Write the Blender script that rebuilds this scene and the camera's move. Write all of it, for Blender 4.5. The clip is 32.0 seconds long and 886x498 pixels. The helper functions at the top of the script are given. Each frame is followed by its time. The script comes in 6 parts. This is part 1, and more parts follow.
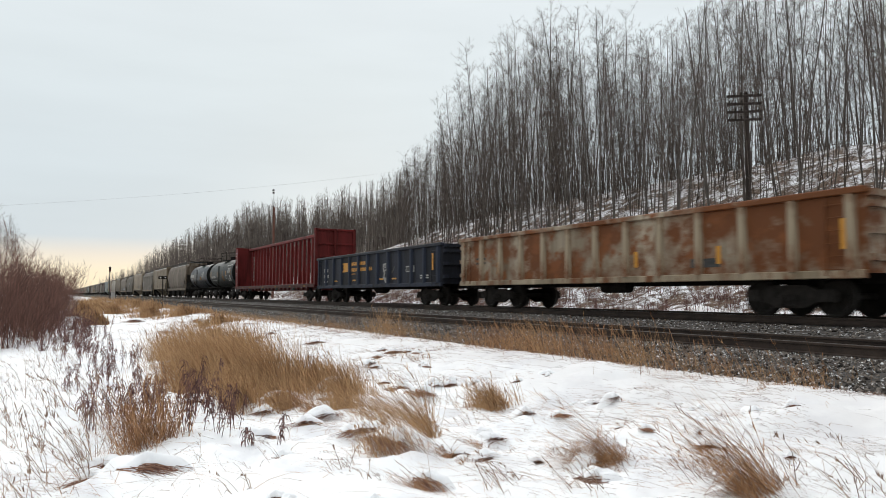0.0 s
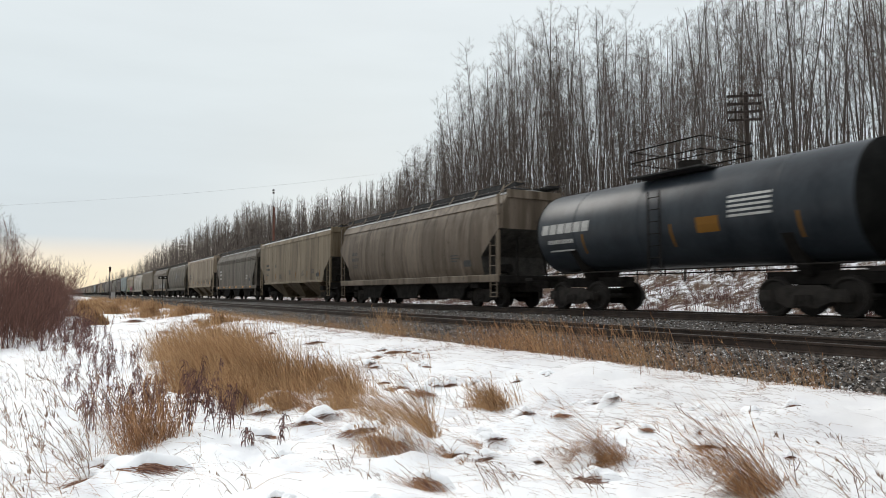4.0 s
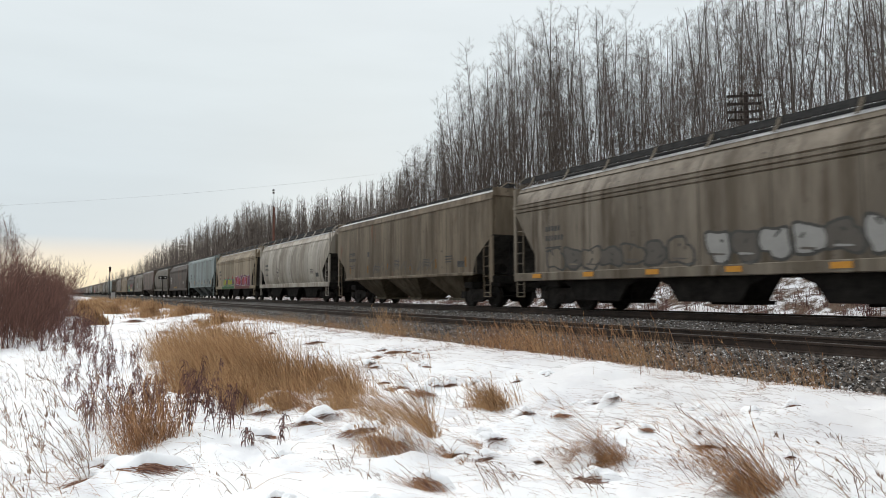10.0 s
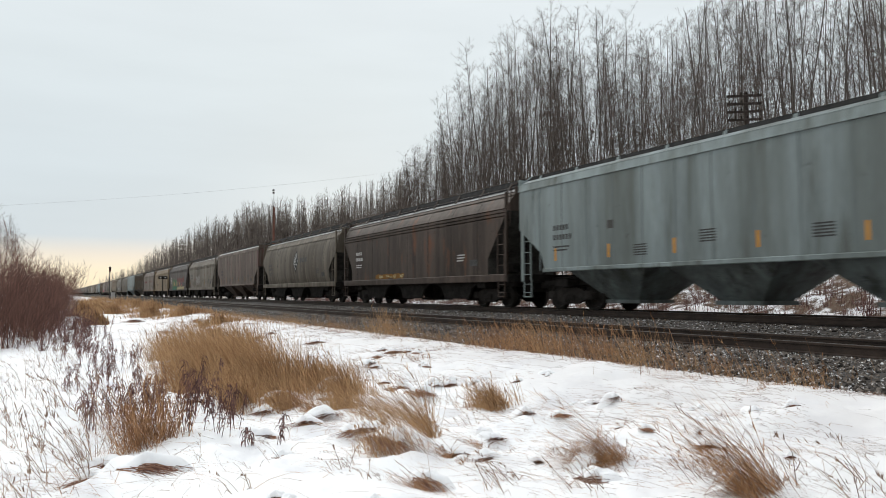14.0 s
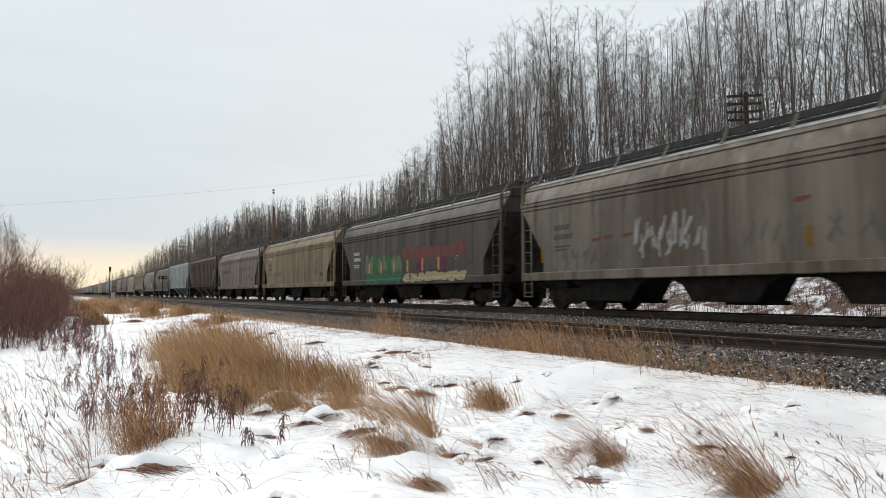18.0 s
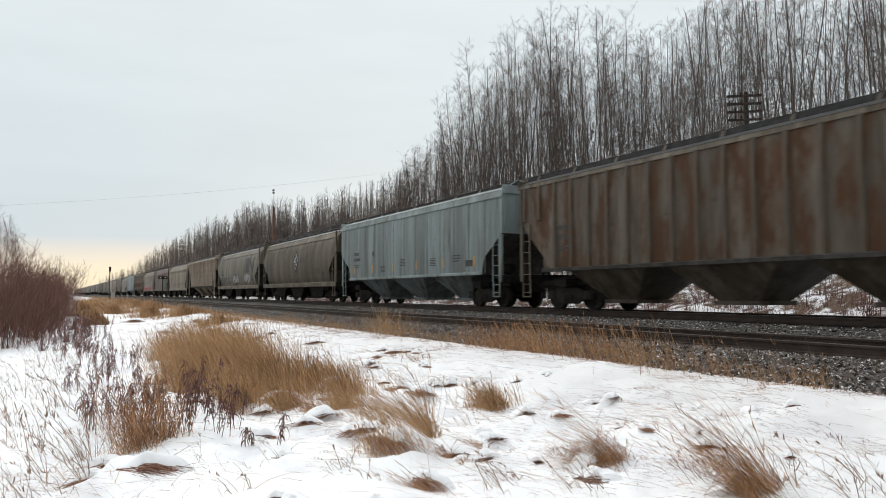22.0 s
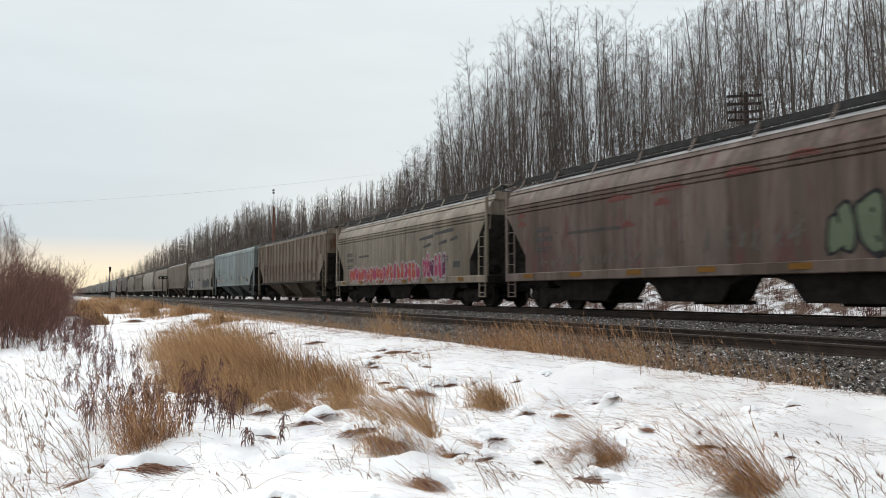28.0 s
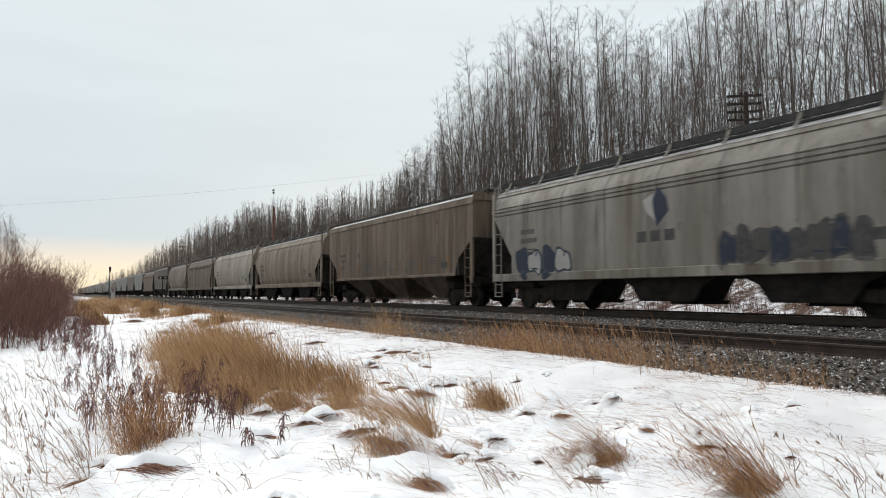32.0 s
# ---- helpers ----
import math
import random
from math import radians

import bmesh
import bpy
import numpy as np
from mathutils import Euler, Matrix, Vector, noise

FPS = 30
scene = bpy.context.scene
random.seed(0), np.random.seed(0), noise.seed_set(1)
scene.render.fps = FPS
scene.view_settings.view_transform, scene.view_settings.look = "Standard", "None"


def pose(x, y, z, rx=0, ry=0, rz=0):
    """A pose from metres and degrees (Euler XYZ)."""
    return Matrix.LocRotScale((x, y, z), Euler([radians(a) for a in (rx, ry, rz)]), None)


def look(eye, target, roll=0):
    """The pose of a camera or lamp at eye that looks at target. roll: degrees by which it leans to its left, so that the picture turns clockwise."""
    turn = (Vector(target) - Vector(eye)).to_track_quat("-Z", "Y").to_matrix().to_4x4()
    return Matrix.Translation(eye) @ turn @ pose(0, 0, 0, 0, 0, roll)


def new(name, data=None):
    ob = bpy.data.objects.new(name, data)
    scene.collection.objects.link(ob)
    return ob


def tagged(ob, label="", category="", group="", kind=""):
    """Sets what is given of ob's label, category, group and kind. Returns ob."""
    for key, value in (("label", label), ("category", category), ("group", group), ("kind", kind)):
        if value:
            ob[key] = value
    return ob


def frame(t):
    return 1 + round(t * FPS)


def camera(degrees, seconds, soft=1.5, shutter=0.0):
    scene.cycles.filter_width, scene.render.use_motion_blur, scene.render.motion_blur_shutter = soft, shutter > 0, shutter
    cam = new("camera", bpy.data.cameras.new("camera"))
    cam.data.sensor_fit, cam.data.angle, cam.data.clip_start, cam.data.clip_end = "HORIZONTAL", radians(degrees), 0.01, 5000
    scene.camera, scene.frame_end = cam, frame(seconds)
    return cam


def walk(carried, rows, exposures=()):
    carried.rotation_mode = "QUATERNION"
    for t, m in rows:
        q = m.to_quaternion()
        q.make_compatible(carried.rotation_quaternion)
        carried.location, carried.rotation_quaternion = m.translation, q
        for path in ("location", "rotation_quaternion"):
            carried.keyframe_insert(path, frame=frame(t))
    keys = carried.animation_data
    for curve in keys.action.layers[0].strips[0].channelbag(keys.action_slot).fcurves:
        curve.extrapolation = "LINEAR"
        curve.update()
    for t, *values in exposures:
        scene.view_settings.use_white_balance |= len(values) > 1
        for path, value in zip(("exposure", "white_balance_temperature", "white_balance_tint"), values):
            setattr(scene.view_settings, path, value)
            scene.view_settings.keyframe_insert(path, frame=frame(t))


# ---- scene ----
# One straight double-track line runs along x; the camera stands still at the origin, south of it.
# z = 0 is the top of the far track's rails; distance along the track ahead of the camera is -x.
cam = camera(65.5, 32.0, soft=0.9, shutter=0.22)
VIEW = pose(0, 0, 0.53, 93.71, 0, 60.88)
walk(cam, [(0.0, VIEW), (32.0, VIEW)], exposures=[(0.0, 0.0), (32.0, 0.0)])

# ---- sky and sun ----
world = bpy.data.worlds.new("overcast")
scene.world = world
world.use_nodes = True
wn, wl = world.node_tree.nodes, world.node_tree.links
wn.clear()
SUN_TURN = radians(-68)
sky = wn.new("ShaderNodeTexSky")
sky.sky_type, sky.sun_disc = "NISHITA", False
sky.sun_elevation, sky.sun_rotation = radians(9), SUN_TURN
geo = wn.new("ShaderNodeTexCoord")
sep = wn.new("ShaderNodeSeparateXYZ")
wl.new(geo.outputs["Generated"], sep.inputs[0])
height = wn.new("ShaderNodeValToRGB")
height.color_ramp.elements[0].position, height.color_ramp.elements[0].color = 0.0, (0.97, 0.84, 0.60, 1)
height.color_ramp.elements[1].position, height.color_ramp.elements[1].color = 1.0, (1.16, 1.20, 1.24, 1)
for p, c in ((0.03, (0.98, 0.87, 0.66, 1)), (0.052, (0.86, 0.80, 0.70, 1)), (0.075, (0.665, 0.735, 0.775, 1)), (0.16, (0.70, 0.775, 0.815, 1)), (0.3, (0.755, 0.825, 0.855, 1)), (0.45, (0.825, 0.885, 0.915, 1))):
    e = height.color_ramp.elements.new(p)
    e.color = c
wl.new(sep.outputs["Z"], height.inputs[0])
stretch = wn.new("ShaderNodeMapping")
stretch.inputs["Scale"].default_value = (1.5, 1.5, 9)
wl.new(geo.outputs["Generated"], stretch.inputs[0])
cloud = wn.new("ShaderNodeTexNoise")
cloud.inputs["Scale"].default_value, cloud.inputs["Detail"].default_value = 1.6, 5
wl.new(stretch.outputs[0], cloud.inputs[0])
tone = wn.new("ShaderNodeMapRange")
tone.inputs[1].default_value, tone.inputs[2].default_value = 0.3, 0.7
tone.inputs[3].default_value, tone.inputs[4].default_value = 0.965, 1.035
wl.new(cloud.outputs[0], tone.inputs[0])
deck = wn.new("ShaderNodeVectorMath")
deck.operation = "SCALE"
wl.new(height.outputs[0], deck.inputs[0])
wl.new(tone.outputs[0], deck.inputs["Scale"])
dim = wn.new("ShaderNodeVectorMath")
dim.operation = "SCALE"
dim.inputs["Scale"].default_value = 0.10
wl.new(sky.outputs[0], dim.inputs[0])
veil = wn.new("ShaderNodeMix")
veil.data_type = "RGBA"
veil.inputs[0].default_value = 0.975
wl.new(dim.outputs[0], veil.inputs[6])
wl.new(deck.outputs[0], veil.inputs[7])
bg = wn.new("ShaderNodeBackground")
bg.inputs["Strength"].default_value = 1.0
wl.new(veil.outputs[2], bg.inputs[0])
wl.new(bg.outputs[0], wn.new("ShaderNodeOutputWorld").inputs[0])

sun = bpy.data.lights.new("sun", "SUN")
sun.energy, sun.angle, sun.color = 1.25, radians(30), (1.0, 0.95, 0.88)
sun_ob = new("sun", sun)
sun_ob.matrix_world = look((-52, 4, 42), (0, 10, 0))


# ---- materials ----
def lin(r, g, b):
    """Linear colour from 0-255 picture values."""
    return tuple(((c / 255 + 0.055) / 1.055) ** 2.4 if c > 10 else c / 255 / 12.92 for c in (r, g, b)) + (1,)


def mat(name, a, b, scale=4.0, rough=0.8, bump=0.3, fine=40.0, metal=0.0, stretch=(1, 1, 1), spots=None, shift=0.0, island=0.0, coords="Object", spec=0.2):
    """Two tones mixed by a coarse and a fine noise, with relief; spots: (colour, scale, threshold, stretch and, if soft, half width of the edge) of stains or snow."""
    m = bpy.data.materials.new(name)
    m.use_nodes = True
    n, l = m.node_tree.nodes, m.node_tree.links
    s = n["Principled BSDF"]
    tc, mp = n.new("ShaderNodeTexCoord"), n.new("ShaderNodeMapping")
    mp.inputs["Scale"].default_value, mp.inputs["Location"].default_value = stretch, (shift, shift * 0.7, 0)
    l.new(tc.outputs[coords], mp.inputs[0])
    n1, n2 = n.new("ShaderNodeTexNoise"), n.new("ShaderNodeTexNoise")
    n1.inputs["Scale"].default_value, n1.inputs["Detail"].default_value, n1.inputs["Roughness"].default_value = scale, 6, 0.62
    n2.inputs["Scale"].default_value, n2.inputs["Detail"].default_value = fine, 3
    l.new(mp.outputs[0], n1.inputs[0])
    l.new(mp.outputs[0], n2.inputs[0])
    add = n.new("ShaderNodeMath")
    add.operation = "MULTIPLY_ADD"
    add.inputs[1].default_value = 0.35
    l.new(n2.outputs[0], add.inputs[0])
    l.new(n1.outputs[0], add.inputs[2])
    last = add.outputs[0]
    if island:
        g = n.new("ShaderNodeNewGeometry")
        ad = n.new("ShaderNodeMath")
        ad.operation = "MULTIPLY_ADD"
        ad.inputs[1].default_value = island
        l.new(g.outputs["Random Per Island"], ad.inputs[0])
        sb = n.new("ShaderNodeMath")
        sb.operation = "SUBTRACT"
        sb.inputs[1].default_value = island / 2
        l.new(last, sb.inputs[0])
        l.new(sb.outputs[0], ad.inputs[2])
        last = ad.outputs[0]
    ramp = n.new("ShaderNodeMapRange")
    ramp.inputs[1].default_value, ramp.inputs[2].default_value = 0.42, 0.92
    l.new(last, ramp.inputs[0])
    mix = n.new("ShaderNodeMix")
    mix.data_type = "RGBA"
    mix.inputs[6].default_value, mix.inputs[7].default_value = a, b
    l.new(ramp.outputs[0], mix.inputs[0])
    colour = mix.outputs[2]
    for k, (sc, ss, th, st, *soft) in enumerate(spots or ()):
        edge = soft[0] if soft else 0.055
        m2, n3, r2, x2 = n.new("ShaderNodeMapping"), n.new("ShaderNodeTexNoise"), n.new("ShaderNodeMapRange"), n.new("ShaderNodeMix")
        m2.inputs["Scale"].default_value, m2.inputs["Location"].default_value = st, (shift * 1.3 + 7 * k, 3 + k, shift)
        l.new(tc.outputs[coords], m2.inputs[0])
        l.new(m2.outputs[0], n3.inputs[0])
        n3.inputs["Scale"].default_value, n3.inputs["Detail"].default_value, n3.inputs["Roughness"].default_value = ss, 7, 0.65
        r2.inputs[1].default_value, r2.inputs[2].default_value = th - edge, th + edge
        l.new(n3.outputs[0], r2.inputs[0])
        x2.data_type = "RGBA"
        x2.inputs[7].default_value = sc
        l.new(r2.outputs[0], x2.inputs[0])
        l.new(colour, x2.inputs[6])
        colour = x2.outputs[2]
    l.new(colour, s.inputs["Base Color"])
    s.inputs["Specular IOR Level"].default_value = spec
    s.inputs["Roughness"].default_value, s.inputs["Metallic"].default_value = rough, metal
    if bump:
        bp = n.new("ShaderNodeBump")
        bp.inputs["Strength"].default_value, bp.inputs["Distance"].default_value = bump, 0.02
        l.new(last, bp.inputs["Height"])
        l.new(bp.outputs[0], s.inputs["Normal"])
    return m


def g(v, a=1.0):
    return (v, v * a, v * a * a, 1)


M_SNOW = mat("snow", (0.84, 0.845, 0.86, 1), (0.94, 0.94, 0.94, 1), 1.2, 0.7, 0.5, 30)
M_GROUND = mat("snowy_ground", (0.88, 0.885, 0.895, 1), (0.96, 0.96, 0.96, 1), 1.2, 0.75, 0.5, 30, spots=[((0.80, 0.80, 0.82, 1), 0.9, 0.56, (1, 1, 1)), ((0.60, 0.54, 0.50, 1), 3.5, 0.71, (1, 1, 1))])
# blotchy grey mixed into the snow, growing from y = 4.4 to 7.0
gn, gl = M_GROUND.node_tree.nodes, M_GROUND.node_tree.links
tc, sp, zone, blot, both, grey_mix = (gn.new("ShaderNode" + k) for k in ("TexCoord", "SeparateXYZ", "MapRange", "TexNoise", "Math", "Mix"))
gl.new(tc.outputs["Object"], sp.inputs[0])
gl.new(tc.outputs["Object"], blot.inputs[0])
blot.inputs["Scale"].default_value, blot.inputs["Detail"].default_value = 0.8, 5
gl.new(sp.outputs["Y"], zone.inputs[0])
zone.inputs[1].default_value, zone.inputs[2].default_value = 4.4, 7.0
both.operation = "MULTIPLY"
gl.new(zone.outputs[0], both.inputs[0])
gl.new(blot.outputs[0], both.inputs[1])
grey_mix.data_type = "RGBA"
grey_mix.inputs[7].default_value = (0.60, 0.57, 0.56, 1)
gl.new(both.outputs[0], grey_mix.inputs[0])
bsdf = gn["Principled BSDF"]
gl.new(bsdf.inputs["Base Color"].links[0].from_socket, grey_mix.inputs[6])
gl.new(grey_mix.outputs[2], bsdf.inputs["Base Color"])
M_HILL = mat("hillside_litter", (0.72, 0.73, 0.76, 1), (0.86, 0.86, 0.88, 1), 0.8, 0.85, 0.6, 20, spec=0.05, spots=[((0.155, 0.11, 0.082, 1), 0.9, 0.49, (1, 1, 1)), ((0.105, 0.075, 0.055, 1), 3.2, 0.535, (1, 1, 1)), ((0.72, 0.73, 0.75, 1), 5.0, 0.62, (1, 1, 1))])
M_BALLAST = mat("ballast_bed", (0.025, 0.023, 0.022, 1), (0.115, 0.105, 0.097, 1), 9, 0.95, 1.0, 28, spec=0.05, spots=[((0.75, 0.76, 0.78, 1), 9, 0.635, (1, 1, 1))])
M_STONE = mat("crushed_stone", (0.03, 0.026, 0.023, 1), (0.18, 0.155, 0.135, 1), 5, 0.9, 0.6, 30, island=0.8, spec=0.05, spots=[((0.80, 0.80, 0.80, 1), 15.0, 0.595, (1, 1, 1), 0.03)])
M_RAIL = mat("rusty_rail", (0.025, 0.02, 0.018, 1), (0.07, 0.05, 0.04, 1), 3, 0.6, 0.3, 40, metal=0.3)
M_RAILTOP = mat("worn_rail_head", (0.09, 0.085, 0.08, 1), (0.16, 0.15, 0.14, 1), 3, 0.35, 0.1, 40, metal=0.8)
M_TIE = mat("creosoted_tie", (0.02, 0.017, 0.015, 1), (0.07, 0.055, 0.045, 1), 6, 0.9, 0.8, 50, stretch=(4, 0.6, 1))
M_BARK = mat("aspen_bark", (0.038, 0.032, 0.029, 1), (0.165, 0.145, 0.13, 1), 2.5, 0.9, 0.5, 25, stretch=(1, 1, 0.35), spec=0.05)
M_TWIG = mat("bare_twigs", (0.065, 0.052, 0.046, 1), (0.15, 0.124, 0.108, 1), 1.2, 0.9, 0.0, 10, spec=0.05)
M_SAPLING = mat("sapling_bark", (0.045, 0.036, 0.031, 1), (0.125, 0.103, 0.09, 1), 1.0, 0.9, 0.0, 8, spec=0.05, island=0.4)
M_STALK = mat("grey_brown_stalks", (0.16, 0.10, 0.07, 1), (0.42, 0.30, 0.22, 1), 3, 0.85, 0.0, 20, island=0.6)
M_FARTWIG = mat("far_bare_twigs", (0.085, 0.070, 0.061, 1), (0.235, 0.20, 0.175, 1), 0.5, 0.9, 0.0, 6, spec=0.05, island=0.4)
M_TUSSOCK = mat("matted_grass", (0.10, 0.045, 0.035, 1), (0.36, 0.20, 0.13, 1), 3, 0.85, 0.0, 20, island=0.6)
M_REDPOLE = mat("red_wooden_pole", (0.10, 0.045, 0.035, 1), (0.2, 0.10, 0.075, 1), 3, 0.9, 0.3, 30, stretch=(1, 1, 0.2))
M_STRAW = mat("dry_grass", (0.22, 0.122, 0.06, 1), (0.56, 0.35, 0.185, 1), 3, 0.85, 0.0, 20, island=0.6)
M_RUSSET = mat("russet_grass", (0.14, 0.065, 0.035, 1), (0.50, 0.285, 0.145, 1), 3, 0.85, 0.0, 20, island=0.6)
M_WEED = mat("dead_weeds", (0.075, 0.036, 0.036, 1), (0.22, 0.118, 0.098, 1), 4, 0.9, 0.0, 20, island=0.6)
M_WILLOW = mat("red_willow_twigs", (0.07, 0.035, 0.03, 1), (0.235, 0.125, 0.095, 1), 2, 0.8, 0.0, 15, island=0.6)
M_STEEL = mat("grimy_black_steel", (0.007, 0.0065, 0.006, 1), (0.026, 0.023, 0.021, 1), 4, 0.85, 0.4, 30, spec=0.05)
# grime on ribbed side sills; on hopper end slopes it is painted recess shade
M_GRIME_SHADE = mat("sooty_shaded_steel", (0.02, 0.019, 0.018, 1), (0.075, 0.07, 0.063, 1), 2.5, 0.85, 0.3, 20, spec=0.06)
M_FRAME = mat("cast_side_frame", (0.011, 0.01, 0.0095, 1), (0.045, 0.04, 0.036, 1), 4, 0.8, 0.4, 30, spec=0.06)
M_WHEEL = mat("worn_wheel_steel", (0.008, 0.0075, 0.007, 1), (0.032, 0.028, 0.025, 1), 5, 0.6, 0.2, 30, metal=0.1, spec=0.1)
M_GRATE = mat("galvanised_grating", (0.018, 0.018, 0.018, 1), (0.055, 0.053, 0.052, 1), 5, 0.7, 0.3, 40, spec=0.1)
M_WHITE = mat("white_lettering", (0.28, 0.275, 0.26, 1), (0.5, 0.49, 0.47, 1), 6, 0.7, 0.0, 30)
M_BLACK = mat("black_lettering", (0.008, 0.008, 0.009, 1), (0.022, 0.022, 0.023, 1), 6, 0.7, 0.0, 30)
M_DARK = mat("faded_black_lettering", (0.03, 0.03, 0.03, 1), (0.08, 0.077, 0.075, 1), 6, 0.7, 0.0, 30)
M_AMBER = mat("amber_reflective_tape", (0.42, 0.18, 0.025, 1), (0.58, 0.28, 0.045, 1), 6, 0.45, 0.0, 30)
M_POLE = mat("weathered_pole", (0.022, 0.018, 0.016, 1), (0.065, 0.05, 0.043, 1), 3, 0.9, 0.4, 30, stretch=(1, 1, 0.2))


# ---- mesh helpers ----
def box(bm, x0, x1, y0, y1, z0, z1):
    v = [bm.verts.new(p) for p in ((x0, y0, z0), (x1, y0, z0), (x1, y1, z0), (x0, y1, z0), (x0, y0, z1), (x1, y0, z1), (x1, y1, z1), (x0, y1, z1))]
    for f in ((3, 2, 1, 0), (4, 5, 6, 7), (0, 1, 5, 4), (1, 2, 6, 5), (2, 3, 7, 6), (3, 0, 4, 7)):
        bm.faces.new([v[i] for i in f])
    return v


def bevelled(bm, w, seg=1):
    bmesh.ops.bevel(bm, geom=list(bm.edges), offset=w, segments=seg, affect="EDGES", clamp_overlap=True)


def tube(bm, p, q, r0, r1=None, n=8, caps=True):
    """A tapered round bar from p to q."""
    p, q = Vector(p), Vector(q)
    r1 = r0 if r1 is None else r1
    w = (q - p).normalized()
    u = w.orthogonal().normalized()
    v = w.cross(u)
    a = [bm.verts.new(p + r0 * (math.cos(t) * u + math.sin(t) * v)) for t in (2 * math.pi * i / n for i in range(n))]
    b = [bm.verts.new(q + r1 * (math.cos(t) * u + math.sin(t) * v)) for t in (2 * math.pi * i / n for i in range(n))]
    for i in range(n):
        bm.faces.new((a[i], a[(i + 1) % n], b[(i + 1) % n], b[i]))
    if caps:
        bm.faces.new(a[::-1])
        bm.faces.new(b)


def prism(bm, pts, axis, lo, hi):
    """Pushes a flat outline (u, v) along an axis: 'x' -> (y, z), 'y' -> (x, z), 'z' -> (x, y)."""
    put3 = {"x": lambda k, u, v: (k, u, v), "y": lambda k, u, v: (u, k, v), "z": lambda k, u, v: (u, v, k)}[axis]
    a = [bm.verts.new(put3(lo, *p)) for p in pts]
    b = [bm.verts.new(put3(hi, *p)) for p in pts]
    n = len(pts)
    for i in range(n):
        bm.faces.new((a[i], a[(i + 1) % n], b[(i + 1) % n], b[i]))
    bm.faces.new(a[::-1])
    bm.faces.new(b)


def lathe(bm, rings, n=24, axis="y"):
    """Rings (position, radius) turned about an axis; zero radius closes to a point."""
    made = []
    for k, r in rings:
        ring = []
        for i in range(n if r > 0 else 1):
            t = 2 * math.pi * i / n
            c = (r * math.cos(t), r * math.sin(t))
            ring.append(bm.verts.new((c[0], k, c[1]) if axis == "y" else (k, c[0], c[1])))
        made.append(ring)
    for a, b in zip(made, made[1:]):
        for i in range(n):
            f = [a[i % len(a)], a[(i + 1) % len(a)], b[(i + 1) % len(b)], b[i % len(b)]]
            f = list(dict.fromkeys(f))
            if len(f) > 2:
                bm.faces.new(f)
    for ring, flip in ((made[0], False), (made[-1], True)):
        if len(ring) > 2:
            bm.faces.new(ring if not flip else ring[::-1])


MESHES = {}


def shared(key, make, smooth=False):
    """The mesh kept under key, made by make(bm) the first time."""
    if key not in MESHES:
        bm = bmesh.new()
        make(bm)
        bmesh.ops.recalc_face_normals(bm, faces=bm.faces)
        me = bpy.data.meshes.new(key.split("/")[0])
        bm.to_mesh(me)
        bm.free()
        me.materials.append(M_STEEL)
        me.materials.append(M_GRIME_SHADE)
        if smooth:
            me.shade_smooth()
            me.set_sharp_from_angle(angle=radians(40))
        MESHES[key] = me
    return MESHES[key]


def put(name, key, make, m, parent=None, label="", at=None, smooth=False):
    """One mesh object that shares the mesh kept under key and wears its own material."""
    ob = new(name, shared(key, make, smooth))
    ob.material_slots[0].link = "OBJECT"
    ob.material_slots[0].material = m
    ob.parent = parent
    if at is not None:
        ob.matrix_basis = at
    return tagged(ob, label)


def sheet(name, verts, faces, m, smooth=True):
    """A mesh object from plain arrays."""
    me = bpy.data.meshes.new(name)
    me.from_pydata(verts, [], faces)
    me.materials.append(m)
    if smooth:
        me.shade_smooth()
    return new(name, me)


def ease(a, b, x):
    t = min(1.0, max(0.0, (x - a) / (b - a)))
    return t * t * (3 - 2 * t)


# ---- ground ----
NEAR_Y, FAR_Y = 11.1, 15.75
NEAR_Z = -0.23


def bed(y):
    """Height of the ballast across the two tracks."""
    stops = ((8.2, -0.62), (9.45, -0.42), (12.7, -0.44), (14.0, -0.19), (17.4, -0.19), (18.9, -0.75))
    if y <= stops[0][0] or y >= stops[-1][0]:
        return None
    for (a, za), (b, zb) in zip(stops, stops[1:]):
        if y <= b:
            return za + (zb - za) * (y - a) / (b - a)


def land(x, y):
    """Height of the ground: a snowy ditch, the trackbed and the wooded hill behind it."""
    s = -x
    n1 = noise.noise((x * 0.35, y * 0.35, 0))
    n2 = noise.noise((x * 1.3 + 0.5 * n1, y * 1.1, 4))
    n3 = 1 - abs(noise.noise((x * 2.3, y * 1.7, 9))) * 2
    n4 = noise.noise((x * 5.5, y * 4.5, 3))
    far2 = x * x + y * y
    near, close = math.exp(-far2 / 60.0 ** 2), math.exp(-far2 / 24.0 ** 2)
    z = -1.02 + 0.40 * ease(4.0, 8.2, y) + ((0.12 * n1 + 0.03 * n2) * near + (0.10 * n2 + 0.075 * n3 + 0.05 * n4) * close) * (1 - 0.92 * ease(7.2, 8.2, y))
    if 8.2 < y < 18.9:
        z = (bed(y) or -0.7) - 0.14
    elif y >= 18.9:
        rise = 0.5 + 0.5 * (1 - ease(60, 130, s))
        z = -0.85 + 11.2 * rise * ease(17.5, 48, y)
        z += (0.36 * n1 + 0.14 * n2) * ease(19, 22, y)
    return z


def spaced(lo, hi, dense_lo, dense_hi, step, grow):
    out = list(np.arange(dense_lo, dense_hi, step))
    a, k = dense_lo, step
    while a > lo:
        k *= grow
        a -= k
        out.insert(0, max(a, lo))
    b, k = out[-1], step
    while b < hi:
        k *= grow
        b += k
        out.append(min(b, hi))
    return out


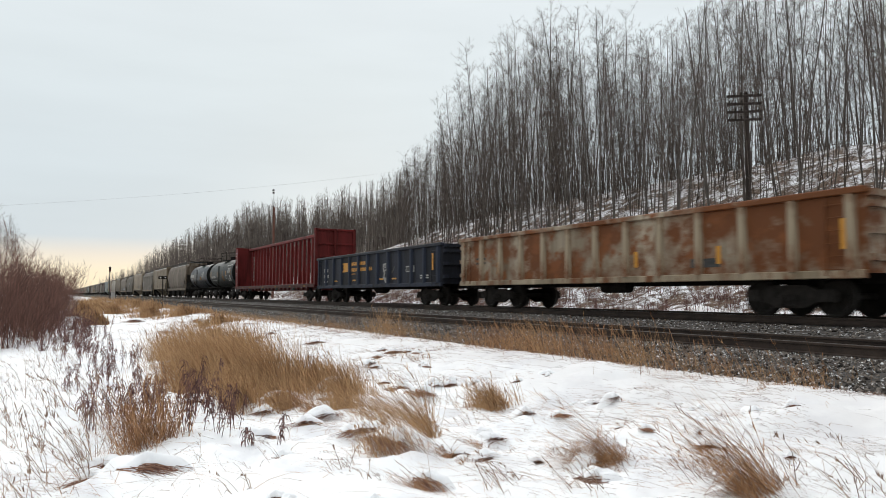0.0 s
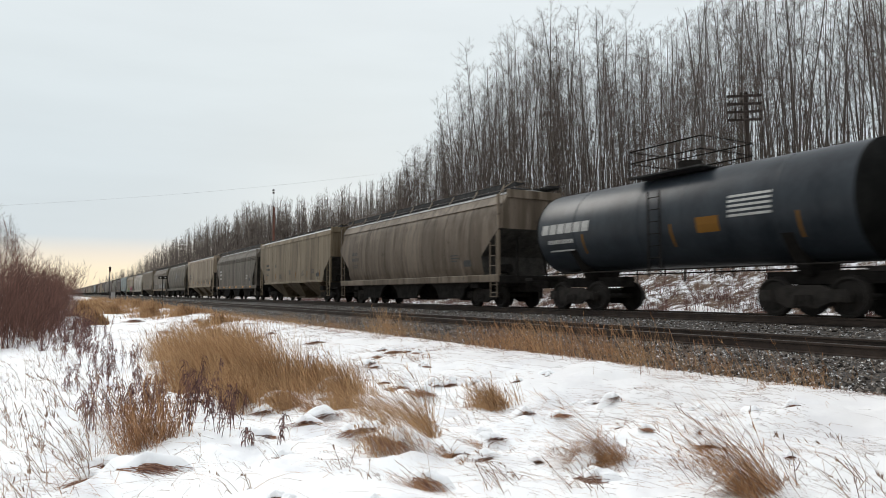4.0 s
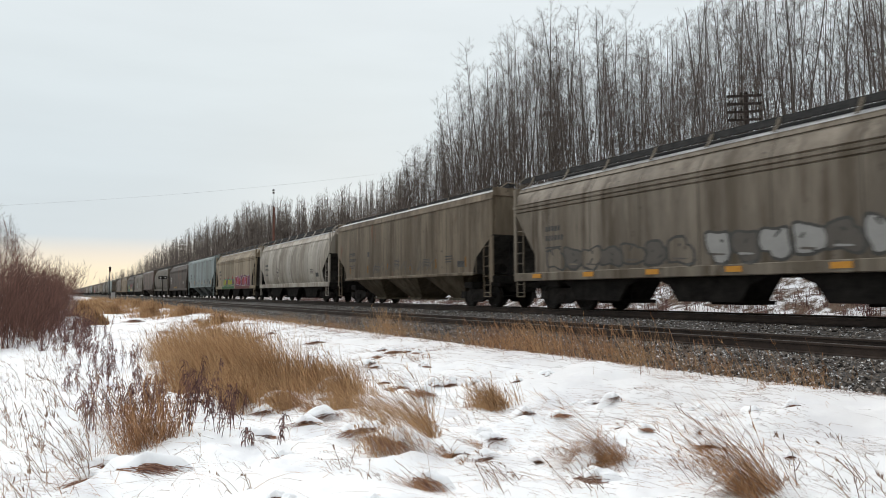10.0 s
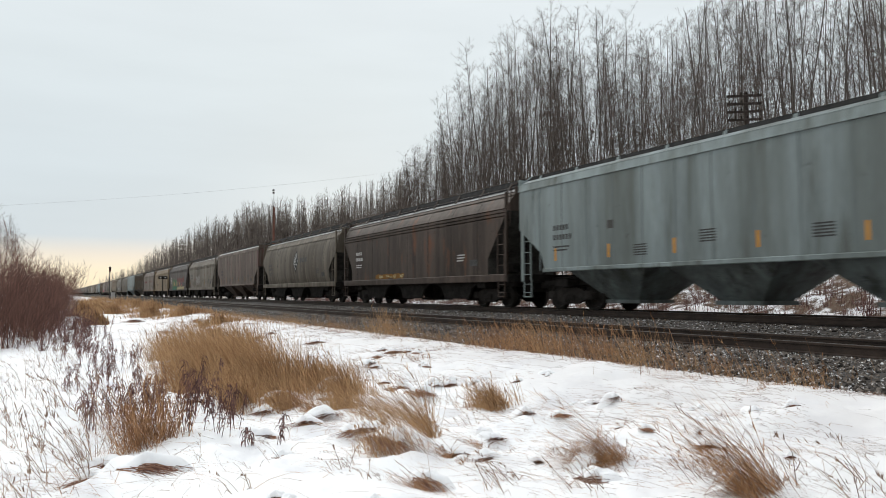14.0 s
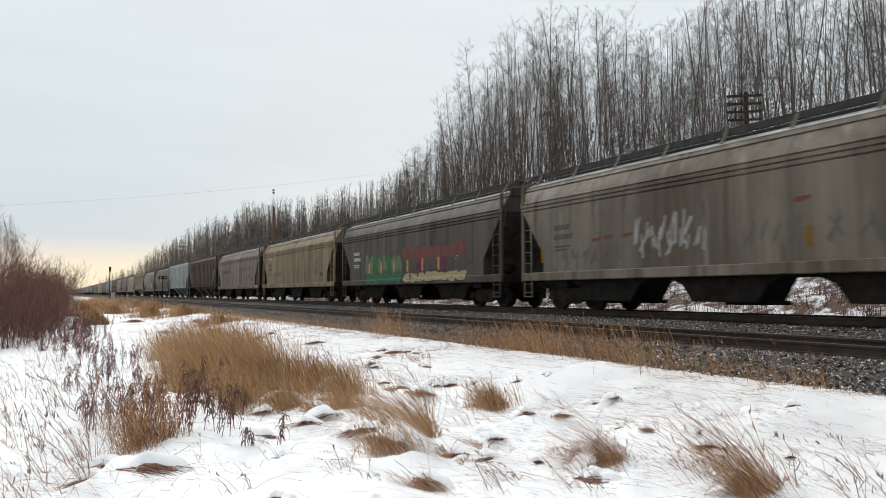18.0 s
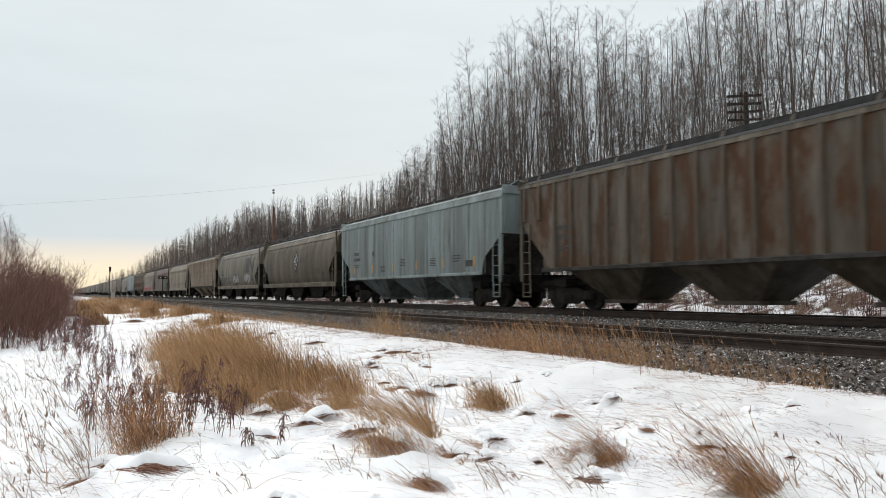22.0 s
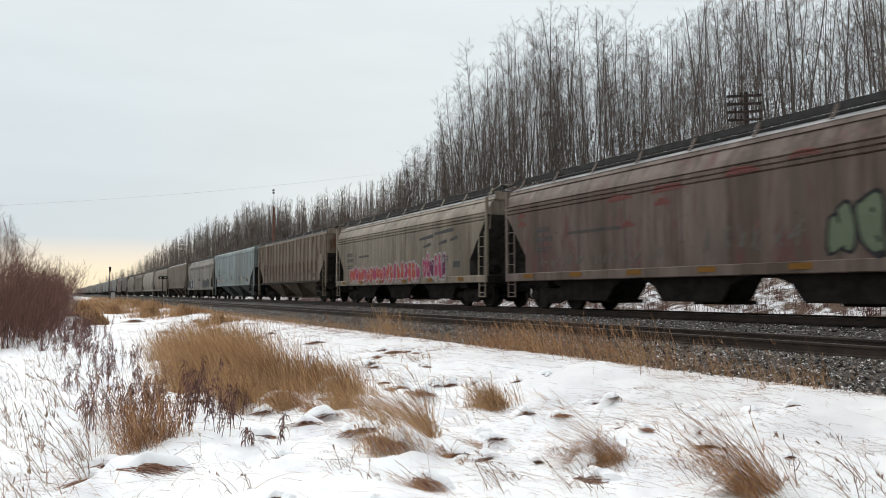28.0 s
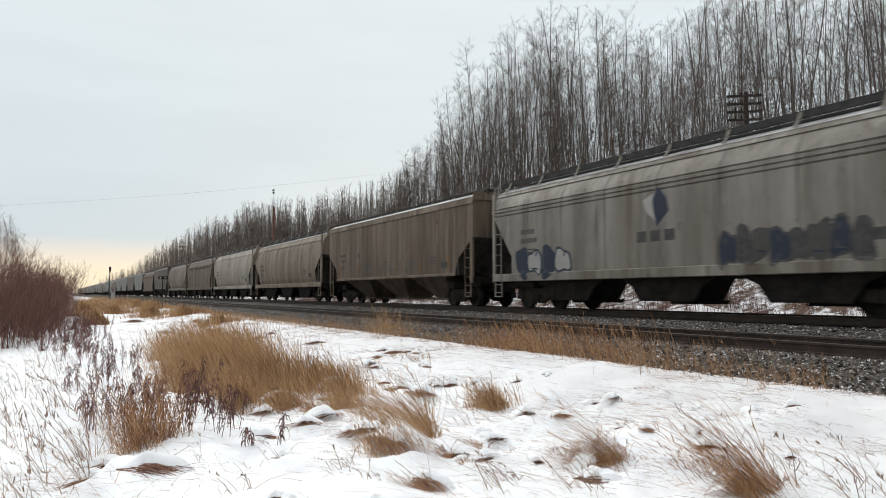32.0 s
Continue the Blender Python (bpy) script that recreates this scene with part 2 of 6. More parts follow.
gx, gy = spaced(-3000, 600, -40, 4, 0.13, 1.06), spaced(-1500, 1500, -4, 8.3, 0.12, 1.07)
gy = sorted(set(gy) | {8.2, 9.55, 12.7, 14.0, 17.4, 18.9})
gv = [(x, y, land(x, y)) for x in gx for y in gy]
nk = len(gy)
gf = [(i * nk + j, (i + 1) * nk + j, (i + 1) * nk + j + 1, i * nk + j + 1) for i in range(len(gx) - 1) for j in range(nk - 1)]
ground = sheet("ground", gv, gf, M_GROUND)
ground.data.materials.append(M_HILL)
for poly in ground.data.polygons:
    if poly.center.y > 21.8 + 2.0 * noise.noise((poly.center.x * 0.4, poly.center.y * 0.4, 5)):
        poly.material_index = 1
tagged(ground, "snow-covered ground with dry grass beside the railway", "ground", kind="structure")

# ---- ballast and tracks ----
bx, by = spaced(-3000, 600, -30, 4, 0.5, 1.12), [8.15, 8.6, 9.1, 9.55, 10.2, 11.1, 12.0, 12.7, 13.3, 14.0, 15.0, 15.75, 16.6, 17.4, 18.1, 18.9]
bv = [(x, y, (bed(min(max(y, 8.21), 18.89))) + 0.03 * noise.noise((x * 1.7, y * 1.7, 2)) - (0.1 if y in (8.15, 18.9) else 0)) for x in bx for y in by]
nb = len(by)
bf = [(i * nb + j, (i + 1) * nb + j, (i + 1) * nb + j + 1, i * nb + j + 1) for i in range(len(bx) - 1) for j in range(nb - 1)]
tagged(sheet("ballast", bv, bf, M_BALLAST), "grey crushed-stone ballast dusted with snow", "ballast", kind="structure")

RAIL = ((-0.07, -0.172), (0.07, -0.172), (0.07, -0.16), (0.012, -0.145), (0.010, -0.045), (0.037, -0.038), (0.037, -0.006), (0.03, 0.0), (-0.03, 0.0), (-0.037, -0.006), (-0.037, -0.038), (-0.010, -0.045), (-0.012, -0.145), (-0.07, -0.16))


def track(name, y, z, label):
    top = new(name)
    top.location = (0, y, z)
    for side in (-0.755, 0.755):
        put("rail", f"rail/{side}", lambda bm: prism(bm, [(side + u, v) for u, v in RAIL], "x", -2800, 500), M_RAIL, top)
        put("rail_head", f"rail_head/{side}", lambda bm: box(bm, -2800, 500, side - 0.026, side + 0.026, -0.004, 0.003), M_RAILTOP, top, "worn steel running surface")
    rng = random.Random(3)
    for i in range(150):
        put("tie", "tie", lambda bm: (box(bm, -0.115, 0.115, -1.3, 1.3, -0.36, -0.175), bevelled(bm, 0.012)), M_TIE, top,
            at=pose(4 - 0.53 * i + rng.uniform(-0.03, 0.03), rng.uniform(-0.05, 0.05), rng.uniform(-0.02, 0.004), 0, 0, rng.uniform(-1.5, 1.5)))
    return tagged(top, label, "track", "railway tracks", "structure")


track("railway_track", NEAR_Y, NEAR_Z, "empty railway track with rusty dark rails in snowy ballast")
track("railway_track", FAR_Y, 0.0, "railway track that carries the freight train")

rng = random.Random(11)
sv, sf = [], []
for i in range(30000):
    u = rng.random()
    x = 2 - 46 * u ** 1.6
    y = rng.choice((rng.uniform(8.1, 10.2), rng.uniform(8.1, 10.2), rng.uniform(11.9, 14.3)))
    r = rng.uniform(0.017, 0.041)
    z = bed(max(y, 8.21)) + r * 0.25
    b = len(sv)
    for dx, dy, dz in ((1, 0, 0), (-1, 0, 0), (0, 1, 0), (0, -1, 0), (0, 0, 1), (0, 0, -1)):
        k = r * rng.uniform(0.6, 1.35)
        sv.append((x + dx * k + rng.uniform(-0.3, 0.3) * r, y + dy * k + rng.uniform(-0.3, 0.3) * r, z + dz * k * 0.8))
    sf += [(b + i1, b + i2, b + i3) for i1, i2, i3 in ((0, 2, 4), (2, 1, 4), (1, 3, 4), (3, 0, 4), (2, 0, 5), (1, 2, 5), (3, 1, 5), (0, 3, 5))]
tagged(sheet("ballast_stones", sv, sf, M_STONE, False), "loose grey crushed stones with snow between them", "stones", kind="stuff")


# ---- rolling stock ----
M_SEAM = mat("grimy_weld", (0.045, 0.042, 0.038, 1), (0.13, 0.122, 0.11, 1), 1.5, 0.8, 0.0, 12, stretch=(1, 1, 0.3))

def paint(name, rgb, grime=0.5, shift=0.0, rust=0.0, rust_scale=0.8, rough=0.62, rust_tone=(0.15, 0.058, 0.026), rust_stretch=(1.6, 1, 0.5)):
    """Weathered car paint: vertical dirt streaks, and rust where rust is above nothing."""
    c = tuple(0.60 * k * v for k, v in zip((1.05, 1.0, 0.935), lin(*rgb)))
    tone = lambda k, l, m: (c[0] * k, c[1] * l, c[2] * m, 1)
    a = tone(*(3 * (1 - grime * 0.85,)))
    b = tuple(min(1, v * 1.5) for v in c[:3]) + (1,)
    spots = [(tone(0.60, 0.56, 0.50), 0.62, 0.56 - 0.1 * grime, (1.0, 1, 0.07), 0.13), (tone(1.5, 1.5, 1.5), 0.8, 0.60, (0.9, 1, 0.06), 0.12),
             (tone(0.45, 0.40, 0.34), 1.6, 0.665 - 0.16 * grime, (1.3, 1, 0.12), 0.08), (tone(1.45, 1.45, 1.45), 2.3, 0.67 - 0.07 * grime, (1.1, 1, 0.10), 0.07), (tone(0.3, 0.28, 0.26), 5.0, 0.72 - 0.09 * grime, (0.5, 1, 0.5))]
    if rust:
        spots.append((tuple(0.72 * v for v in rust_tone) + (1,), rust_scale, 0.66 - 0.2 * rust, rust_stretch, 0.06))
        spots.append((tuple(rust_tone) + (1,), rust_scale * 2.6, 0.74 - 0.16 * rust, rust_stretch, 0.06))
    return mat(name, a, b, 1.1, rough, 0.12, 14, stretch=(1.1, 1.1, 0.22), spots=spots, shift=shift)


def sideframe(bm):
    prism(bm, [(-1.08, 0.36), (-0.72, 0.36), (-0.34, 0.2), (0.34, 0.2), (0.72, 0.36), (1.08, 0.36), (1.08, 0.56), (0.62, 0.62), (0.42, 0.72), (-0.42, 0.72), (-0.62, 0.62), (-1.08, 0.56)], "y", -0.07, 0.07)
    for x in (-0.89, 0.89):
        tube(bm, (x, -0.16, 0.457), (x, 0.1, 0.457), 0.12, n=12)
    for x in (-0.16, 0, 0.16):
        tube(bm, (x, -0.1, 0.24), (x, -0.1, 0.5), 0.065, n=8)
    for x in (-0.89, 0.89):
        prism(bm, [(x - 0.2, 0.34), (x + 0.2, 0.34), (x + 0.16, 0.62), (x - 0.16, 0.62)], "y", -0.13, 0.0)


def wheelset(bm):
    for side in (-1, 1):
        k = 0.70 * side
        lathe(bm, [(k + 0.0, 0.0), (k + 0.0, 0.1), (k + 0.02 * side, 0.14), (k + 0.0, 0.36), (k - 0.02 * side, 0.40), (k - 0.03 * side, 0.485), (k + 0.0, 0.475), (k + 0.02 * side, 0.457), (k + 0.11 * side, 0.452), (k + 0.115 * side, 0.39), (k + 0.07 * side, 0.35), (k + 0.06 * side, 0.14), (k + 0.12 * side, 0.11), (k + 0.12 * side, 0.0)], 28)
    tube(bm, (0, -0.95, 0), (0, 0.95, 0), 0.075, n=10)


FRONT_AXLES, REAR_AXLES = [], []


def bogie(car, x, lod):
    t = put("bogie", "bogie", lambda bm: (box(bm, -0.2, 0.2, -1.02, 1.02, 0.42, 0.68), bevelled(bm, 0.03), tube(bm, (0, 0, 0.6), (0, 0, 0.85), 0.2, n=12)), M_STEEL, car, at=pose(x, 0, 0))
    for side in (-1, 1):
        put("sideframe", "sideframe", sideframe, M_FRAME, t, at=pose(0, 1.0 * side, 0, 0, 0, 0 if side < 0 else 180))
    for store, ax in ((FRONT_AXLES, 0.89), (REAR_AXLES, -0.89)):
        store.append(put("wheelset", "wheelset", wheelset, M_WHEEL, t, at=pose(ax, 0, 0.457), smooth=True))
    return t


def coupler(car, x, side):
    put("coupler", f"coupler/{x:.2f}", lambda bm: (box(bm, x - 0.55, x + 0.4, -0.09, 0.09, 0.78, 0.96), box(bm, x + 0.3, x + 0.62, -0.16, 0.16, 0.72, 1.02), bevelled(bm, 0.02)), M_STEEL, car, at=pose(0, 0, 0, 0, 0, 0 if side > 0 else 180))


def ladder(bm, x, y, z0, z1, w=0.42, n=5):
    """Rungs between two stiles on the side of a car."""
    for k in (x - w / 2, x + w / 2):
        box(bm, k - 0.02, k + 0.02, y - 0.02, y + 0.02, z0, z1)
    for i in range(n):
        z = z0 + (z1 - z0) * (i + 0.5) / n
        tube(bm, (x - w / 2, y, z), (x + w / 2, y, z), 0.013, n=6)


LENGTH = 16.4
HALF = LENGTH / 2
KINDS = {
    # profile of the side (y, z) from the sill to the eave; cut-away of the side at its ends: top, foot and depth; bays; ribs
    "round": dict(side=((1.44, 1.22), (1.55, 1.55), (1.625, 2.1), (1.645, 2.6), (1.60, 3.2), (1.50, 3.66), (1.35, 4.02), (1.18, 4.23)), cut=(2.95, 1.95, 1.25), bays=3, skirt=True),
    "banded": dict(side=((1.60, 1.22), (1.61, 2.2), (1.61, 3.33), (1.56, 3.355), (1.61, 3.385), (1.61, 3.46), (1.56, 3.485), (1.61, 3.515), (1.605, 3.59), (1.555, 3.615), (1.595, 3.65), (1.52, 3.80), (1.36, 4.04), (1.18, 4.25)), cut=(3.55, 1.85, 1.3), bays=3, skirt=True),
    "smooth": dict(side=((1.61, 1.30), (1.62, 2.3), (1.62, 3.9), (1.60, 4.12), (1.60, 4.24), (1.52, 4.34)), cut=(2.75, 1.9, 1.2), bays=3, skirt=False),
    "ribbed": dict(side=((1.56, 1.30), (1.56, 2.3), (1.56, 3.9), (1.56, 4.2), (1.50, 4.30)), cut=(3.0, 1.75, 1.35), bays=3, skirt=False),
}


def hopper_body(kind):
    k = KINDS[kind]
    top, foot, deep = k["cut"]

    def make(bm):
        rows = []
        zs = k["side"]
        pts = []
        for (ya, za), (yb, zb) in zip(zs, zs[1:]):
            n = 3 if zb - za > 0.1 else 1
            for i in range(n):
                t = i / n
                pts.append((ya + (yb - ya) * t, za + (zb - za) * t))
        pts.append(zs[-1])
        for z in (top, foot):
            for (ya, za), (yb, zb) in zip(zs, zs[1:]):
                if za <= z <= zb:
                    pts.append((ya + (yb - ya) * (z - za) / (zb - za), z))
        pts = sorted(set(pts), key=lambda p: p[1])
        cols = 24
        for y, z in pts:
            xe = HALF - deep * min(1, max(0, (top - z) / (top - foot))) - (0.35 * (foot - z) if kind == "smooth" and z < foot else 0)
            near = [bm.verts.new((-xe + 2 * xe * i / cols, -y, z)) for i in range(cols + 1)]
            far = [bm.verts.new((-xe + 2 * xe * i / cols, y, z)) for i in range(cols + 1)]
            rows.append((near, far))
        for (a, fa), (b, fb) in zip(rows, rows[1:]):
            for i in range(cols):
                bm.faces.new((a[i], a[i + 1], b[i + 1], b[i]))
                bm.faces.new((fa[i + 1], fa[i], fb[i], fb[i + 1]))
            # end sheets below the overhang get the dark slot: recess shade put into the colour
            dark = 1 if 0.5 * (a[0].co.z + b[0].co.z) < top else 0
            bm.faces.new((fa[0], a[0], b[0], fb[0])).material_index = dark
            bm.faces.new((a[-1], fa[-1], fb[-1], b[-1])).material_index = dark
        for near, far in (rows[0], rows[-1]):
            bm.faces.new(near + far[::-1])
    return make


def hopper_bay(i, n, kind):
    def make(bm):
        span = (LENGTH - 4.1) / n
        c = -((n - 1) / 2) * span + i * span
        zt = KINDS[kind]["side"][0][1] + 0.05
        wt = KINDS[kind]["side"][0][0] - 0.07
        slim = KINDS[kind]["skirt"]
        reach, wt, foot_x, foot_y = (0.8, 0.8, 0.5, 0.4) if slim else (span * 0.5 - 0.3, wt, 0.6, 0.62)
        a = [bm.verts.new((c + sx * reach, sy * wt, zt)) for sx, sy in ((-1, -1), (1, -1), (1, 1), (-1, 1))]
        b = [bm.verts.new((c + sx * foot_x, sy * foot_y, 0.34)) for sx, sy in ((-1, -1), (1, -1), (1, 1), (-1, 1))]
        for j in range(4):
            bm.faces.new((a[j], a[(j + 1) % 4], b[(j + 1) % 4], b[j]))
        bm.faces.new(a)
        bm.faces.new(b[::-1])
        box(bm, c - foot_x - 0.1, c + foot_x + 0.1, -foot_y - 0.12, foot_y + 0.12, 0.24, 0.345)
        if KINDS[kind]["skirt"]:
            prism(bm, [(c - span * 0.5, 1.25), (c + span * 0.5, 1.25), (c + span * 0.5, 0.99), (c + span * 0.5 - 0.3, 0.96), (c + 1.25, 0.75), (c + 0.95, 0.32), (c - 0.95, 0.32), (c - 1.25, 0.75), (c - span * 0.5 + 0.3, 0.96), (c - span * 0.5, 0.99)], "y", -1.36, -1.28)
    return make


def seam_strip(kind):
    """A narrow vertical weld line that follows the profile of the side."""
    def make(bm):
        p = [q for q in KINDS[kind]["side"]]
        for (ya, za), (yb, zb) in zip(p, p[1:]):
            v = [bm.verts.new(c) for c in ((-0.022, -ya - 0.005, za), (0.022, -ya - 0.005, za), (0.022, -yb - 0.005, zb), (-0.022, -yb - 0.005, zb), (-0.022, -ya + 0.01, za), (0.022, -ya + 0.01, za), (0.022, -yb + 0.01, zb), (-0.022, -yb + 0.01, zb))]
            for f in ((0, 1, 2, 3), (1, 5, 6, 2), (4, 0, 3, 7)):
                bm.faces.new([v[i] for i in f])
    return make


def eave_band(kind, side):
    """The plate along the top of the side, proud of the sheets below it."""
    y1, z1 = KINDS[kind]["side"][-1]
    z0 = z1 - (0.34 if kind == "round" else 0.24 if kind == "smooth" else 0.12)
    y0 = side_y(kind, z0)
    return lambda bm: prism(bm, [(side * (y0 - 0.03), z0), (side * (y0 + 0.045), z0), (side * (y1 + 0.085), z1 - 0.02), (side * (y1 + 0.085), z1 + 0.01), (side * (y1 - 0.03), z1 + 0.01)], "x", -HALF - 0.03, HALF + 0.03)


def hopper(kind, body_paint, roof_paint, label, bay_paint=None, ribs_paint=None, lod=0, trim=None, seam=None):
    """A covered hopper car; its origin lies on the rails at mid length, and +x is the leading end."""
    car = new("covered_hopper")
    k = KINDS[kind]
    zs = k["side"][0][1]
    eave_y, eave_z = k["side"][-1]
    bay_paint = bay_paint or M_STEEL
    trim = trim or body_paint
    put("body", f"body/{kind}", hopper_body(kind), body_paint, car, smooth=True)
    put("roof", f"roof/{kind}", lambda bm: prism(bm, [(-eave_y - 0.05, eave_z - 0.03), (-eave_y - 0.05, eave_z + 0.03), (-eave_y + 0.26, eave_z + 0.18), (0, eave_z + 0.23), (eave_y - 0.26, eave_z + 0.18), (eave_y + 0.05, eave_z + 0.03), (eave_y + 0.05, eave_z - 0.03)], "x", -HALF - 0.02, HALF + 0.02), roof_paint, car, "roof sheet with a thin cover of snow")
    for i in range(k["bays"]):
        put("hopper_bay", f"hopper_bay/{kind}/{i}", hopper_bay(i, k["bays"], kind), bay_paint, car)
    if lod == 0:
        for i in range(13 if kind == "smooth" else 7):
            x = -HALF + LENGTH / (14 if kind == "smooth" else 8) * (i + 1)
            put("weld_seam", f"weld_seam/{kind}", seam_strip(kind), seam or M_SEAM, car, at=pose(x, 0, 0))
    for side in (-1, 1):
        put("eave_band", f"eave_band/{kind}/{side}", eave_band(kind, side), trim, car)
        put("running_board", f"running_board/{side}", lambda bm: (box(bm, -HALF - 0.25, HALF + 0.25, min(side * 0.62, side * 1.02), max(side * 0.62, side * 1.02), 4.62, 4.665), box(bm, -HALF - 0.25, HALF + 0.25, side * 1.02 - 0.012, side * 1.02 + 0.012, 4.53, 4.70)), M_GRATE, car, "dark steel grating walkway")
        if k["skirt"]:
            put("side_sill", f"side_sill/{kind}/{side}", lambda bm: (box(bm, -HALF + 0.1, HALF - 0.1, min(side * 1.50, side * 1.63), max(side * 1.50, side * 1.63), 0.96, zs + 0.02), bevelled(bm, 0.02)), trim, car)
        else:
            put("side_sill", f"side_sill/{kind}/{side}", lambda bm: (box(bm, -HALF + 1.35, HALF - 1.35, min(side * 1.58, side * 1.66), max(side * 1.58, side * 1.66), zs - 0.06, zs + 0.07), bevelled(bm, 0.02)), M_GRIME_SHADE if kind == "ribbed" else trim, car)
        for end in (-1, 1):
            xe = end * (HALF - 0.12)
            if lod:
                continue
            put("corner_post", f"corner_post/{side}/{end}", lambda bm: (box(bm, xe - 0.06, xe + 0.06, side * 1.56 - 0.05, side * 1.56 + 0.05, 0.95, eave_z), bevelled(bm, 0.01)), trim, car)
            if lod == 0:
                put("ladder", f"ladder/{side}/{end}", lambda bm: ladder(bm, end * (HALF - 0.42), side * 1.6, 1.0, 2.9), trim, car)
                put("handrail", f"handrail/{side}/{end}", lambda bm: (tube(bm, (end * (HALF + 0.02), side * 1.5, 3.0), (end * (HALF + 0.02), side * 1.42, 4.45), 0.02, n=6), tube(bm, (end * (HALF + 0.02), side * 1.42, 4.45), (end * (HALF + 0.1), side * 1.0, 4.72), 0.02, n=6), tube(bm, (end * (HALF + 0.1), side * 1.0, 4.72), (end * (HALF + 0.1), side * 0.6, 4.72), 0.02, n=6)), trim, car)
        if lod == 0:
            for i in range(9):
                x = -HALF + 0.5 + (LENGTH - 1.0) * i / 8
                put("board_support", f"board_support/{side}", lambda bm: prism(bm, [(side * 1.26 - 0.03, 4.3), (side * 1.26 + 0.03, 4.3), (side * 1.04, 4.68), (side * 0.62, 4.68), (side * 0.62, 4.62), (side * 1.0, 4.62)], "x", -0.035, 0.035), trim, car, at=pose(x, 0, 0))
            if kind == "ribbed":
                for i in range(20):
                    x = -HALF + 0.35 + (LENGTH - 0.7) * i / 19
                    low = 1.36 if abs(x) < HALF - 1.3 else 3.0
                    put("rib", f"rib/{side}/{low}", lambda bm: (prism(bm, [(-0.075, side * 1.555), (0.075, side * 1.555), (0.045, side * 1.645), (-0.045, side * 1.645)], "z", low, 4.2)), ribs_paint or body_paint, car, at=pose(x, 0, 0))
    for end in (-1, 1):
        put("end_sill", f"end_sill/{end}", lambda bm: (box(bm, min(end * (HALF - 0.28), end * HALF), max(end * (HALF - 0.28), end * HALF), -1.58, 1.58, 0.92, 1.2), box(bm, min(end * (HALF - 2.4), end * HALF), max(end * (HALF - 2.4), end * HALF), -0.4, 0.4, 0.6, 1.12), bevelled(bm, 0.015)), M_STEEL, car)
        for yb in (-0.7, 0.7) if lod == 0 else ():
            put("slope_brace", f"slope_brace/{end}/{yb}", lambda bm: tube(bm, (end * (HALF - 0.15), yb, 1.15), (end * (HALF - 0.35), yb * 0.8, 2.7), 0.05, n=6), M_STEEL, car)
        coupler(car, HALF + 0.1, end)
        if lod == 0:
            put("body_bolster", f"body_bolster/{end}", lambda bm: (box(bm, end * 6.15 - 0.3, end * 6.15 + 0.3, -1.45, 1.45, 0.74, 1.0), box(bm, min(end * 5.0, end * 7.7), max(end * 5.0, end * 7.7), -0.95, 0.95, 0.8, 0.98), bevelled(bm, 0.02)), M_STEEL, car)
            put("end_plate", f"end_plate/{kind}/{end}", lambda bm: (box(bm, min(end * HALF, end * (HALF + 0.07)), max(end * HALF, end * (HALF + 0.07)), -eave_y - 0.09, eave_y + 0.09, eave_z - 0.12, eave_z + 0.2), bevelled(bm, 0.012)), trim, car)
            put("sill_step", f"sill_step/{end}", lambda bm: (ladder(bm, end * (HALF - 0.42), -1.58, 0.42, 1.0, n=2), box(bm, end * (HALF - 0.42) - 0.21, end * (HALF - 0.42) + 0.21, -1.62, -1.54, 0.40, 0.44)), trim, car)
        bogie(car, end * 6.15, lod)
    if lod == 0:
        put("hatch_trough", "hatch_trough", lambda bm: (box(bm, -HALF + 0.8, HALF - 0.8, -0.45, 0.45, 4.4, 4.66), bevelled(bm, 0.03)), M_GRATE, car)
        put("brake_reservoir", "brake_reservoir", lambda bm: tube(bm, (HALF - 1.5, -0.6, 1.5), (HALF - 0.8, -0.6, 1.5), 0.18, n=14), M_STEEL, car, smooth=True)
        put("hand_brake_wheel", "hand_brake_wheel", lambda bm: lathe(bm, [(HALF + 0.10, 0.0), (HALF + 0.10, 0.04), (HALF + 0.13, 0.26), (HALF + 0.15, 0.28), (HALF + 0.17, 0.26), (HALF + 0.14, 0.04), (HALF + 0.14, 0.0)], 18, "x"), M_STEEL, car, at=pose(0, 0.5, 2.4))
    return tagged(car, label, "hopper car", "freight cars of the train")


def side_y(kind, z):
    """How far the side of a hopper stands out at height z."""
    p = KINDS[kind]["side"]
    if z <= p[0][1]:
        return 1.635
    for (ya, za), (yb, zb) in zip(p, p[1:]):
        if z <= zb:
            return ya + (yb - ya) * (z - za) / (zb - za)
    return p[-1][0]


